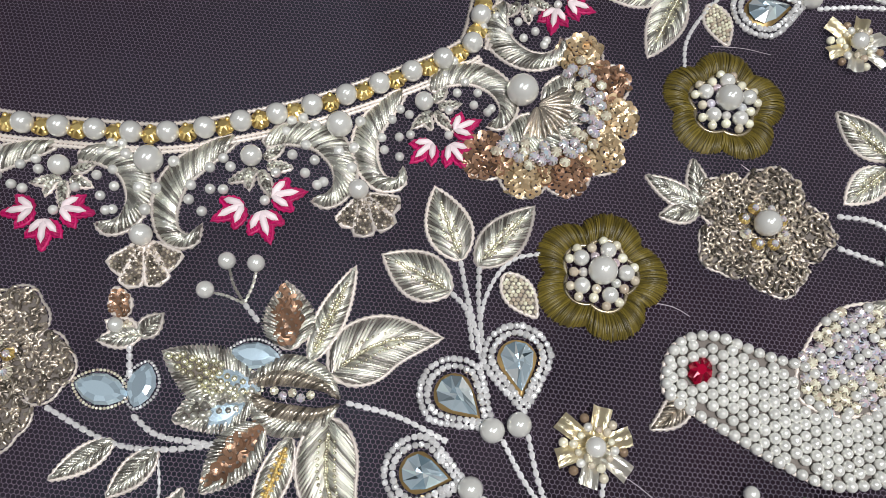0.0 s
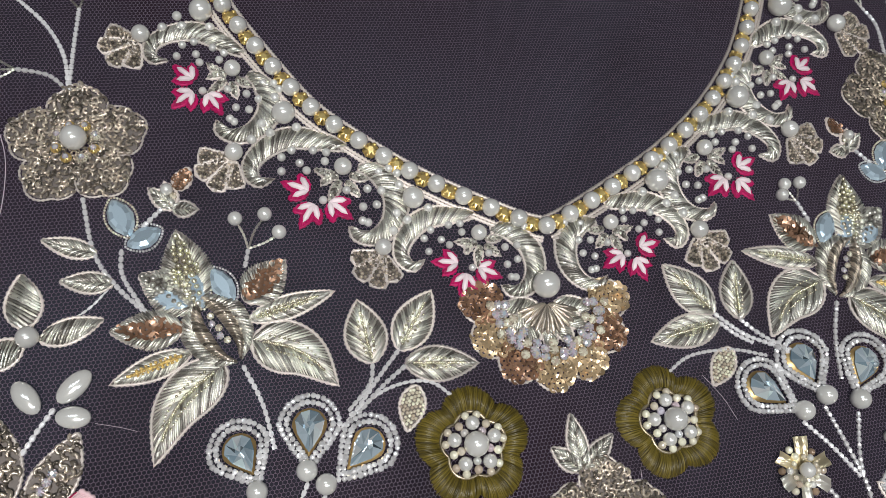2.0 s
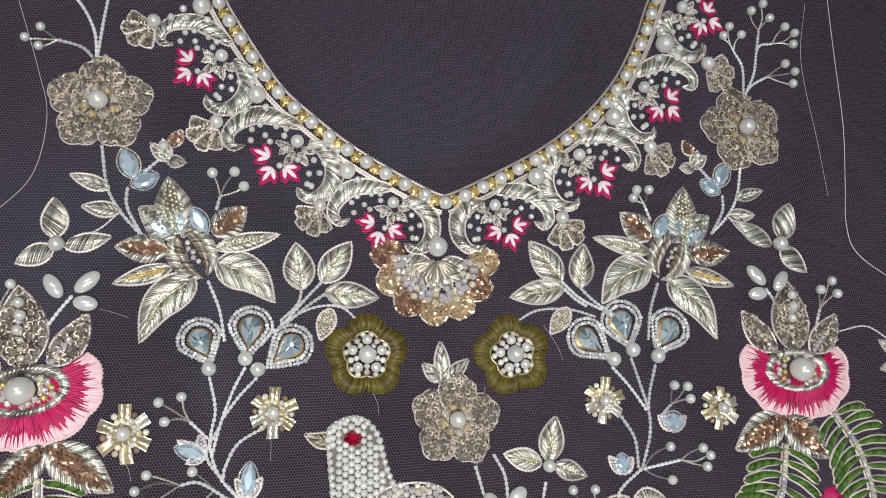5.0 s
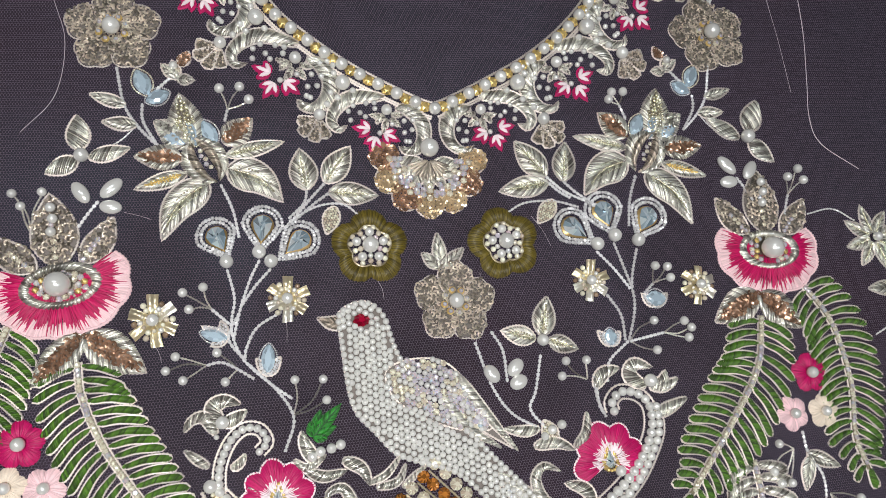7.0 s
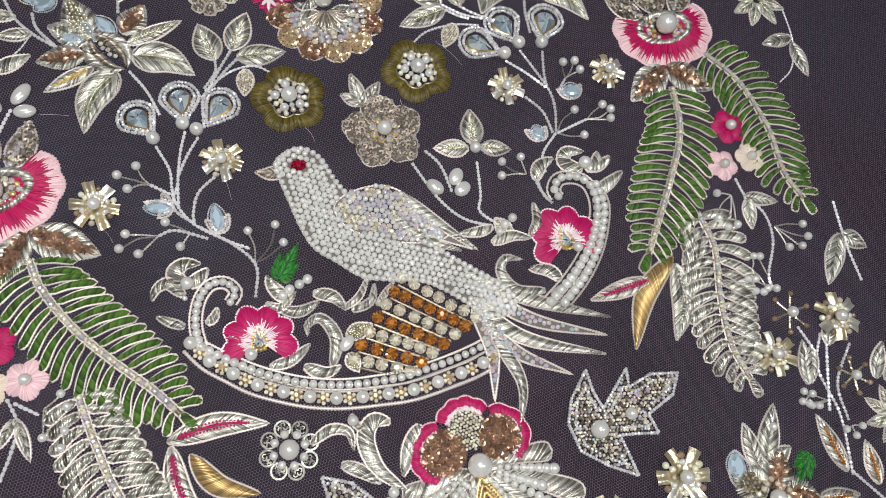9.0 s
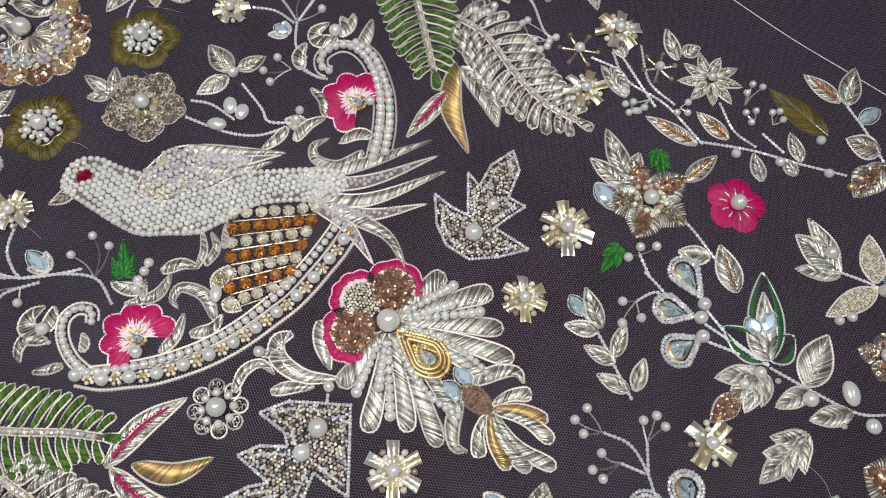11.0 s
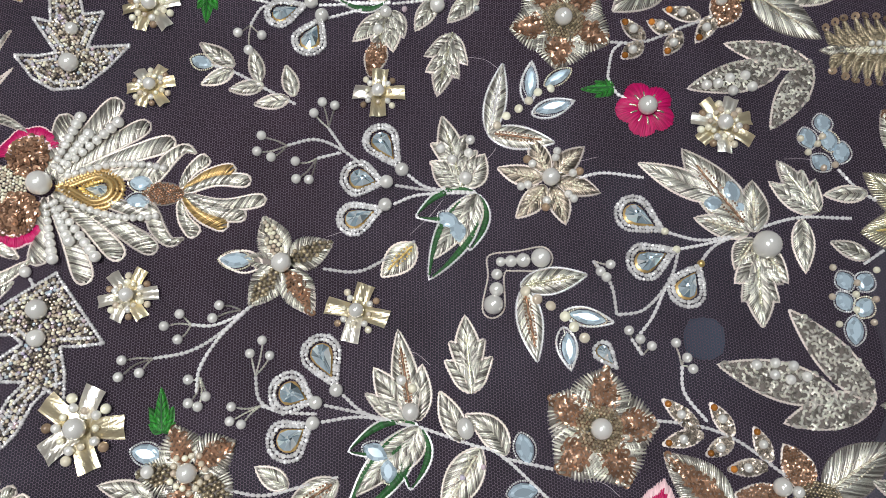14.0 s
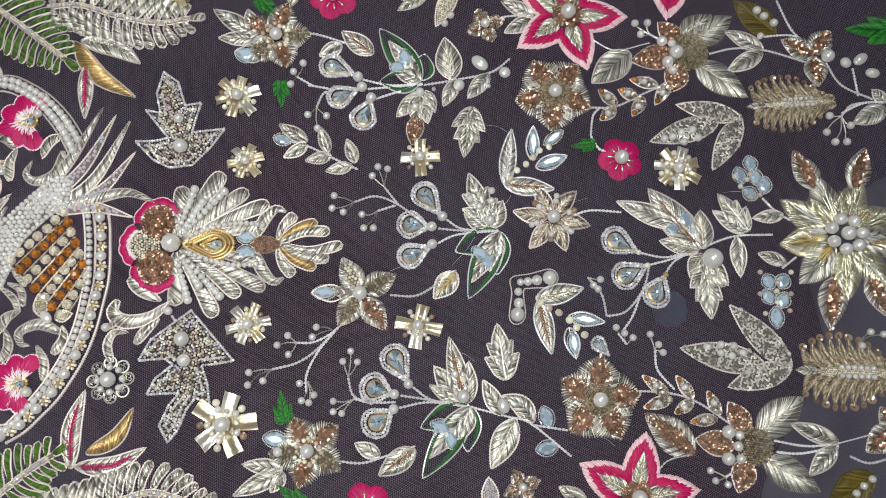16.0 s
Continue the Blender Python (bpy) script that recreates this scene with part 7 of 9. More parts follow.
o = thing("pearl_sprig", (-0.0616, -0.1000), "small sprig of three pearls on silver stalks", "pearl sprig", "pearl sprigs")
stem(o, [(-0.0771, -0.0830), (-0.0674, -0.0933), (-0.0618, -0.1041), (-0.0656, -0.1159)])
sprig(o, (-0.0618, -0.1031), [(-0.0606, -0.0902), (-0.0502, -0.0909), (-0.0494, -0.0987)], 0.00174)

# ferns
fern([(-0.1362, -0.0770), (-0.1349, -0.0889), (-0.1283, -0.1060), (-0.1191, -0.1215), (-0.1089, -0.1360), (-0.1022, -0.1477)], 0.02980, 18, "green", "cord", "green satin-stitched fern frond outlined in silver cord")
fern([(0.1381, -0.0809), (0.1323, -0.1012), (0.1185, -0.1198), (0.1030, -0.1371), (0.0917, -0.1495)], 0.03150, 17, "green", "cord", "green satin-stitched fern frond outlined in silver cord")
fern([(0.1619, -0.0694), (0.1718, -0.0873), (0.1746, -0.1129), (0.1713, -0.1353), (0.1745, -0.1492)], 0.02950, 18, "green", "cord", "green satin-stitched fern frond outlined in silver cord")
fern([(0.1216, -0.1396), (0.1218, -0.1560), (0.1140, -0.1762), (0.1090, -0.1963), (0.1104, -0.2115)], 0.02922, 15, "silver", "cord", "silver coiled-wire fern frond with a jewelled rib", "gold")
fern([(-0.1321, -0.1295), (-0.1314, -0.1428), (-0.1301, -0.1547), (-0.1286, -0.1642), (-0.1225, -0.1879), (-0.1260, -0.2016), (-0.1321, -0.2151)], 0.02549, 19, "silver", "cord", "silver coiled-wire fern frond with a jewelled rib", "gold")
fern([(-0.1592, -0.0624), (-0.1643, -0.0762), (-0.1683, -0.0917), (-0.1740, -0.1064)], 0.02600, 12, "green", "cord", "green satin-stitched fern frond outlined in silver cord")

# leaf pairs over the ferns and magenta-veined leaves
o = thing("copper_leaf_pair", (-0.1349, -0.0697), "pair of silver fringed leaves with copper sequins", "leaf applique", "leaf pairs over the ferns")
leaf(o, (-0.1344, -0.0672), (-0.1516, -0.0845), 0.01022, fill="fringe", core="copper")
leaf(o, (-0.1340, -0.0672), (-0.1132, -0.0827), 0.01251, fill="fringe", core="copper")
o = thing("copper_leaf_pair", (0.1374, -0.0732), "pair of silver fringed leaves with copper sequins", "leaf applique", "leaf pairs over the ferns")
leaf(o, (0.1389, -0.0709), (0.1161, -0.0821), 0.01282, fill="fringe", core="copper")
leaf(o, (0.1394, -0.0710), (0.1563, -0.0875), 0.01311, fill="fringe", core="copper")
o = thing("veined_leaves", (-0.1085, -0.1567), "silver leaves with magenta zigzag veins and one gold leaf", "leaf applique", "magenta-veined leaves")
leaf(o, (-0.1090, -0.1555), (-0.0748, -0.1613), 0.00861, core="magenta", bend=0.08)
leaf(o, (-0.1032, -0.1622), (-0.0847, -0.1829), 0.00735, fill="slant", mat="dull_gold", bend=-0.15)
leaf(o, (-0.1083, -0.1572), (-0.1029, -0.1886), 0.00795, core="magenta", bend=-0.12)
o = thing("veined_leaves", (0.0935, -0.1596), "silver leaves with magenta zigzag veins and one gold leaf", "leaf applique", "magenta-veined leaves")
leaf(o, (0.0881, -0.1598), (0.0591, -0.1594), 0.00719, core="magenta")
leaf(o, (0.1016, -0.1536), (0.0687, -0.1841), 0.00915, fill="slant", mat="dull_gold", bend=-0.1)
leaf(o, (0.1015, -0.1570), (0.0869, -0.1867), 0.01020, core="silver", bend=0.1)

# small satin flowers
button_flower((-0.1546, -0.1037), 0.00830, 0.3, "magenta", label="magenta satin-stitched flower with a pearl centre")
button_flower((-0.1465, -0.1191), 0.00711, 0.9, "pale_pink", label="pale pink satin-stitched flower with a pearl centre")
button_flower((-0.1588, -0.1177), 0.00700, 0.1, "cream_thread", label="cream satin-stitched flower with a pearl centre")
button_flower((0.1556, -0.1070), 0.00840, 0.3, "magenta", label="magenta satin-stitched flower with a pearl centre")
button_flower((0.1438, -0.1231), 0.00734, 0.7, "pale_pink", label="pale pink satin-stitched flower with a pearl centre")
button_flower((0.1586, -0.1235), 0.00719, 0.2, "cream_thread", label="cream satin-stitched flower with a pearl centre")
o = thing("berry_spray", (0.1472, -0.1513), "silver beaded stem with pearl berries and small leaves", "beaded stem", "berry stems")
stem(o, [(0.1468, -0.1305), (0.1475, -0.1398), (0.1523, -0.1498), (0.1501, -0.1621), (0.1405, -0.1750), (0.1390, -0.1820)])
leaf(o, (0.1467, -0.1396), (0.1611, -0.1465), 0.00593)
leaf(o, (0.1480, -0.1407), (0.1431, -0.1543), 0.00638)
sprig(o, (0.1539, -0.1566), [(0.1669, -0.1598), (0.1665, -0.1657), (0.1553, -0.1673), (0.1616, -0.1687)], 0.00186)
sprig(o, (0.1399, -0.1797), [(0.1328, -0.1749), (0.1396, -0.1666), (0.1336, -0.1812), (0.1400, -0.1817)], 0.00179)
sprig(o, (0.1412, -0.1372), [(0.1341, -0.1345), (0.1294, -0.1451), (0.1318, -0.1501), (0.1366, -0.1504)], 0.00187)
o = thing("berry_spray", (-0.1522, -0.1271), "silver beaded stem with pearl berries and small leaves", "beaded stem", "berry stems")
stem(o, [(-0.1538, -0.1231), (-0.1525, -0.1327), (-0.1564, -0.1413), (-0.1618, -0.1493)])
leaf(o, (-0.1524, -0.1309), (-0.1514, -0.1459), 0.00395)
leaf(o, (-0.1533, -0.1307), (-0.1597, -0.1388), 0.00359)
stem(o, [(-0.1521, -0.1253), (-0.1454, -0.1321)])
sprig(o, (-0.1436, -0.1306), [(-0.1371, -0.1275), (-0.1362, -0.1324), (-0.1459, -0.1399), (-0.1388, -0.1401), (-0.1413, -0.1452)], 0.00156)

# jewelled leaves, rosette and the fan flower below the perch
jewel_leaf([(0.0810, -0.1985), (0.0752, -0.2055), (0.0621, -0.2089), (0.0630, -0.2168), (0.0541, -0.2138), (0.0476, -0.2120), (0.0482, -0.2281), (0.0386, -0.2207), (0.0304, -0.2117), (0.0298, -0.2008), (0.0348, -0.1926), (0.0449, -0.1844), (0.0443, -0.1932), (0.0455, -0.2004), (0.0525, -0.1955), (0.0611, -0.1894), (0.0590, -0.1966), (0.0698, -0.1950)], "leaf of crystal beads rimmed with silver cut beads", [((0.0547, -0.2060), 0.00251), ((0.0397, -0.2069), 0.00362)])
jewel_leaf([(-0.0420, -0.2100), (-0.0511, -0.2169), (-0.0672, -0.2289), (-0.0680, -0.2209), (-0.0680, -0.2143), (-0.0771, -0.2168), (-0.0867, -0.2175), (-0.0825, -0.2113), (-0.0875, -0.2070), (-0.0962, -0.2031), (-0.1015, -0.1985), (-0.0936, -0.1947), (-0.0850, -0.1991), (-0.0798, -0.2039), (-0.0792, -0.1892), (-0.0722, -0.1931), (-0.0666, -0.2013), (-0.0634, -0.1973), (-0.0634, -0.1855), (-0.0542, -0.1912), (-0.0480, -0.2005)], "leaf of crystal beads rimmed with silver cut beads", [((-0.0553, -0.2061), 0.00360), ((-0.0653, -0.2069), 0.00315)])
pearl_button((-0.0710, -0.1727), 0.01009)
o = thing("scroll_leaves", (-0.0404, -0.1884), "silver acanthus scroll leaves with pearls", "scroll applique", "perch scrollwork")
frond(o, [(-0.0339, -0.1760), (-0.0397, -0.1735), (-0.0445, -0.1790), (-0.0436, -0.1901), (-0.0365, -0.2008)], 0.00633, "horn", "slant", "silver", "cord", name="leaf")
frond(o, [(-0.0240, -0.1808), (-0.0310, -0.1881), (-0.0360, -0.1959)], 0.00602, "horn", "slant", "silver", "cord", name="leaf")
frond(o, [(-0.0555, -0.1839), (-0.0496, -0.1887), (-0.0445, -0.1952)], 0.00457, "horn", "slant", "silver", "cord", name="leaf")
frond(o, [(-0.0634, -0.1734), (-0.0553, -0.1711), (-0.0493, -0.1742), (-0.0496, -0.1806)], 0.00377, "horn", "slant", "silver", "cord", name="leaf")
frond(o, [(-0.0466, -0.1685), (-0.0455, -0.1737), (-0.0410, -0.1759)], 0.00253, "horn", "slant", "silver", "cord", name="leaf")
pearl(o, (-0.0467, -0.1709), 0.00211)
pearl(o, (-0.0414, -0.1996), 0.00210)
stem(o, [(-0.0365, -0.2008), (-0.0301, -0.2012)])
stem(o, [(-0.0433, -0.2006), (-0.0469, -0.2029)])
fan_flower((-0.0093, -0.2022), 0.02736, -1.65)
ribbon_flower((0.0647, -0.2353), 0.01325, -0.33, 6)
ribbon_flower((0.0299, -0.2381), 0.01086, -0.34, 6)
ribbon_flower((-0.0959, -0.2240), 0.01674, -0.36, 5)
ribbon_flower((-0.0510, -0.2365), 0.01168, -0.36, 6)
ribbon_flower((0.0254, -0.3238), 0.01161, -0.06, 4)
ribbon_flower((-0.0584, -0.3160), 0.01209, -0.30, 4)
ribbon_flower((0.0094, -0.4528), 0.01360, -0.46, 7)
ribbon_flower((0.1611, -0.2020), 0.01198, 0.3, 6)
ribbon_flower((0.1249, -0.2065), 0.01076, 0.3, 6)
small_star((0.1413, -0.1932), 0.00947)
small_star((0.1558, -0.2266), 0.00834, 0.3)
star_flower((0.1652, -0.2479), 0.01391, 0.2, 9, "pale_gold", "silver", 0.14, None, "silver wire daisy with gold beads and a pearl", 0.34, "chevron")
star_flower((0.2034, -0.0496), 0.01564, 0.2, 8, "pale_gold", "silver", 0.14, None, "silver wire daisy with gold beads and a pearl", 0.36, "chevron")
o = thing("edge_spray", (0.2101, -0.0687), "thin silver stem with small leaves", "leaf branch")
stem(o, [(0.1715, -0.0367), (0.1850, -0.0349), (0.1955, -0.0409)], r=0.00040)
stem(o, [(0.2150, -0.0573), (0.2114, -0.0748), (0.2032, -0.0882), (0.1928, -0.0937)], r=0.00040)
leaf(o, (0.2114, -0.0733), (0.1946, -0.0728), 0.00673)
leaf(o, (0.2101, -0.0761), (0.2093, -0.0944), 0.00732)
o = thing("edge_leaves", (0.1804, -0.1789), "outlined silver leaves on a beaded stem", "leaf branch")
leaf(o, (0.1832, -0.1693), (0.1657, -0.1881), 0.00908)
leaf(o, (0.1846, -0.1696), (0.1926, -0.1791), 0.00820)
stem(o, [(0.1882, -0.1547), (0.1838, -0.1746), (0.1821, -0.1919)])
o = thing("edge_spray", (0.1430, -0.2233), "thin silver stem with pearl twigs", "leaf branch")
stem(o, [(0.1529, -0.2070), (0.1461, -0.2194), (0.1376, -0.2356)])
stem(o, [(0.1616, -0.2139), (0.1472, -0.2267), (0.1439, -0.2418)])
leaf(o, (0.1433, -0.2094), (0.1362, -0.2227), 0.00640)
sprig(o, (0.1394, -0.2315), [(0.1331, -0.2265), (0.1298, -0.2297), (0.1337, -0.2318)], 0.00170)
stem(o, [(0.1417, -0.1995), (0.1438, -0.2095)])

# flowers of the lower field
o = thing("sequin_flower", (-0.0407, -0.2897), "silver wire fringe flower with copper and bronze sequins and pearl", "flower applique")
leaf(o, (-0.0390, -0.2892), (-0.0224, -0.2822), 0.0105, fill="fringe", core="champagne", name="petal", shape="leaf")
leaf(o, (-0.0395, -0.2912), (-0.0328, -0.3071), 0.0109, fill="fringe", core="bronze", name="petal", shape="leaf")
leaf(o, (-0.0428, -0.2909), (-0.0588, -0.3006), 0.0105, fill="fringe", core="copper", name="petal", shape="leaf")
leaf(o, (-0.0419, -0.2885), (-0.0551, -0.2783), 0.0105, fill="fringe", core="bronze", name="petal", shape="leaf")
leaf(o, (-0.0403, -0.2881), (-0.0377, -0.2756), 0.0058, fill="fringe", core="", name="petal", shape="leaf")
pearl(o, (-0.0407, -0.2897), 0.0036, z=0.0014)
star_flower((-0.1109, -0.2612), 0.01766, 0.3, 5, "copper", "silver", 0.19, "champagne", "silver wire fringe flower with copper sequins and pearl", 0.74)
star_flower((0.0969, -0.2559), 0.01947, 0.9, 5, "copper", "silver", 0.17, "champagne", "silver wire fringe flower with copper sequins and pearl", 0.70)
star_flower((-0.0108, -0.3866), 0.01884, 0.25, 6, "champagne", "antique", 0.18, "pearl", "champagne bead flower with ring of pearls", 0.42, "chevron")
star_flower((0.0552, -0.3957), 0.02122, 0.45, 5, "copper", "silver", 0.17, "bronze", "copper sequin flower with beaded eye and pearl", 0.92)
star_flower((-0.1004, -0.3975), 0.02058, 1.0, 5, "copper", "silver", 0.18, "bronze", "copper sequin flower with beaded eye and pearl", 0.92)
o = thing("opal_bud", (-0.0384, -0.2730), "moonstone drop in a silver loop", "bud applique", "moonstone buds")
drop(o, (-0.0382, -0.2676), (-0.0388, -0.2781), 0.00595)
leaf(o, (-0.0400, -0.2823), (-0.0379, -0.2668), 0.00812, fill="", shape="leaf")
o = thing("opal_bud", (-0.1046, -0.2475), "moonstone drop in a silver loop", "bud applique", "moonstone buds")
drop(o, (-0.1034, -0.2419), (-0.1055, -0.2513), 0.00658)
pearl(o, (-0.1102, -0.2477), 0.00227)
o = thing("opal_bud", (0.0885, -0.2389), "moonstone drop in a silver loop", "bud applique", "moonstone buds")
drop(o, (0.0897, -0.2350), (0.0865, -0.2446), 0.00783)
leaf(o, (0.0877, -0.2498), (0.0898, -0.2341), 0.01024, fill="")
o = thing("leaf_spray", (0.1029, -0.2388), "outlined silver leaves beside the flower", "leaf applique", "leaf sprays")
leaf(o, (0.0992, -0.2450), (0.1148, -0.2241), 0.00916)
leaf(o, (0.0967, -0.2450), (0.0986, -0.2261), 0.00788)
leaf(o, (0.1009, -0.2445), (0.1137, -0.2415), 0.00735)
pearl(o, (0.1098, -0.2318), 0.00184)
o = thing("leaf_spray", (-0.1215, -0.2367), "outlined silver leaves beside the flower", "leaf applique", "leaf sprays")
leaf(o, (-0.1178, -0.2495), (-0.1141, -0.2314), 0.00700)
leaf(o, (-0.1190, -0.2494), (-0.1274, -0.2269), 0.00793)
leaf(o, (-0.1198, -0.2499), (-0.1275, -0.2435), 0.00596)
maple_leaf((0.0653, -0.2566), 0.0082, -3.14, "leaf_green", "bright green satin-stitched leaf sewn on net")
maple_leaf((-0.0907, -0.2506), 0.0086, 0.09, "leaf_green", "bright green satin-stitched leaf sewn on net")
maple_leaf((0.0262, -0.4075), 0.0070, 1.60, "leaf_green", "bright green satin-stitched leaf sewn on net")
maple_leaf((0.1143, -0.2514), 0.0085, -2.46, "leaf_green", "bright green satin-stitched leaf sewn on net")
maple_leaf((-0.1303, -0.2527), 0.00890, 0.80, "leaf_green", "bright green satin-stitched leaf sewn on net")
o = thing("crystal_spray", (0.0670, -0.2976), "three blue teardrop crystals ringed with silver beads on beaded stems", "crystal spray", "crystal sprays")
teardrop(o, (0.0784, -0.2833), (0.0729, -0.2945), 0.01325)
teardrop(o, (0.0611, -0.2857), (0.0647, -0.2957), 0.01247)
teardrop(o, (0.0491, -0.2972), (0.0587, -0.3016), 0.01355)
pearl(o, (0.0709, -0.2961), 0.00276)
pearl(o, (0.0652, -0.2977), 0.00275)
pearl(o, (0.0590, -0.3019), 0.00274)
stem(o, [(0.0702, -0.2978), (0.0660, -0.3119), (0.0654, -0.3286)])
stem(o, [(0.0647, -0.3003), (0.0649, -0.3147), (0.0654, -0.3286)])
stem(o, [(0.0588, -0.3036), (0.0625, -0.3174), (0.0654, -0.3286)])
stem(o, [(0.0996, -0.2633), (0.0971, -0.2762), (0.0913, -0.2904), (0.0875, -0.2989)])
stem(o, [(0.0690, -0.2704), (0.0668, -0.2789), (0.0650, -0.2831)])
o = thing("crystal_spray", (-0.0104, -0.3311), "three blue teardrop crystals ringed with silver beads on beaded stems", "crystal spray", "crystal sprays")
teardrop(o, (0.0061, -0.3247), (-0.0046, -0.3313), 0.01342)
teardrop(o, (-0.0086, -0.3168), (-0.0108, -0.3255), 0.01406)
teardrop(o, (-0.0241, -0.3150), (-0.0202, -0.3252), 0.01275)
pearl(o, (-0.0059, -0.3323), 0.00260)
pearl(o, (-0.0106, -0.3266), 0.00259)
pearl(o, (-0.0194, -0.3261), 0.00257)
stem(o, [(-0.0072, -0.3342), (-0.0127, -0.3420), (-0.0149, -0.3586)])
stem(o, [(-0.0114, -0.3296), (-0.0135, -0.3419), (-0.0149, -0.3586)])
stem(o, [(-0.0188, -0.3289), (-0.0153, -0.3390), (-0.0149, -0.3586)])
o = thing("crystal_spray", (-0.0900, -0.3054), "three blue teardrop crystals ringed with silver beads on beaded stems", "crystal spray", "crystal sprays")
teardrop(o, (-0.0728, -0.3038), (-0.0841, -0.3090), 0.01374)
teardrop(o, (-0.0858, -0.2936), (-0.0889, -0.3015), 0.01459)
teardrop(o, (-0.1012, -0.2933), (-0.0963, -0.3007), 0.01437)
pearl(o, (-0.0852, -0.3092), 0.00241)
pearl(o, (-0.0892, -0.3023), 0.00239)
pearl(o, (-0.0959, -0.3015), 0.00238)
stem(o, [(-0.0866, -0.3110), (-0.0934, -0.3196), (-0.0980, -0.3364)])
stem(o, [(-0.0900, -0.3049), (-0.0932, -0.3183), (-0.0980, -0.3364)])
stem(o, [(-0.0956, -0.3039), (-0.0943, -0.3182), (-0.0980, -0.3364)])
o = thing("green_edged_leaf", (0.0781, -0.3186), "dark green satin leaf edged in silver with moonstones", "leaf applique", "green-edged leaves")
leaf(o, (0.0674, -0.3279), (0.0980, -0.3090), 0.01450, mat="deep_green", fill="edge", edge="bright", name="lobe", thick=0.00028)
leaf(o, (0.0674, -0.3279), (0.0682, -0.3069), 0.01324, mat="deep_green", fill="edge", edge="bright", name="lobe", thick=0.00028)
leaf(o, (0.0674, -0.3279), (0.0820, -0.3312), 0.01214, mat="deep_green", fill="edge", edge="bright", name="lobe", thick=0.00028)
leaf(o, (0.0674, -0.3279), (0.0907, -0.3132), 0.00836, mat="silver", name="inner_leaf", thick=0.0004)
leaf(o, (0.0674, -0.3279), (0.0759, -0.3141), 0.00906, mat="silver", name="inner_leaf", thick=0.0004)
drop(o, (0.0851, -0.3198), (0.0760, -0.3214), 0.00733)
drop(o, (0.0769, -0.3133), (0.0742, -0.3201), 0.00727)
o = thing("green_edged_leaf", (-0.0261, -0.3490), "dark green satin leaf edged in silver with moonstones", "leaf applique", "green-edged leaves")
leaf(o, (-0.0155, -0.3596), (-0.0472, -0.3414), 0.01400, mat="deep_green", fill="edge", edge="bright", name="lobe", thick=0.00028)
leaf(o, (-0.0155, -0.3596), (-0.0237, -0.3371), 0.01347, mat="deep_green", fill="edge", edge="bright", name="lobe", thick=0.00028)
leaf(o, (-0.0155, -0.3596), (-0.0368, -0.3562), 0.01174, mat="deep_green", fill="edge", edge="bright", name="lobe", thick=0.00028)
leaf(o, (-0.0155, -0.3596), (-0.0396, -0.3432), 0.00976, mat="silver", name="inner_leaf", thick=0.0004)
leaf(o, (-0.0155, -0.3596), (-0.0354, -0.3530), 0.00906, mat="silver", name="inner_leaf", thick=0.0004)
drop(o, (-0.0230, -0.3460), (-0.0280, -0.3521), 0.00671)
drop(o, (-0.0257, -0.3513), (-0.0335, -0.3532), 0.00670)
o = thing("green_edged_leaf", (-0.1097, -0.3247), "dark green satin leaf edged in silver with moonstones", "leaf applique", "green-edged leaves")
leaf(o, (-0.0980, -0.3369), (-0.1278, -0.3122), 0.01350, mat="deep_green", fill="edge", edge="bright", name="lobe", thick=0.00028)
leaf(o, (-0.0980, -0.3369), (-0.1054, -0.3133), 0.01241, mat="deep_green", fill="edge", edge="bright", name="lobe", thick=0.00028)
leaf(o, (-0.0980, -0.3369), (-0.1181, -0.3338), 0.01134, mat="deep_green", fill="edge", edge="bright", name="lobe", thick=0.00028)
leaf(o, (-0.0980, -0.3369), (-0.1194, -0.3155), 0.00976, mat="silver", name="inner_leaf", thick=0.0004)
leaf(o, (-0.0980, -0.3369), (-0.1128, -0.3310), 0.00906, mat="silver", name="inner_leaf", thick=0.0004)
drop(o, (-0.1041, -0.3187), (-0.1078, -0.3262), 0.00618)
drop(o, (-0.1086, -0.3264), (-0.1155, -0.3268), 0.00617)
o = thing("leaf_cluster", (-0.0004, -0.3516), "silver wire leaf cluster with small pearls", "leaf applique", "leaf clusters")
lobed(o, (-0.0132, -0.3545), (0.0158, -0.3476), 0.0145)
leaf(o, (-0.0128, -0.3537), (-0.0044, -0.3434), 0.00850)
leaf(o, (-0.0129, -0.3554), (0.0001, -0.3630), 0.01025)
pearl(o, (0.0023, -0.3468), 0.00186)
pearl(o, (-0.0021, -0.3509), 0.00185)
pearl(o, (0.0055, -0.3579), 0.00187)
pearl(o, (0.0003, -0.3571), 0.00186)
pearl(o, (-0.0097, -0.3555), 0.00255)
o = thing("leaf_cluster", (-0.0846, -0.3324), "silver wire leaf cluster with small pearls", "leaf applique", "leaf clusters")
leaf(o, (-0.0952, -0.3345), (-0.0650, -0.3302), 0.00899, core="copper")
leaf(o, (-0.0956, -0.3334), (-0.0779, -0.3218), 0.00945)
leaf(o, (-0.0959, -0.3366), (-0.0772, -0.3384), 0.00789)
leaf(o, (-0.0963, -0.3326), (-0.0865, -0.3189), 0.00575)
pearl(o, (-0.0824, -0.3312), 0.00185)
pearl(o, (-0.0931, -0.3342), 0.00314)
pearl(o, (-0.0853, -0.3349), 0.00158, "champagne")
o = thing("leaf_cluster", (0.0526, -0.3252), "silver wire leaf cluster with small pearls", "leaf applique", "leaf clusters")
leaf(o, (0.0480, -0.3245), (0.0330, -0.3205), 0.00850, fill="sequin", mat="copper")
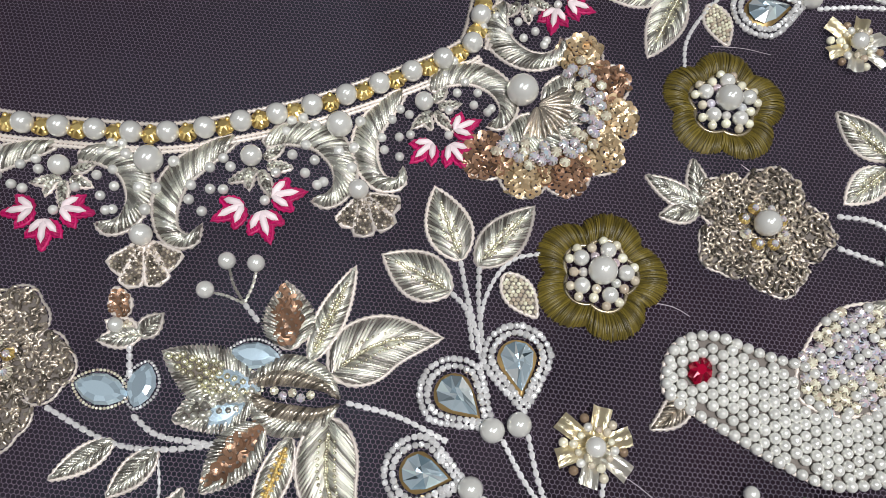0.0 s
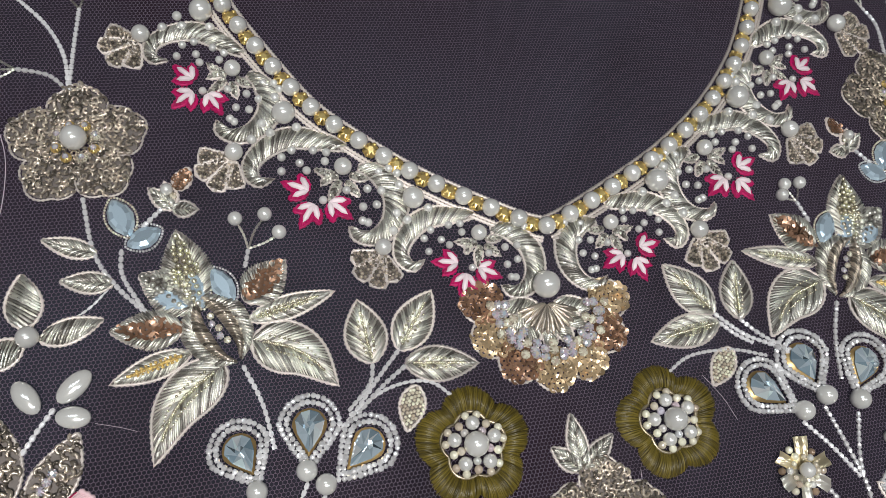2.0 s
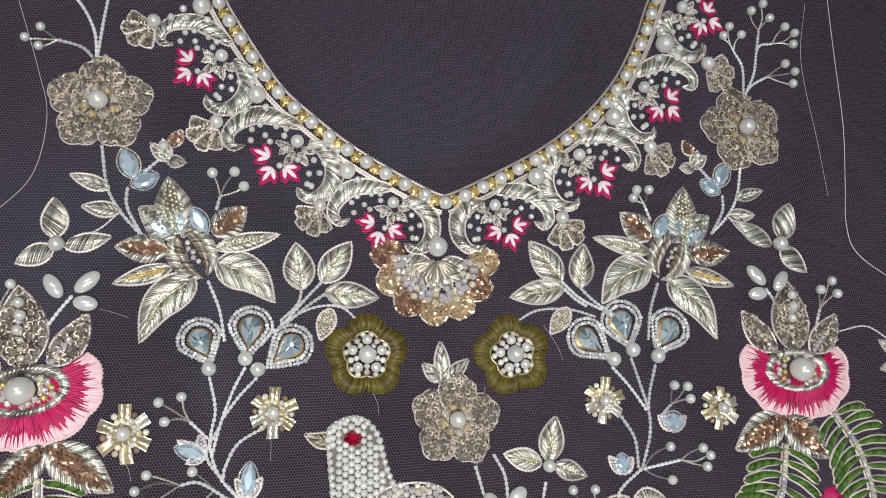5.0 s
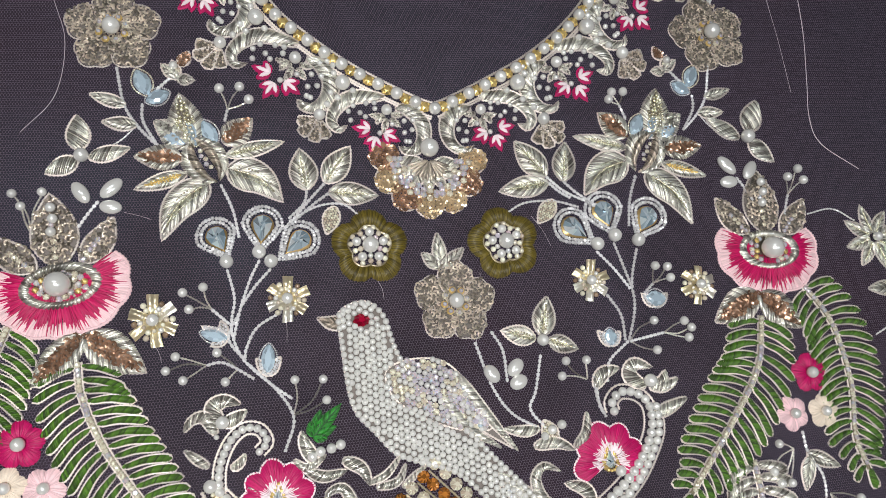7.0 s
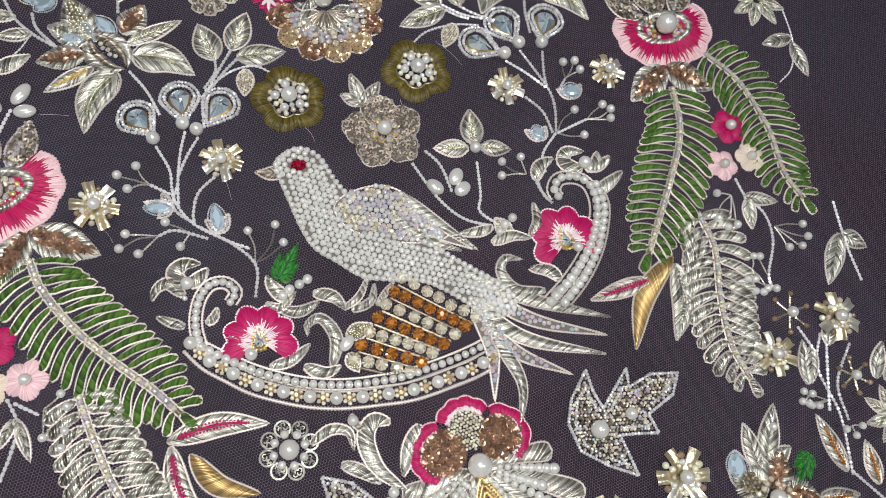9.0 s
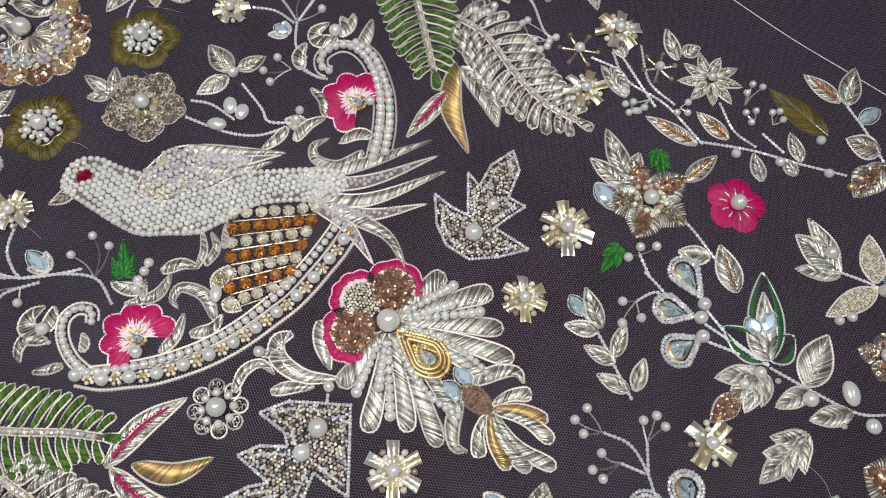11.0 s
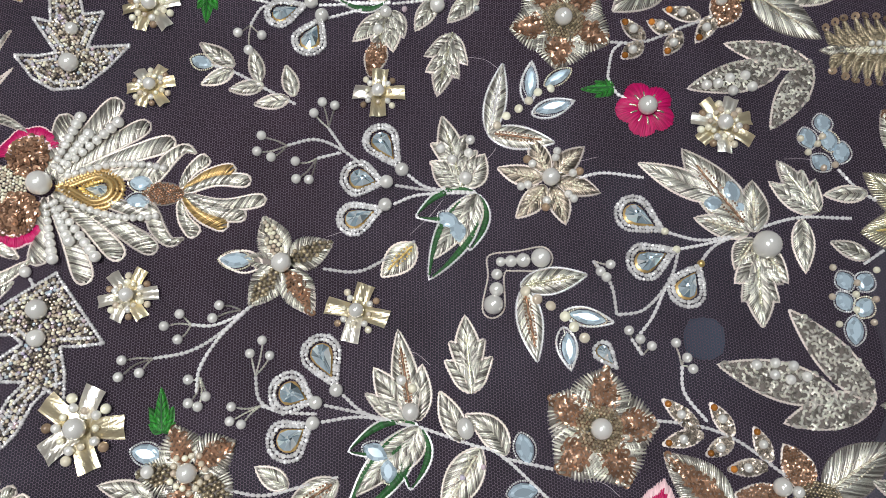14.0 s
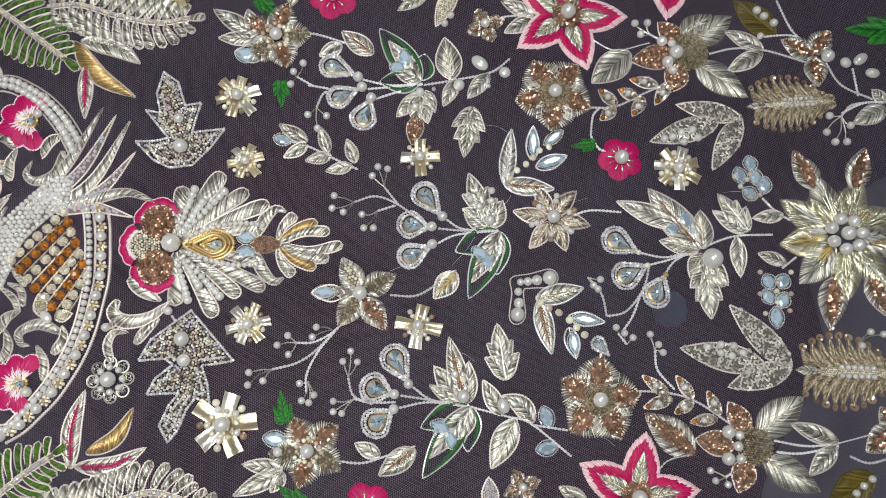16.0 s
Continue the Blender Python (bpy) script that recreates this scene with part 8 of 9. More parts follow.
lobed(o, (0.0618, -0.3275), (0.0440, -0.3232), 0.0140)
leaf(o, (0.0603, -0.3268), (0.0485, -0.3140), 0.00774)
leaf(o, (0.0601, -0.3282), (0.0437, -0.3294), 0.00773)
leaf(o, (0.0616, -0.3295), (0.0495, -0.3336), 0.00657)
pearl(o, (0.0603, -0.3268), 0.00240)
pearl(o, (0.0527, -0.3238), 0.00208)
o = thing("berry_branch", (0.0694, -0.3529), "beaded branch with leaves and long pearls", "leaf branch", "beaded branches")
stem(o, [(0.0648, -0.3292), (0.0666, -0.3468), (0.0695, -0.3647), (0.0764, -0.3752)], r=0.00060)
leaf(o, (0.0668, -0.3439), (0.0906, -0.3423), 0.01344, core="champagne")
leaf(o, (0.0667, -0.3462), (0.0526, -0.3382), 0.00721)
leaf(o, (0.0686, -0.3631), (0.0560, -0.3510), 0.00786)
drop(o, (0.0778, -0.3555), (0.0706, -0.3624), 0.00673, "pearl", name="long_pearl")
drop(o, (0.0656, -0.3696), (0.0705, -0.3730), 0.00608, "pearl", name="long_pearl")
pearl(o, (0.0625, -0.3470), 0.00302)
pearl(o, (0.0619, -0.3341), 0.00120, "crystal")
pearl(o, (0.0617, -0.3624), 0.00121, "crystal")
o = thing("berry_branch", (-0.1060, -0.3540), "beaded branch with leaves and long pearls", "leaf branch", "beaded branches")
stem(o, [(-0.0980, -0.3369), (-0.1042, -0.3542), (-0.1082, -0.3644), (-0.1246, -0.3814)], r=0.00060)
leaf(o, (-0.1032, -0.3512), (-0.0864, -0.3442), 0.00785)
leaf(o, (-0.1078, -0.3658), (-0.0943, -0.3527), 0.00888, bend=-0.12)
leaf(o, (-0.1055, -0.3573), (-0.1266, -0.3439), 0.01181, core="champagne")
drop(o, (-0.0954, -0.3515), (-0.1026, -0.3534), 0.00576, "pearl", name="long_pearl")
drop(o, (-0.1016, -0.3710), (-0.1103, -0.3732), 0.00628)
drop(o, (-0.1204, -0.3661), (-0.1194, -0.3752), 0.00616)
pearl(o, (-0.1115, -0.3579), 0.00103, "crystal")
pearl(o, (-0.1147, -0.3510), 0.00103, "crystal")
stem(o, [(-0.1087, -0.3643), (-0.1128, -0.3811)])
star_flower((0.0959, -0.3639), 0.01059, 0.3, 4, "copper", "antique", 0.24, None, "small copper sequin flower with pearl", 0.8, "sequin")
star_flower((-0.1358, -0.3572), 0.00859, 0.3, 4, "copper", "antique", 0.24, None, "small copper sequin flower with pearl", 0.8, "sequin")
o = thing("leaf_pair", (0.0998, -0.3784), "two outlined silver leaves beside the satin star", "leaf applique")
leaf(o, (0.1007, -0.3905), (0.1094, -0.3743), 0.00820)
leaf(o, (0.0984, -0.3902), (0.0913, -0.3738), 0.00813)
stem(o, [(0.0990, -0.3672), (0.1006, -0.3770), (0.1003, -0.3905)])
o = thing("leaf_pair", (-0.1381, -0.3739), "two outlined silver leaves beside the satin star", "leaf applique")
leaf(o, (-0.1454, -0.3860), (-0.1374, -0.3740), 0.00657)
leaf(o, (-0.1437, -0.3421), (-0.1302, -0.3423), 0.00754, fill="bead", mat="crystal")
o = thing("pearl_hook", (-0.0471, -0.3661), "graded pearls in a corded hook", "pearl scroll")
pearl(o, (-0.0408, -0.3812), 0.00361)
pearl(o, (-0.0414, -0.3750), 0.00263)
pearl(o, (-0.0416, -0.3706), 0.00221)
pearl(o, (-0.0416, -0.3670), 0.00180)
pearl(o, (-0.0462, -0.3654), 0.00206)
pearl(o, (-0.0517, -0.3650), 0.00260)
pearl(o, (-0.0573, -0.3636), 0.00354)
cord_line(o, [(-0.0390, -0.3629), (-0.0376, -0.3727), (-0.0362, -0.3826), (-0.0404, -0.3857), (-0.0448, -0.3824), (-0.0448, -0.3719), (-0.0459, -0.3682), (-0.0582, -0.3676), (-0.0616, -0.3631), (-0.0581, -0.3599), (-0.0468, -0.3623)])
o = thing("opal_leaf", (-0.0617, -0.3846), "silver wire leaves with moonstone drops and coiled rings", "leaf applique", "moonstone leaves")
leaf(o, (-0.0503, -0.3737), (-0.0468, -0.3976), 0.0097, edge="bright", core="pale_gold", shape="leaf")
leaf(o, (-0.0510, -0.3749), (-0.0772, -0.3781), 0.0090, edge="bright", core="copper", shape="leaf")
drop(o, (-0.0608, -0.3909), (-0.0635, -0.4022), 0.0051)
drop(o, (-0.0681, -0.3892), (-0.0779, -0.3893), 0.0051)
teardrop(o, (-0.0743, -0.4009), (-0.0810, -0.4058), 0.0086, 1)
leaf(o, (-0.0602, -0.3882), (-0.0642, -0.4057), 0.0066, fill="", edge="bright")
leaf(o, (-0.0653, -0.3879), (-0.0804, -0.3895), 0.0070, fill="", edge="bright")
pearl(o, (-0.0524, -0.3752), 0.0019, "champagne", 0.0004, "ring_bead", 0.6)
pearl(o, (-0.0555, -0.3792), 0.0019, "champagne", 0.0004, "ring_bead", 0.6)
pearl(o, (-0.0579, -0.3838), 0.0019, "champagne", 0.0004, "ring_bead", 0.6)
pearl(o, (-0.0618, -0.3885), 0.0019, "champagne", 0.0004, "ring_bead", 0.6)
pearl(o, (-0.0656, -0.3914), 0.0019, "champagne", 0.0004, "ring_bead", 0.6)
pearl(o, (-0.0695, -0.3948), 0.0019, "champagne", 0.0004, "ring_bead", 0.6)
o = thing("opal_leaf", (0.0208, -0.3772), "silver wire leaves with moonstone drops and coiled rings", "leaf applique", "moonstone leaves")
leaf(o, (0.0081, -0.3651), (0.0376, -0.3716), 0.0082, edge="bright", core="bright")
leaf(o, (0.0085, -0.3647), (0.0043, -0.3894), 0.0094, edge="bright", core="copper")
drop(o, (0.0235, -0.3812), (0.0355, -0.3825), 0.0047)
drop(o, (0.0282, -0.3879), (0.0342, -0.3970), 0.0047)
drop(o, (0.0174, -0.3838), (0.0204, -0.3960), 0.0055)
leaf(o, (0.0203, -0.3801), (0.0384, -0.3829), 0.0066, fill="", edge="bright")
leaf(o, (0.0160, -0.3816), (0.0213, -0.3982), 0.0074, fill="", edge="bright")
pearl(o, (0.0151, -0.3718), 0.0017, "champagne", 0.0004, "ring_bead", 0.6)
pearl(o, (0.0180, -0.3766), 0.0017, "champagne", 0.0004, "ring_bead", 0.6)
pearl(o, (0.0212, -0.3806), 0.0017, "champagne", 0.0004, "ring_bead", 0.6)
pearl(o, (0.0247, -0.3843), 0.0017, "champagne", 0.0004, "ring_bead", 0.6)
pearl(o, (0.0262, -0.3893), 0.0017, "champagne", 0.0004, "ring_bead", 0.6)
pearl(o, (0.0112, -0.3682), 0.0017, "champagne", 0.0004, "ring_bead", 0.6)

# right end of the lower field
o = thing("opal_cluster", (-0.0262, -0.4562), "copper and silver leaves with moonstones round a pearl", "leaf applique", "moonstone leaves")
leaf(o, (-0.0322, -0.4581), (0.0005, -0.4369), 0.01616, core="copper")
leaf(o, (-0.0199, -0.4501), (-0.0047, -0.4200), 0.01039)
leaf(o, (-0.0327, -0.4574), (-0.0265, -0.4384), 0.00856, core="champagne")
leaf(o, (-0.0323, -0.4595), (-0.0127, -0.4614), 0.01152, core="champagne")
leaf(o, (-0.0351, -0.4593), (-0.0458, -0.4506), 0.00962, core="champagne")
lobed(o, (-0.0390, -0.4591), (-0.0672, -0.4578), 0.0165)
leaf(o, (-0.0366, -0.4602), (-0.0515, -0.4689), 0.00848, core="champagne")
drop(o, (-0.0128, -0.4521), (-0.0209, -0.4542), 0.00696)
drop(o, (-0.0208, -0.4427), (-0.0213, -0.4490), 0.00632)
drop(o, (-0.0209, -0.4548), (-0.0248, -0.4564), 0.00461)
pearl(o, (-0.0382, -0.4619), 0.00511)
o = thing("crystal_spray", (-0.0383, -0.4286), "three blue teardrop crystals ringed with silver beads on beaded stems", "crystal spray", "crystal sprays")
teardrop(o, (-0.0247, -0.4165), (-0.0313, -0.4263), 0.01421)
teardrop(o, (-0.0426, -0.4190), (-0.0384, -0.4300), 0.01399)
teardrop(o, (-0.0527, -0.4326), (-0.0442, -0.4379), 0.01391)
stem(o, [(-0.0313, -0.4263), (-0.0350, -0.4405), (-0.0320, -0.4566)])
stem(o, [(-0.0384, -0.4300), (-0.0361, -0.4431), (-0.0320, -0.4566)])
stem(o, [(-0.0442, -0.4379), (-0.0373, -0.4444), (-0.0320, -0.4566)])
stem(o, [(-0.0385, -0.4314), (-0.0494, -0.4269), (-0.0597, -0.4170), (-0.0616, -0.4070)])
stem(o, [(-0.0521, -0.4251), (-0.0626, -0.4194), (-0.0703, -0.4127)])
pearl(o, (-0.0316, -0.4268), 0.00142, "champagne")
pearl(o, (-0.0384, -0.4303), 0.00141, "champagne")
pearl(o, (-0.0439, -0.4385), 0.00140, "gold")
o = thing("bare_branch", (-0.0250, -0.4766), "silver wire leaves on a beaded branch", "leaf branch", "beaded branches")
stem(o, [(-0.0314, -0.4596), (-0.0273, -0.4762), (-0.0280, -0.4957)], r=0.00060)
lobed(o, (-0.0255, -0.4842), (-0.0050, -0.4718), 0.0125)
leaf(o, (-0.0260, -0.4816), (-0.0132, -0.4677), 0.00695)
leaf(o, (-0.0280, -0.4775), (-0.0479, -0.4759), 0.00799)
leaf(o, (-0.0184, -0.5034), (-0.0188, -0.4873), 0.00642)
leaf(o, (-0.0428, -0.4998), (-0.0368, -0.4868), 0.00629)
stem(o, [(-0.0106, -0.3957), (-0.0083, -0.4063), (-0.0104, -0.4214)])
stem(o, [(-0.0087, -0.4941), (-0.0166, -0.5000), (-0.0215, -0.5063)])
stem(o, [(-0.0454, -0.4972), (-0.0404, -0.5054)])
o = thing("opal_spray", (-0.0024, -0.4895), "cluster of moonstones edged with champagne beads", "bud applique", "moonstone sprays")
drop(o, (0.0076, -0.4839), (0.0003, -0.4855), 0.00654)
drop(o, (0.0064, -0.4926), (-0.0012, -0.4926), 0.00655)
drop(o, (0.0015, -0.4976), (-0.0059, -0.4953), 0.00653)
drop(o, (-0.0036, -0.4857), (-0.0085, -0.4907), 0.00648)
drop(o, (0.0132, -0.4909), (0.0064, -0.4917), 0.00659)
pearl(o, (0.0013, -0.4878), 0.00133, "champagne")
pearl(o, (-0.0072, -0.4930), 0.00132, "champagne")
pearl(o, (-0.0020, -0.4837), 0.00133, "champagne")
pearl(o, (-0.0083, -0.4884), 0.00132, "champagne")
pearl(o, (0.0036, -0.4817), 0.00133, "champagne")
pearl(o, (0.0042, -0.4901), 0.00134, "champagne")
o = thing("opal_spray", (-0.0577, -0.4920), "cluster of moonstones edged with champagne beads", "bud applique", "moonstone sprays")
drop(o, (-0.0483, -0.4881), (-0.0542, -0.4907), 0.00652)
drop(o, (-0.0492, -0.4985), (-0.0545, -0.4946), 0.00653)
drop(o, (-0.0558, -0.4866), (-0.0617, -0.4892), 0.00647)
drop(o, (-0.0581, -0.4967), (-0.0639, -0.4928), 0.00648)
drop(o, (-0.0646, -0.4906), (-0.0736, -0.4892), 0.00643)
pearl(o, (-0.0522, -0.4933), 0.00127, "champagne")
pearl(o, (-0.0563, -0.4922), 0.00127, "champagne")
pearl(o, (-0.0570, -0.4836), 0.00126, "champagne")
pearl(o, (-0.0583, -0.4990), 0.00127, "champagne")
pearl(o, (-0.0665, -0.4968), 0.00126, "champagne")
pearl(o, (-0.0668, -0.4845), 0.00125, "champagne")
pearl(o, (-0.0619, -0.4915), 0.00126, "champagne")
pearl(o, (-0.0464, -0.4856), 0.00128, "champagne")
pearl(o, (-0.0477, -0.5011), 0.00128, "champagne")
big_bloom((-0.0317, -0.5305), 0.03493, 0.2)
o = thing("bloom_leaves", (-0.0657, -0.5198), "copper sequin leaves with silver fringe round the gilt bloom", "leaf applique")
leaf(o, (-0.0518, -0.5227), (-0.0769, -0.5151), 0.01297, fill="fringe", core="copper")
leaf(o, (-0.0065, -0.5226), (0.0144, -0.5149), 0.01197, fill="fringe", core="copper")
leaf(o, (-0.0519, -0.5407), (-0.0734, -0.5451), 0.01137, fill="fringe", core="copper")
leaf(o, (-0.0080, -0.5416), (0.0134, -0.5529), 0.01145, fill="fringe", core="copper")
cone_flower((0.0407, -0.4960), (0.0404, -0.5436), 0.02936)
cone_flower((-0.0950, -0.4951), (-0.1015, -0.5465), 0.03421)
o = thing("pearl_leaf_trio", (0.0296, -0.4686), "three antique leaves filled with coils and pearls", "leaf applique", "pearl-filled leaves")
leaf(o, (0.0338, -0.4790), (0.0255, -0.4419), 0.01250, fill="curl", mat="silver")
leaf(o, (0.0348, -0.4910), (0.0445, -0.4584), 0.01050, fill="curl", mat="silver")
leaf(o, (0.0348, -0.4910), (0.0080, -0.4714), 0.01130, fill="curl", mat="silver")
pearl(o, (0.0262, -0.4488), 0.00204)
pearl(o, (0.0268, -0.4533), 0.00204)
pearl(o, (0.0289, -0.4581), 0.00205)
pearl(o, (0.0299, -0.4642), 0.00205)
pearl(o, (0.0236, -0.4587), 0.00204)
pearl(o, (0.0252, -0.4663), 0.00204)
o = thing("pearl_leaf_trio", (-0.0830, -0.4661), "three antique leaves filled with coils and pearls", "leaf applique", "pearl-filled leaves")
leaf(o, (-0.0915, -0.4800), (-0.0797, -0.4403), 0.01350, fill="curl", mat="silver")
leaf(o, (-0.0935, -0.4926), (-0.0612, -0.4678), 0.01250, fill="curl", mat="silver")
leaf(o, (-0.0935, -0.4926), (-0.1000, -0.4604), 0.01150, fill="curl", mat="silver")
pearl(o, (-0.0803, -0.4532), 0.00186)
pearl(o, (-0.0798, -0.4597), 0.00186)
pearl(o, (-0.0838, -0.4590), 0.00185)
pearl(o, (-0.0809, -0.4659), 0.00186)
pearl(o, (-0.0856, -0.4642), 0.00185)
pearl(o, (-0.0847, -0.4700), 0.00186)
o = thing("seed_branch", (0.0507, -0.4363), "silver branch with small pearl-filled buds", "leaf branch", "seed branches")
stem(o, [(0.0461, -0.4137), (0.0458, -0.4266), (0.0519, -0.4424), (0.0579, -0.4598)])
leaf(o, (0.0467, -0.4274), (0.0557, -0.4191), 0.00608, fill="sequin", mat="antique")
pearl(o, (0.0512, -0.4233), 0.00182)
pearl(o, (0.0544, -0.4204), 0.00137, "amber")
leaf(o, (0.0452, -0.4265), (0.0390, -0.4177), 0.00603, fill="sequin", mat="antique")
pearl(o, (0.0421, -0.4221), 0.00181)
pearl(o, (0.0399, -0.4190), 0.00135, "amber")
leaf(o, (0.0499, -0.4385), (0.0550, -0.4294), 0.00611, fill="sequin", mat="antique")
pearl(o, (0.0525, -0.4340), 0.00183)
pearl(o, (0.0542, -0.4308), 0.00137, "amber")
leaf(o, (0.0497, -0.4421), (0.0399, -0.4346), 0.00607, fill="sequin", mat="antique")
pearl(o, (0.0448, -0.4383), 0.00182)
pearl(o, (0.0414, -0.4357), 0.00136, "amber")
leaf(o, (0.0560, -0.4505), (0.0602, -0.4362), 0.00615, fill="sequin", mat="antique")
pearl(o, (0.0581, -0.4433), 0.00184)
pearl(o, (0.0596, -0.4383), 0.00138, "amber")
leaf(o, (0.0572, -0.4567), (0.0452, -0.4473), 0.00613, fill="sequin", mat="antique")
pearl(o, (0.0512, -0.4520), 0.00184)
pearl(o, (0.0470, -0.4487), 0.00137, "amber")
o = thing("seed_branch", (-0.1030, -0.4351), "silver branch with small pearl-filled buds", "leaf branch", "seed branches")
stem(o, [(-0.0973, -0.4101), (-0.0999, -0.4301), (-0.1056, -0.4442), (-0.1182, -0.4597)])
leaf(o, (-0.1013, -0.4313), (-0.0910, -0.4198), 0.00534, fill="sequin", mat="antique")
pearl(o, (-0.0962, -0.4255), 0.00160)
pearl(o, (-0.0926, -0.4215), 0.00120, "amber")
leaf(o, (-0.1027, -0.4324), (-0.1059, -0.4183), 0.00530, fill="sequin", mat="antique")
pearl(o, (-0.1043, -0.4253), 0.00159)
pearl(o, (-0.1054, -0.4204), 0.00119, "amber")
leaf(o, (-0.1036, -0.4426), (-0.0925, -0.4360), 0.00535, fill="sequin", mat="antique")
pearl(o, (-0.0981, -0.4393), 0.00160)
pearl(o, (-0.0942, -0.4370), 0.00121, "amber")
leaf(o, (-0.1049, -0.4424), (-0.1098, -0.4326), 0.00530, fill="sequin", mat="antique")
pearl(o, (-0.1074, -0.4375), 0.00159)
pearl(o, (-0.1091, -0.4341), 0.00119, "amber")
leaf(o, (-0.1125, -0.4539), (-0.1009, -0.4499), 0.00533, fill="sequin", mat="antique")
pearl(o, (-0.1067, -0.4519), 0.00160)
pearl(o, (-0.1026, -0.4505), 0.00120, "amber")
leaf(o, (-0.1137, -0.4524), (-0.1145, -0.4392), 0.00528, fill="sequin", mat="antique")
pearl(o, (-0.1141, -0.4458), 0.00158)
pearl(o, (-0.1144, -0.4411), 0.00119, "amber")
o = thing("winged_flower", (0.0733, -0.4693), "copper and bronze wire flower with pearls and a blue stone", "flower applique", "winged flowers")
leaf(o, (0.0787, -0.4714), (0.0925, -0.4966), 0.01653, mat="silver", edge="", core="champagne", name="petal", thick=0.0004)
leaf(o, (0.0673, -0.4719), (0.0457, -0.4969), 0.01737, mat="silver", edge="", core="champagne", name="petal", thick=0.0004)
leaf(o, (0.0823, -0.4668), (0.0942, -0.4857), 0.01399, mat="silver", edge="", core="champagne", name="petal", thick=0.0004)
leaf(o, (0.0791, -0.4663), (0.0913, -0.4560), 0.01138, fill="sequin", mat="copper", name="petal")
leaf(o, (0.0662, -0.4642), (0.0518, -0.4567), 0.01236, fill="sequin", mat="copper", name="petal")
leaf(o, (0.0728, -0.4622), (0.0703, -0.4386), 0.01371, fill="sequin", mat="copper", name="petal")
bead_mound(o, (0.0733, -0.4693), 0.01066)
pearl(o, (0.0798, -0.4558), 0.00283)
pearl(o, (0.0784, -0.4610), 0.00220)
pearl(o, (0.0677, -0.4569), 0.00311)
pearl(o, (0.0631, -0.4591), 0.00248)
pearl(o, (0.0728, -0.4622), 0.00375)
drop(o, (0.0736, -0.4654), (0.0736, -0.4745), 0.00627, "blue_glass")
o = thing("winged_flower", (-0.1279, -0.4675), "copper and bronze wire flower with pearls and a blue stone", "flower applique", "winged flowers")
leaf(o, (-0.1230, -0.4697), (-0.1076, -0.4961), 0.01652, mat="silver", edge="", core="champagne", name="petal", thick=0.0004)
leaf(o, (-0.1333, -0.4705), (-0.1513, -0.4954), 0.01559, mat="silver", edge="", core="champagne", name="petal", thick=0.0004)
leaf(o, (-0.1214, -0.4660), (-0.1069, -0.4590), 0.01061, fill="sequin", mat="copper", name="petal")
leaf(o, (-0.1340, -0.4636), (-0.1477, -0.4565), 0.01138, fill="sequin", mat="copper", name="petal")
leaf(o, (-0.1271, -0.4581), (-0.1224, -0.4405), 0.01151, fill="sequin", mat="copper", name="petal")
bead_mound(o, (-0.1279, -0.4675), 0.00892)
pearl(o, (-0.1204, -0.4558), 0.00316)
pearl(o, (-0.1222, -0.4612), 0.00211)
pearl(o, (-0.1323, -0.4537), 0.00312)
pearl(o, (-0.1329, -0.4598), 0.00234)
pearl(o, (-0.1272, -0.4595), 0.00236)
drop(o, (-0.1279, -0.4675), (-0.1293, -0.4762), 0.00524, "blue_glass")
pink_star((0.0988, -0.4078), 0.03282, 2.11)
pink_star((-0.1452, -0.4092), 0.02995, -0.30)
pink_star((0.1282, -0.4696), 0.03676, 2.90)
o = thing("fringed_leaf", (-0.1193, -0.4297), "silver fringed leaf with copper sequins", "leaf applique")
leaf(o, (-0.1286, -0.4390), (-0.1088, -0.4187), 0.01413, fill="fringe", core="copper")
stem(o, [(-0.1286, -0.4390), (-0.1305, -0.4266), (-0.1350, -0.4205)], r=0.00040)
o = thing("fringed_leaf", (0.0688, -0.4284), "outlined silver wire leaf", "leaf applique")
leaf(o, (0.0755, -0.4387), (0.0598, -0.4161), 0.01544)
stem(o, [(0.0846, -0.4189), (0.0773, -0.4312), (0.0802, -0.4497)], r=0.00040)
button_flower((0.0172, -0.4248), 0.01130, 0.35, "magenta", 0.33, True, label="magenta satin-stitched flower with pearl and gold spokes")
button_flower((0.1176, -0.2862), 0.01247, 0.35, "magenta", 0.28, True, label="magenta satin-stitched flower with pearl and gold spokes")
button_flower((-0.1383, -0.2858), 0.01138, 0.35, "magenta", 0.28, True, label="magenta satin-stitched flower with pearl and gold spokes")
o = thing("curved_spray", (0.0338, -0.4132), "curved silver stem to the magenta flower", "beaded stem")
stem(o, [(0.0308, -0.4116), (0.0414, -0.4142), (0.0458, -0.4184)])
stem(o, [(0.0308, -0.4116), (0.0239, -0.4147), (0.0217, -0.4188)])
o = thing("pearl_sprig", (0.0053, -0.2898), "small sprig of pearls on silver beaded stalks", "pearl sprig", "pearl sprigs")
sprig(o, (0.0053, -0.2898), [(0.0090, -0.2803), (0.0027, -0.2789), (0.0003, -0.2842)], 0.00187)
stem(o, [(0.0053, -0.2898), (0.0074, -0.3005), (0.0022, -0.3113), (-0.0083, -0.3229)])
o = thing("pearl_sprig", (-0.0002, -0.3008), "small sprig of pearls on silver beaded stalks", "pearl sprig", "pearl sprigs")
sprig(o, (-0.0002, -0.3008), [(-0.0016, -0.2932), (-0.0085, -0.2936), (-0.0089, -0.2983)], 0.00186)
stem(o, [(-0.0002, -0.3008), (0.0020, -0.3099)])
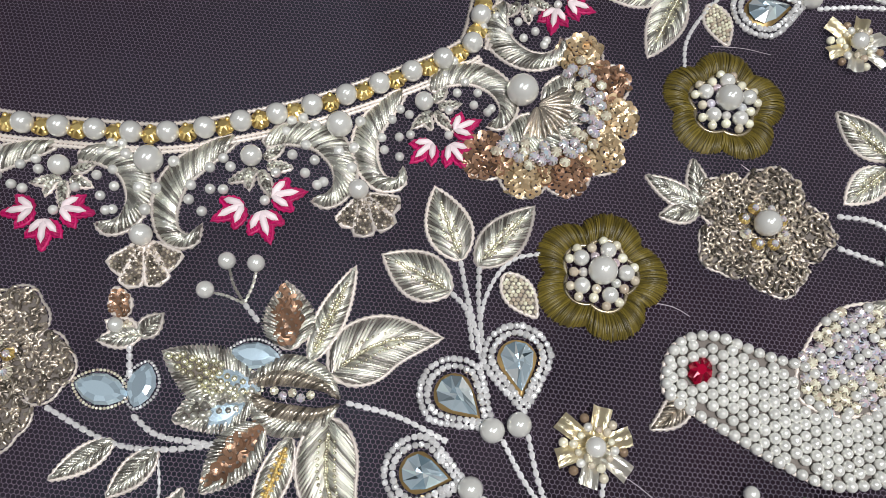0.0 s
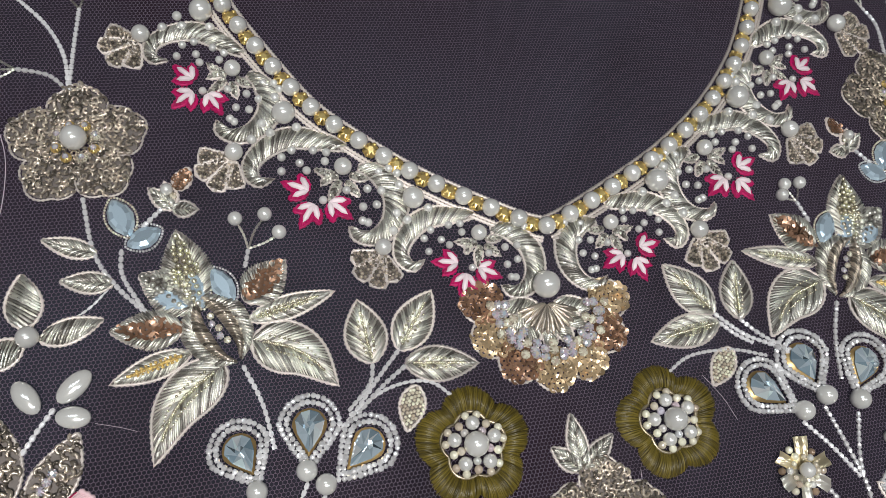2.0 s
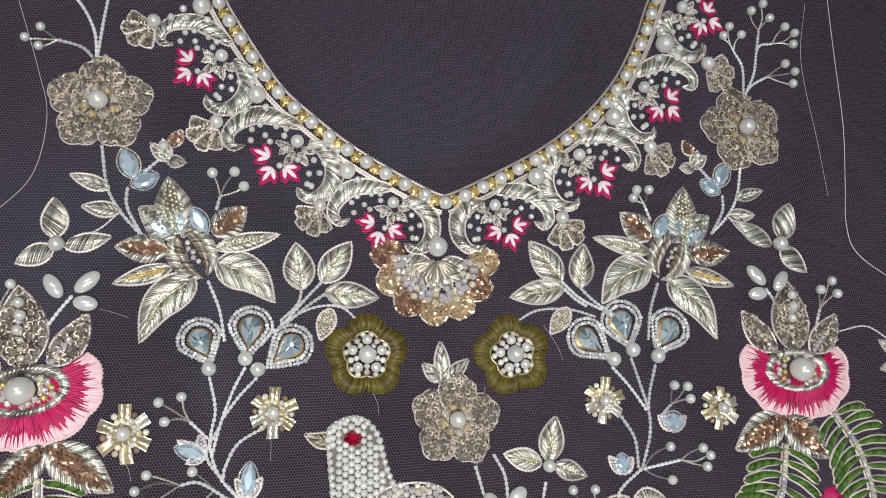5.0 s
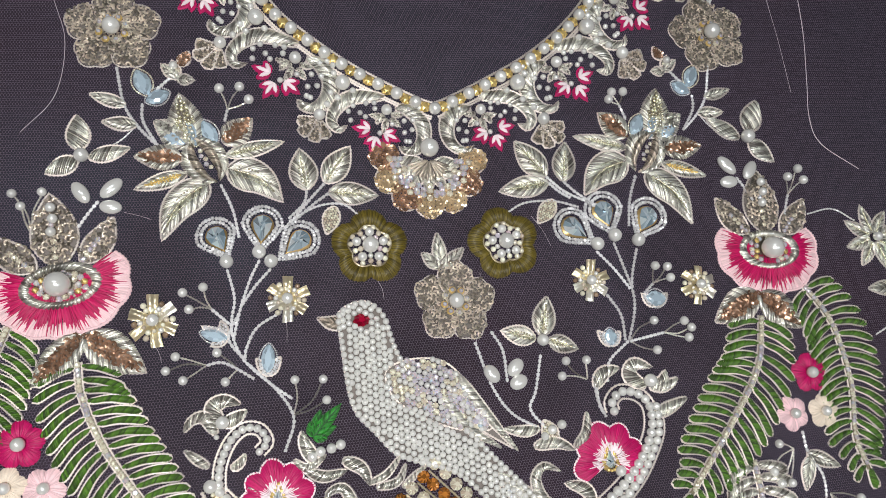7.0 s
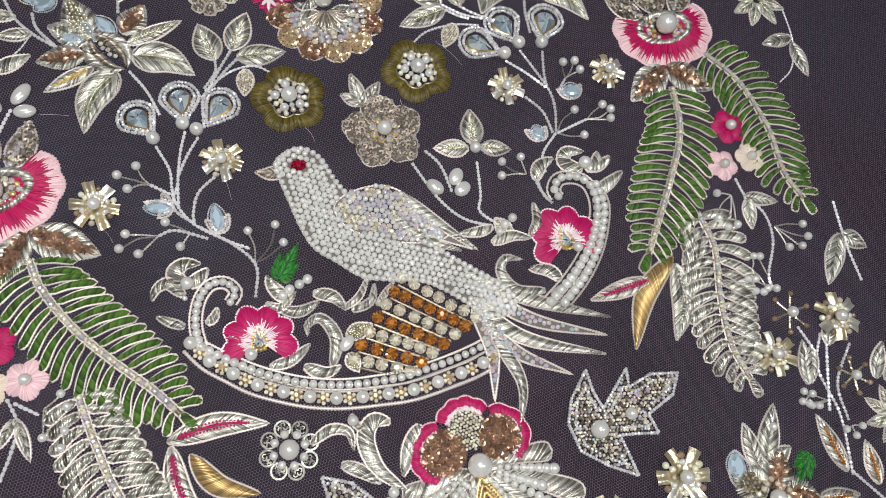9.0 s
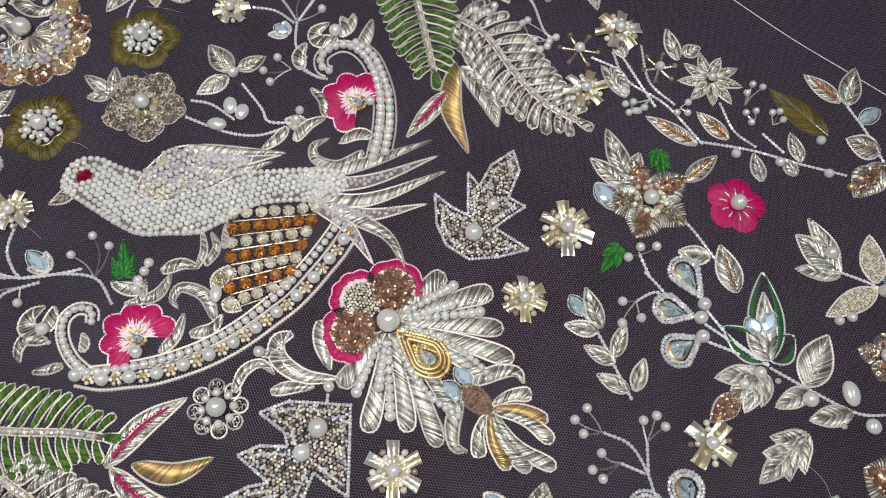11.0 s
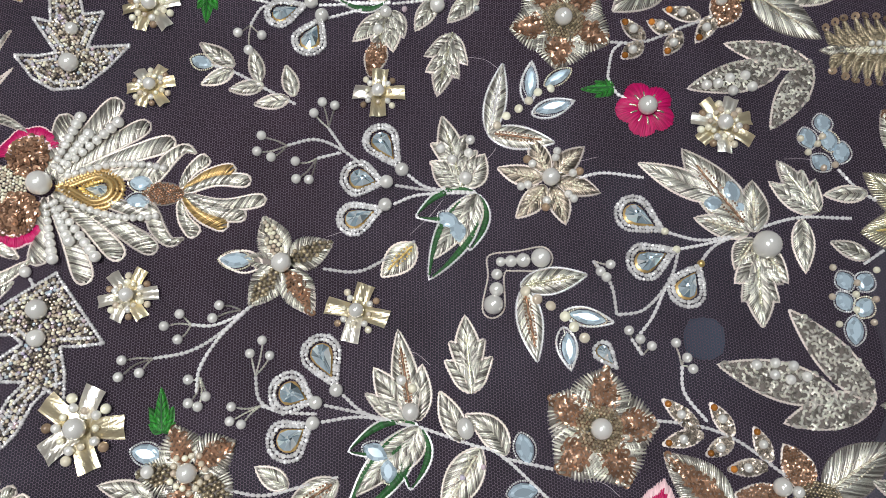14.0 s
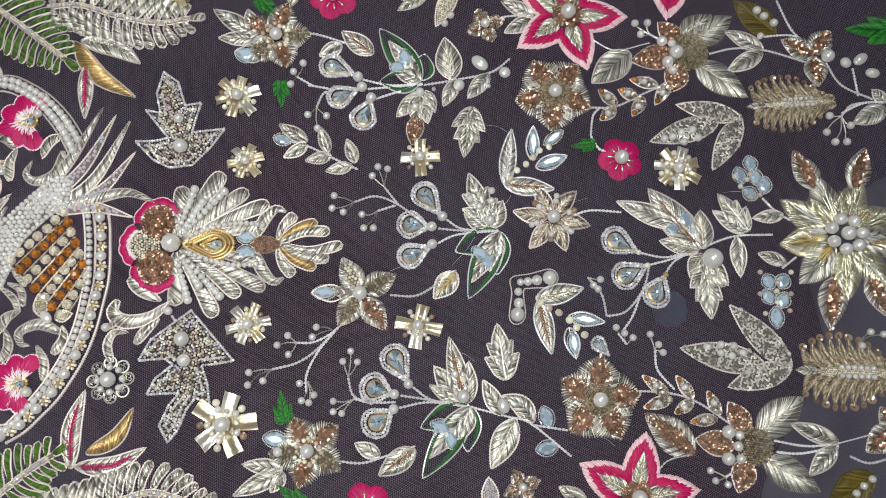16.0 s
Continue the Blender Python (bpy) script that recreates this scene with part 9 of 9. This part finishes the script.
o = thing("pearl_sprig", (0.0120, -0.3050), "small sprig of pearls on silver beaded stalks", "pearl sprig", "pearl sprigs")
sprig(o, (0.0120, -0.3050), [(0.0177, -0.2996), (0.0222, -0.3027), (0.0207, -0.3074)], 0.00188)
stem(o, [(0.0120, -0.3050), (0.0022, -0.3113)])
o = thing("pearl_sprig", (-0.0795, -0.2814), "small sprig of pearls on silver beaded stalks", "pearl sprig", "pearl sprigs")
sprig(o, (-0.0795, -0.2814), [(-0.0720, -0.2795), (-0.0676, -0.2835), (-0.0729, -0.2863)], 0.00172)
stem(o, [(-0.0795, -0.2814), (-0.0880, -0.2833), (-0.0918, -0.2908), (-0.0929, -0.3026)])
o = thing("pearl_sprig", (-0.0896, -0.2837), "small sprig of pearls on silver beaded stalks", "pearl sprig", "pearl sprigs")
sprig(o, (-0.0896, -0.2837), [(-0.0898, -0.2740), (-0.0946, -0.2737), (-0.0957, -0.2776)], 0.00171)
stem(o, [(-0.0896, -0.2837), (-0.0917, -0.2895)])
o = thing("pearl_sprig", (-0.0614, -0.2584), "small sprig of pearls on silver beaded stalks", "pearl sprig", "pearl sprigs")
sprig(o, (-0.0614, -0.2584), [(-0.0618, -0.2495), (-0.0577, -0.2546), (-0.0666, -0.2545)], 0.00180)
stem(o, [(-0.0614, -0.2584), (-0.0618, -0.2660), (-0.0590, -0.2736), (-0.0551, -0.2791)])
o = thing("pearl_sprig", (-0.0566, -0.2755), "small sprig of pearls on silver beaded stalks", "pearl sprig", "pearl sprigs")
sprig(o, (-0.0566, -0.2755), [(-0.0549, -0.2681), (-0.0594, -0.2660)], 0.00180)
o = thing("pearl_sprig", (-0.0728, -0.2461), "small sprig of pearls on silver beaded stalks", "pearl sprig", "pearl sprigs")
sprig(o, (-0.0728, -0.2461), [(-0.0733, -0.2360), (-0.0790, -0.2353), (-0.0777, -0.2423)], 0.00180)
stem(o, [(-0.0728, -0.2461), (-0.0708, -0.2578), (-0.0657, -0.2672), (-0.0551, -0.2791)])
o = thing("pearl_sprig", (-0.0797, -0.2626), "small sprig of pearls on silver beaded stalks", "pearl sprig", "pearl sprigs")
sprig(o, (-0.0797, -0.2626), [(-0.0804, -0.2590), (-0.0862, -0.2653), (-0.0895, -0.2628), (-0.0883, -0.2595)], 0.00180)
stem(o, [(-0.0848, -0.2616), (-0.0763, -0.2624), (-0.0663, -0.2682), (-0.0575, -0.2765)])
o = thing("pearl_sprig", (0.0564, -0.2740), "small sprig of pearls on silver beaded stalks", "pearl sprig", "pearl sprigs")
sprig(o, (0.0564, -0.2740), [(0.0524, -0.2696), (0.0511, -0.2789), (0.0448, -0.2740)], 0.00195)
stem(o, [(0.0564, -0.2740), (0.0638, -0.2779), (0.0650, -0.2831)])
o = thing("pearl_sprig", (0.0741, -0.2650), "small sprig of pearls on silver beaded stalks", "pearl sprig", "pearl sprigs")
sprig(o, (0.0741, -0.2650), [(0.0807, -0.2687), (0.0696, -0.2619), (0.0764, -0.2636)], 0.00197)
stem(o, [(0.0741, -0.2650), (0.0682, -0.2732)])
o = thing("pearl_sprig", (-0.0759, -0.4146), "small sprig of pearls on silver beaded stalks", "pearl sprig", "pearl sprigs")
sprig(o, (-0.0759, -0.4146), [(-0.0704, -0.4141), (-0.0729, -0.4178), (-0.0673, -0.4104)], 0.00179)
stem(o, [(-0.0759, -0.4146), (-0.0701, -0.4113)])
o = thing("pearl_sprig", (-0.0797, -0.4278), "small sprig of pearls on silver beaded stalks", "pearl sprig", "pearl sprigs")
sprig(o, (-0.0797, -0.4278), [(-0.0720, -0.4263), (-0.0772, -0.4296), (-0.0811, -0.4312)], 0.00179)
stem(o, [(-0.0797, -0.4278), (-0.0891, -0.4277), (-0.0989, -0.4344)])
o = thing("pearl_sprig", (-0.0416, -0.4001), "small sprig of pearls on silver beaded stalks", "pearl sprig", "pearl sprigs")
sprig(o, (-0.0416, -0.4001), [(-0.0460, -0.4023), (-0.0435, -0.4060), (-0.0481, -0.4042)], 0.00184)
stem(o, [(-0.0416, -0.4001), (-0.0504, -0.4058), (-0.0616, -0.4070)])
o = thing("pearl_sprig", (0.0318, -0.5442), "small sprig of pearls on silver beaded stalks", "pearl sprig", "pearl sprigs")
sprig(o, (0.0318, -0.5442), [(0.0320, -0.5372), (0.0232, -0.5338), (0.0176, -0.5372), (0.0172, -0.5434), (0.0259, -0.5472)], 0.00204)
stem(o, [(0.0318, -0.5442), (0.0376, -0.5515), (0.0382, -0.5639)])
o = thing("pearl_sprig", (0.0851, -0.4505), "small sprig of pearls on silver beaded stalks", "pearl sprig", "pearl sprigs")
sprig(o, (0.0851, -0.4505), [(0.0912, -0.4432), (0.0910, -0.4499), (0.0848, -0.4453)], 0.00208)
stem(o, [(0.0851, -0.4505), (0.0814, -0.4560)])
o = thing("pearl_sprig", (-0.1404, -0.4517), "small sprig of pearls on silver beaded stalks", "pearl sprig", "pearl sprigs")
sprig(o, (-0.1404, -0.4517), [(-0.1368, -0.4448), (-0.1415, -0.4464), (-0.1437, -0.4519)], 0.00170)
stem(o, [(-0.1404, -0.4517), (-0.1373, -0.4590)])
o = thing("pearl_sprig", (-0.0857, -0.5274), "small sprig of pearls on silver beaded stalks", "pearl sprig", "pearl sprigs")
sprig(o, (-0.0857, -0.5274), [(-0.0802, -0.5343), (-0.0819, -0.5405), (-0.0863, -0.5287)], 0.00183)
stem(o, [(-0.0857, -0.5274), (-0.0943, -0.5326)])
o = thing("leaf_branch", (0.0354, -0.2718), "outlined silver leaves along a beaded branch", "leaf branch")
stem(o, [(0.0220, -0.2926), (0.0287, -0.2810), (0.0360, -0.2688), (0.0397, -0.2588)])
leaf(o, (0.0386, -0.2685), (0.0488, -0.2549), 0.00678)
leaf(o, (0.0368, -0.2684), (0.0311, -0.2564), 0.00622)
leaf(o, (0.0302, -0.2801), (0.0286, -0.2670), 0.00612)
leaf(o, (0.0318, -0.2786), (0.0459, -0.2752), 0.00576)
leaf(o, (0.0242, -0.2900), (0.0223, -0.2768), 0.00600)
leaf(o, (0.0255, -0.2917), (0.0385, -0.2883), 0.00606)
drop(o, (0.0421, -0.2525), (0.0390, -0.2597), 0.00545)
o = thing("olive_leaf", (0.1753, -0.2861), "olive green satin leaf with silver vein", "leaf applique")
leaf(o, (0.1728, -0.3035), (0.1778, -0.2712), 0.01321, mat="olive", edge="", fill="chevron", thick=0.00026)
stem(o, [(0.1728, -0.3035), (0.1766, -0.2855)], r=0.00040)
o = thing("edge_branch", (0.1387, -0.2602), "beaded branch of silver and amber leaves", "leaf branch", "beaded branches")
stem(o, [(0.1504, -0.2055), (0.1416, -0.2182), (0.1414, -0.2387), (0.1343, -0.2612)], r=0.00060)
stem(o, [(0.1347, -0.2595), (0.1449, -0.2792), (0.1526, -0.3000), (0.1600, -0.3182)], r=0.00060)
stem(o, [(0.1576, -0.2569), (0.1489, -0.2687), (0.1477, -0.2805)])
stem(o, [(0.1555, -0.2793), (0.1529, -0.2916)])
leaf(o, (0.1327, -0.2592), (0.1310, -0.2347), 0.00740, core="amber")
leaf(o, (0.1436, -0.2687), (0.1468, -0.2515), 0.00748, core="amber")
leaf(o, (0.1144, -0.2639), (0.1333, -0.2687), 0.00720, core="amber")
leaf(o, (0.1346, -0.2900), (0.1444, -0.2808), 0.00625)
leaf(o, (0.1462, -0.3005), (0.1505, -0.2929), 0.00629)
leaf(o, (0.1539, -0.2994), (0.1633, -0.2892), 0.00640)
leaf(o, (0.1510, -0.2111), (0.1590, -0.2018), 0.00676)
leaf(o, (0.1341, -0.2227), (0.1408, -0.2055), 0.00654)
leaf(o, (0.1651, -0.2310), (0.1765, -0.2186), 0.00684)
leaf(o, (0.1693, -0.2316), (0.1777, -0.2358), 0.00683)
sprig(o, (0.1635, -0.2666), [(0.1690, -0.2643), (0.1746, -0.2643), (0.1761, -0.2686)], 0.00164)
sprig(o, (0.1582, -0.2737), [(0.1596, -0.2687), (0.1633, -0.2719), (0.1569, -0.2729)], 0.00162)
sprig(o, (0.1624, -0.2813), [(0.1671, -0.2781), (0.1697, -0.2805), (0.1668, -0.2836)], 0.00162)
sprig(o, (0.1320, -0.2269), [(0.1300, -0.2243), (0.1273, -0.2277), (0.1306, -0.2306)], 0.00161)
sprig(o, (0.1441, -0.2444), [(0.1481, -0.2458), (0.1405, -0.2444), (0.1434, -0.2482)], 0.00162)
sprig(o, (0.1339, -0.1707), [(0.1369, -0.1656), (0.1294, -0.1737), (0.1304, -0.1797), (0.1363, -0.1804)], 0.00168)
pearl(o, (0.1386, -0.2747), 0.00210)
pearl(o, (0.1469, -0.2919), 0.00210)
pearl(o, (0.1552, -0.3113), 0.00210)
pearl(o, (0.1677, -0.3015), 0.00215)
o = thing("edge_leaves", (0.1965, -0.3013), "silver and amber leaves on a beaded branch", "leaf branch", "beaded branches")
leaf(o, (0.1922, -0.3005), (0.1946, -0.2809), 0.00847, core="amber")
leaf(o, (0.1924, -0.3032), (0.2129, -0.2981), 0.00968, core="pale_gold")
stem(o, [(0.1924, -0.3032), (0.1842, -0.3181), (0.1756, -0.3295)])
leaf(o, (0.1795, -0.3256), (0.1765, -0.3106), 0.01192, core="copper")
leaf(o, (0.1760, -0.3299), (0.1552, -0.3271), 0.01160, core="copper")
drop(o, (0.1884, -0.3120), (0.1987, -0.3158), 0.00608)
o = thing("bud_flower", (0.1203, -0.3270), "silver wire bud with pearl heart on a stem", "bud applique")
leaf(o, (0.1179, -0.3351), (0.1215, -0.3128), 0.01254)
leaf(o, (0.1166, -0.3355), (0.1079, -0.3193), 0.00670)
leaf(o, (0.1214, -0.3329), (0.1312, -0.3137), 0.00793)
pearl(o, (0.1221, -0.3277), 0.00288)
stem(o, [(0.1179, -0.3351), (0.1212, -0.3492), (0.1205, -0.3642), (0.1097, -0.3788)], r=0.00060)
o = thing("bud_flower", (0.1116, -0.3443), "silver wire bud with pearls on a stem", "bud applique")
leaf(o, (0.1225, -0.3488), (0.1405, -0.3379), 0.01058, fill="bead", mat="champagne")
leaf(o, (0.1204, -0.3506), (0.0974, -0.3383), 0.00917, fill="bead", mat="champagne")
pearl(o, (0.1208, -0.3530), 0.00285)
pearl(o, (0.1167, -0.3602), 0.00282)
drop(o, (0.1304, -0.3531), (0.1255, -0.3555), 0.00684)
leaf(o, (0.1203, -0.3703), (0.1477, -0.3539), 0.01266, core="champagne")
pearl(o, (0.1026, -0.3466), 0.00202)
pearl(o, (0.0981, -0.3430), 0.00200)
o = thing("edge_buds", (0.1669, -0.3505), "silver leaves and moonstones on a branch near the fabric edge", "leaf branch", "beaded branches")
leaf(o, (0.1712, -0.3272), (0.1528, -0.3251), 0.01174, fill="fringe", core="copper")
drop(o, (0.1676, -0.3412), (0.1579, -0.3491), 0.00729)
drop(o, (0.1676, -0.3534), (0.1646, -0.3624), 0.00726)
leaf(o, (0.1896, -0.3622), (0.1728, -0.3719), 0.00909)
leaf(o, (0.1759, -0.3774), (0.1644, -0.3635), 0.00837)
stem(o, [(0.1708, -0.3286), (0.1758, -0.3484), (0.1738, -0.3670)])
leaf(o, (0.1566, -0.3910), (0.1525, -0.3667), 0.01031, core="champagne")
leaf(o, (0.1797, -0.3786), (0.1953, -0.3911), 0.01142, fill="fringe", core="copper")
stem(o, [(0.1097, -0.3788), (0.1149, -0.3679), (0.1116, -0.3651)])
pearl(o, (0.1555, -0.3218), 0.00166, "gold")
pearl(o, (0.1682, -0.3533), 0.00112, "crystal")
star_flower((0.1741, -0.3913), 0.01338, 0.4, 5, "copper", "antique", 0.2, None, "small copper sequin flower near the fabric edge", 0.7)
ribbon_flower((0.1325, -0.3963), 0.01197, 0.4, 6)
o = thing("silver_leaf", (0.0366, -0.3505), "solid silver wire leaf sewn on net", "leaf applique")
lobed(o, (0.0514, -0.3527), (0.0244, -0.3460), 0.0136)
o = thing("silver_leaf", (-0.0760, -0.3547), "solid silver wire leaf sewn on net", "leaf applique")
lobed(o, (-0.0876, -0.3550), (-0.0605, -0.3536), 0.0140)
o = thing("brown_leaf", (-0.1196, -0.2953), "outlined leaf with copper sequins", "leaf applique")
leaf(o, (-0.1147, -0.3099), (-0.1248, -0.2924), 0.01011, core="copper")
stem(o, [(-0.1162, -0.2725), (-0.1186, -0.2851), (-0.1161, -0.2982), (-0.1134, -0.3101)])
leaf(o, (-0.1164, -0.2935), (-0.1096, -0.2826), 0.00659)
o = thing("brown_leaf", (-0.0386, -0.3313), "outlined leaf with gold sequins", "leaf applique")
leaf(o, (-0.0340, -0.3366), (-0.0458, -0.3246), 0.01042, core="gold")
stem(o, [(-0.0424, -0.3037), (-0.0435, -0.3172), (-0.0359, -0.3315), (-0.0329, -0.3367)])
o = thing("brown_leaf", (0.0909, -0.2962), "outlined leaf with copper sequins", "leaf applique")
leaf(o, (0.0839, -0.3045), (0.0978, -0.2894), 0.01038, core="copper")
leaf(o, (0.0904, -0.2889), (0.0849, -0.2770), 0.00789)
o = thing("copper_trio", (0.0661, -0.5345), "copper sequin leaf trio with a pearl", "leaf applique")
leaf(o, (0.0667, -0.5362), (0.0769, -0.5209), 0.01144, fill="fringe", core="copper")
leaf(o, (0.0686, -0.5359), (0.0800, -0.5483), 0.01151, fill="fringe", core="copper")
leaf(o, (0.0654, -0.5359), (0.0492, -0.5356), 0.01133, fill="fringe", core="copper")
pearl(o, (0.0649, -0.5426), 0.00349)
stem(o, [(0.0623, -0.5421), (0.0490, -0.5479), (0.0399, -0.5628)])
stem(o, [(0.0581, -0.5560), (0.0420, -0.5556)])
drop(o, (0.0634, -0.5503), (0.0583, -0.5536), 0.00571, "pearl", name="long_pearl")
drop(o, (0.0597, -0.5564), (0.0647, -0.5643), 0.00571, "pearl", name="long_pearl")
drop(o, (0.0545, -0.5614), (0.0533, -0.5689), 0.00569, "pearl", name="long_pearl")
o = thing("leaf_pair", (0.0716, -0.5032), "two outlined silver leaves on a beaded stem", "leaf applique")
leaf(o, (0.0724, -0.5101), (0.0842, -0.4911), 0.00889)
leaf(o, (0.0705, -0.5092), (0.0610, -0.4885), 0.00879)
stem(o, [(0.0716, -0.4803), (0.0738, -0.4944), (0.0718, -0.5100), (0.0630, -0.5323)])
pearl(o, (0.0794, -0.5093), 0.00191)
stem(o, [(0.1001, -0.5226), (0.0831, -0.5271), (0.0744, -0.5331)])
stem(o, [(0.0794, -0.5093), (0.0792, -0.5263), (0.0743, -0.5346)])
o = thing("leaf_pair", (-0.1308, -0.4983), "two outlined silver leaves on a beaded stem", "leaf applique")
leaf(o, (-0.1299, -0.5081), (-0.1194, -0.4869), 0.00796)
leaf(o, (-0.1316, -0.5069), (-0.1434, -0.4913), 0.00839)
stem(o, [(-0.1263, -0.4773), (-0.1303, -0.4929), (-0.1304, -0.5080)])
stem(o, [(-0.1315, -0.4777), (-0.1333, -0.4895), (-0.1317, -0.5077)])
stem(o, [(-0.1304, -0.5080), (-0.1280, -0.5237), (-0.1241, -0.5384)], r=0.00040)
o = thing("olive_leaf", (0.0927, -0.5087), "olive green satin leaf with pearls", "leaf applique")
leaf(o, (0.0804, -0.5188), (0.1017, -0.4989), 0.01671, mat="olive", edge="", thick=0.00026)
pearl(o, (0.0943, -0.5099), 0.00226)
pearl(o, (0.0907, -0.5133), 0.00225)
pearl(o, (0.0864, -0.5178), 0.00225)
o = thing("olive_leaf", (-0.1510, -0.5103), "olive green satin leaf with pearls", "leaf applique")
leaf(o, (-0.1458, -0.5224), (-0.1584, -0.4966), 0.01609, mat="olive", edge="", thick=0.00026)
pearl(o, (-0.1476, -0.5201), 0.00183)
pearl(o, (-0.1502, -0.5154), 0.00182)
pearl(o, (-0.1531, -0.5112), 0.00182)
stem(o, [(-0.1367, -0.5121), (-0.1406, -0.5208), (-0.1391, -0.5322)])
maple_leaf((0.0794, -0.5716), 0.01618, 1.47, "leaf_green", "bright green satin-stitched leaf edged with silver")
o = thing("edge_leaves", (0.0368, -0.5621), "outlined silver leaves near the fabric edge", "leaf branch")
leaf(o, (0.0347, -0.5693), (0.0273, -0.5499), 0.00991)
leaf(o, (0.0378, -0.5694), (0.0453, -0.5640), 0.00689)
stem(o, [(0.0333, -0.5445), (0.0381, -0.5578), (0.0377, -0.5715)])
o = thing("copper_trio", (-0.1333, -0.5252), "copper sequin leaf with silver fringe", "leaf applique")
leaf(o, (-0.1265, -0.5365), (-0.1354, -0.5206), 0.01171, fill="fringe", core="copper")
leaf(o, (-0.1278, -0.5362), (-0.1156, -0.5320), 0.00860, fill="fringe", core="copper")

# loose threads
loose_thread([(0.2117, -0.2293), (0.2091, -0.2665), (0.2090, -0.2956), (0.2088, -0.3239)], 0.0004)
loose_thread([(0.1952, 0.1210), (0.1934, 0.0909), (0.1915, 0.0563), (0.1872, 0.0287), (0.1841, 0.0099), (0.1872, -0.0031), (0.2044, -0.0163)], 0.0003)
loose_thread([(0.1824, 0.1171), (0.1751, 0.0871), (0.1767, 0.0476), (0.1773, 0.0232)], 0.00015)
loose_thread([(-0.1535, 0.0941), (-0.1451, 0.0665), (-0.1412, 0.0485), (-0.1447, 0.0264), (-0.1567, 0.0115)], 0.00018)
loose_thread([(-0.0636, -0.0631), (-0.0624, -0.0696), (-0.0627, -0.0759)], 0.00012)
loose_thread([(-0.0992, -0.0140), (-0.0947, -0.0077), (-0.0916, -0.0013)], 0.00012)
loose_thread([(-0.1200, -0.0218), (-0.1145, -0.0235), (-0.1104, -0.0251)], 0.00012)
loose_thread([(0.0404, -0.0311), (0.0448, -0.0380), (0.0474, -0.0447)], 0.00012)
loose_thread([(-0.0267, -0.0537), (-0.0248, -0.0579), (-0.0245, -0.0620)], 0.00012)
loose_thread([(-0.1108, -0.0720), (-0.1086, -0.0759), (-0.1078, -0.0797)], 0.00012)
loose_thread([(0.0156, -0.0534), (0.0137, -0.0692), (0.0101, -0.0844)], 0.00012)
loose_thread([(-0.0174, -0.3471), (-0.0230, -0.3427), (-0.0305, -0.3348)], 0.00012)
loose_thread([(0.0027, -0.3675), (-0.0003, -0.3653), (-0.0054, -0.3596)], 0.00012)
loose_thread([(-0.0308, -0.3046), (-0.0288, -0.3105), (-0.0287, -0.3130)], 0.00012)
loose_thread([(-0.0540, -0.3244), (-0.0551, -0.3233), (-0.0581, -0.3187)], 0.00012)
loose_thread([(-0.0042, -0.4745), (-0.0045, -0.4835), (-0.0068, -0.4886)], 0.00012)
loose_thread([(-0.0774, -0.3411), (-0.0733, -0.3364), (-0.0710, -0.3283)], 0.00012)
loose_thread([(-0.0087, -0.3818), (-0.0042, -0.3954), (-0.0018, -0.4054)], 0.00012)
loose_thread([(-0.1220, -0.4025), (-0.1180, -0.3980), (-0.1157, -0.3901)], 0.00012)
loose_thread([(-0.0248, -0.2321), (-0.0271, -0.2403), (-0.0314, -0.2452)], 0.00012)
loose_thread([(0.0411, -0.3559), (0.0394, -0.3647), (0.0355, -0.3697)], 0.00012)
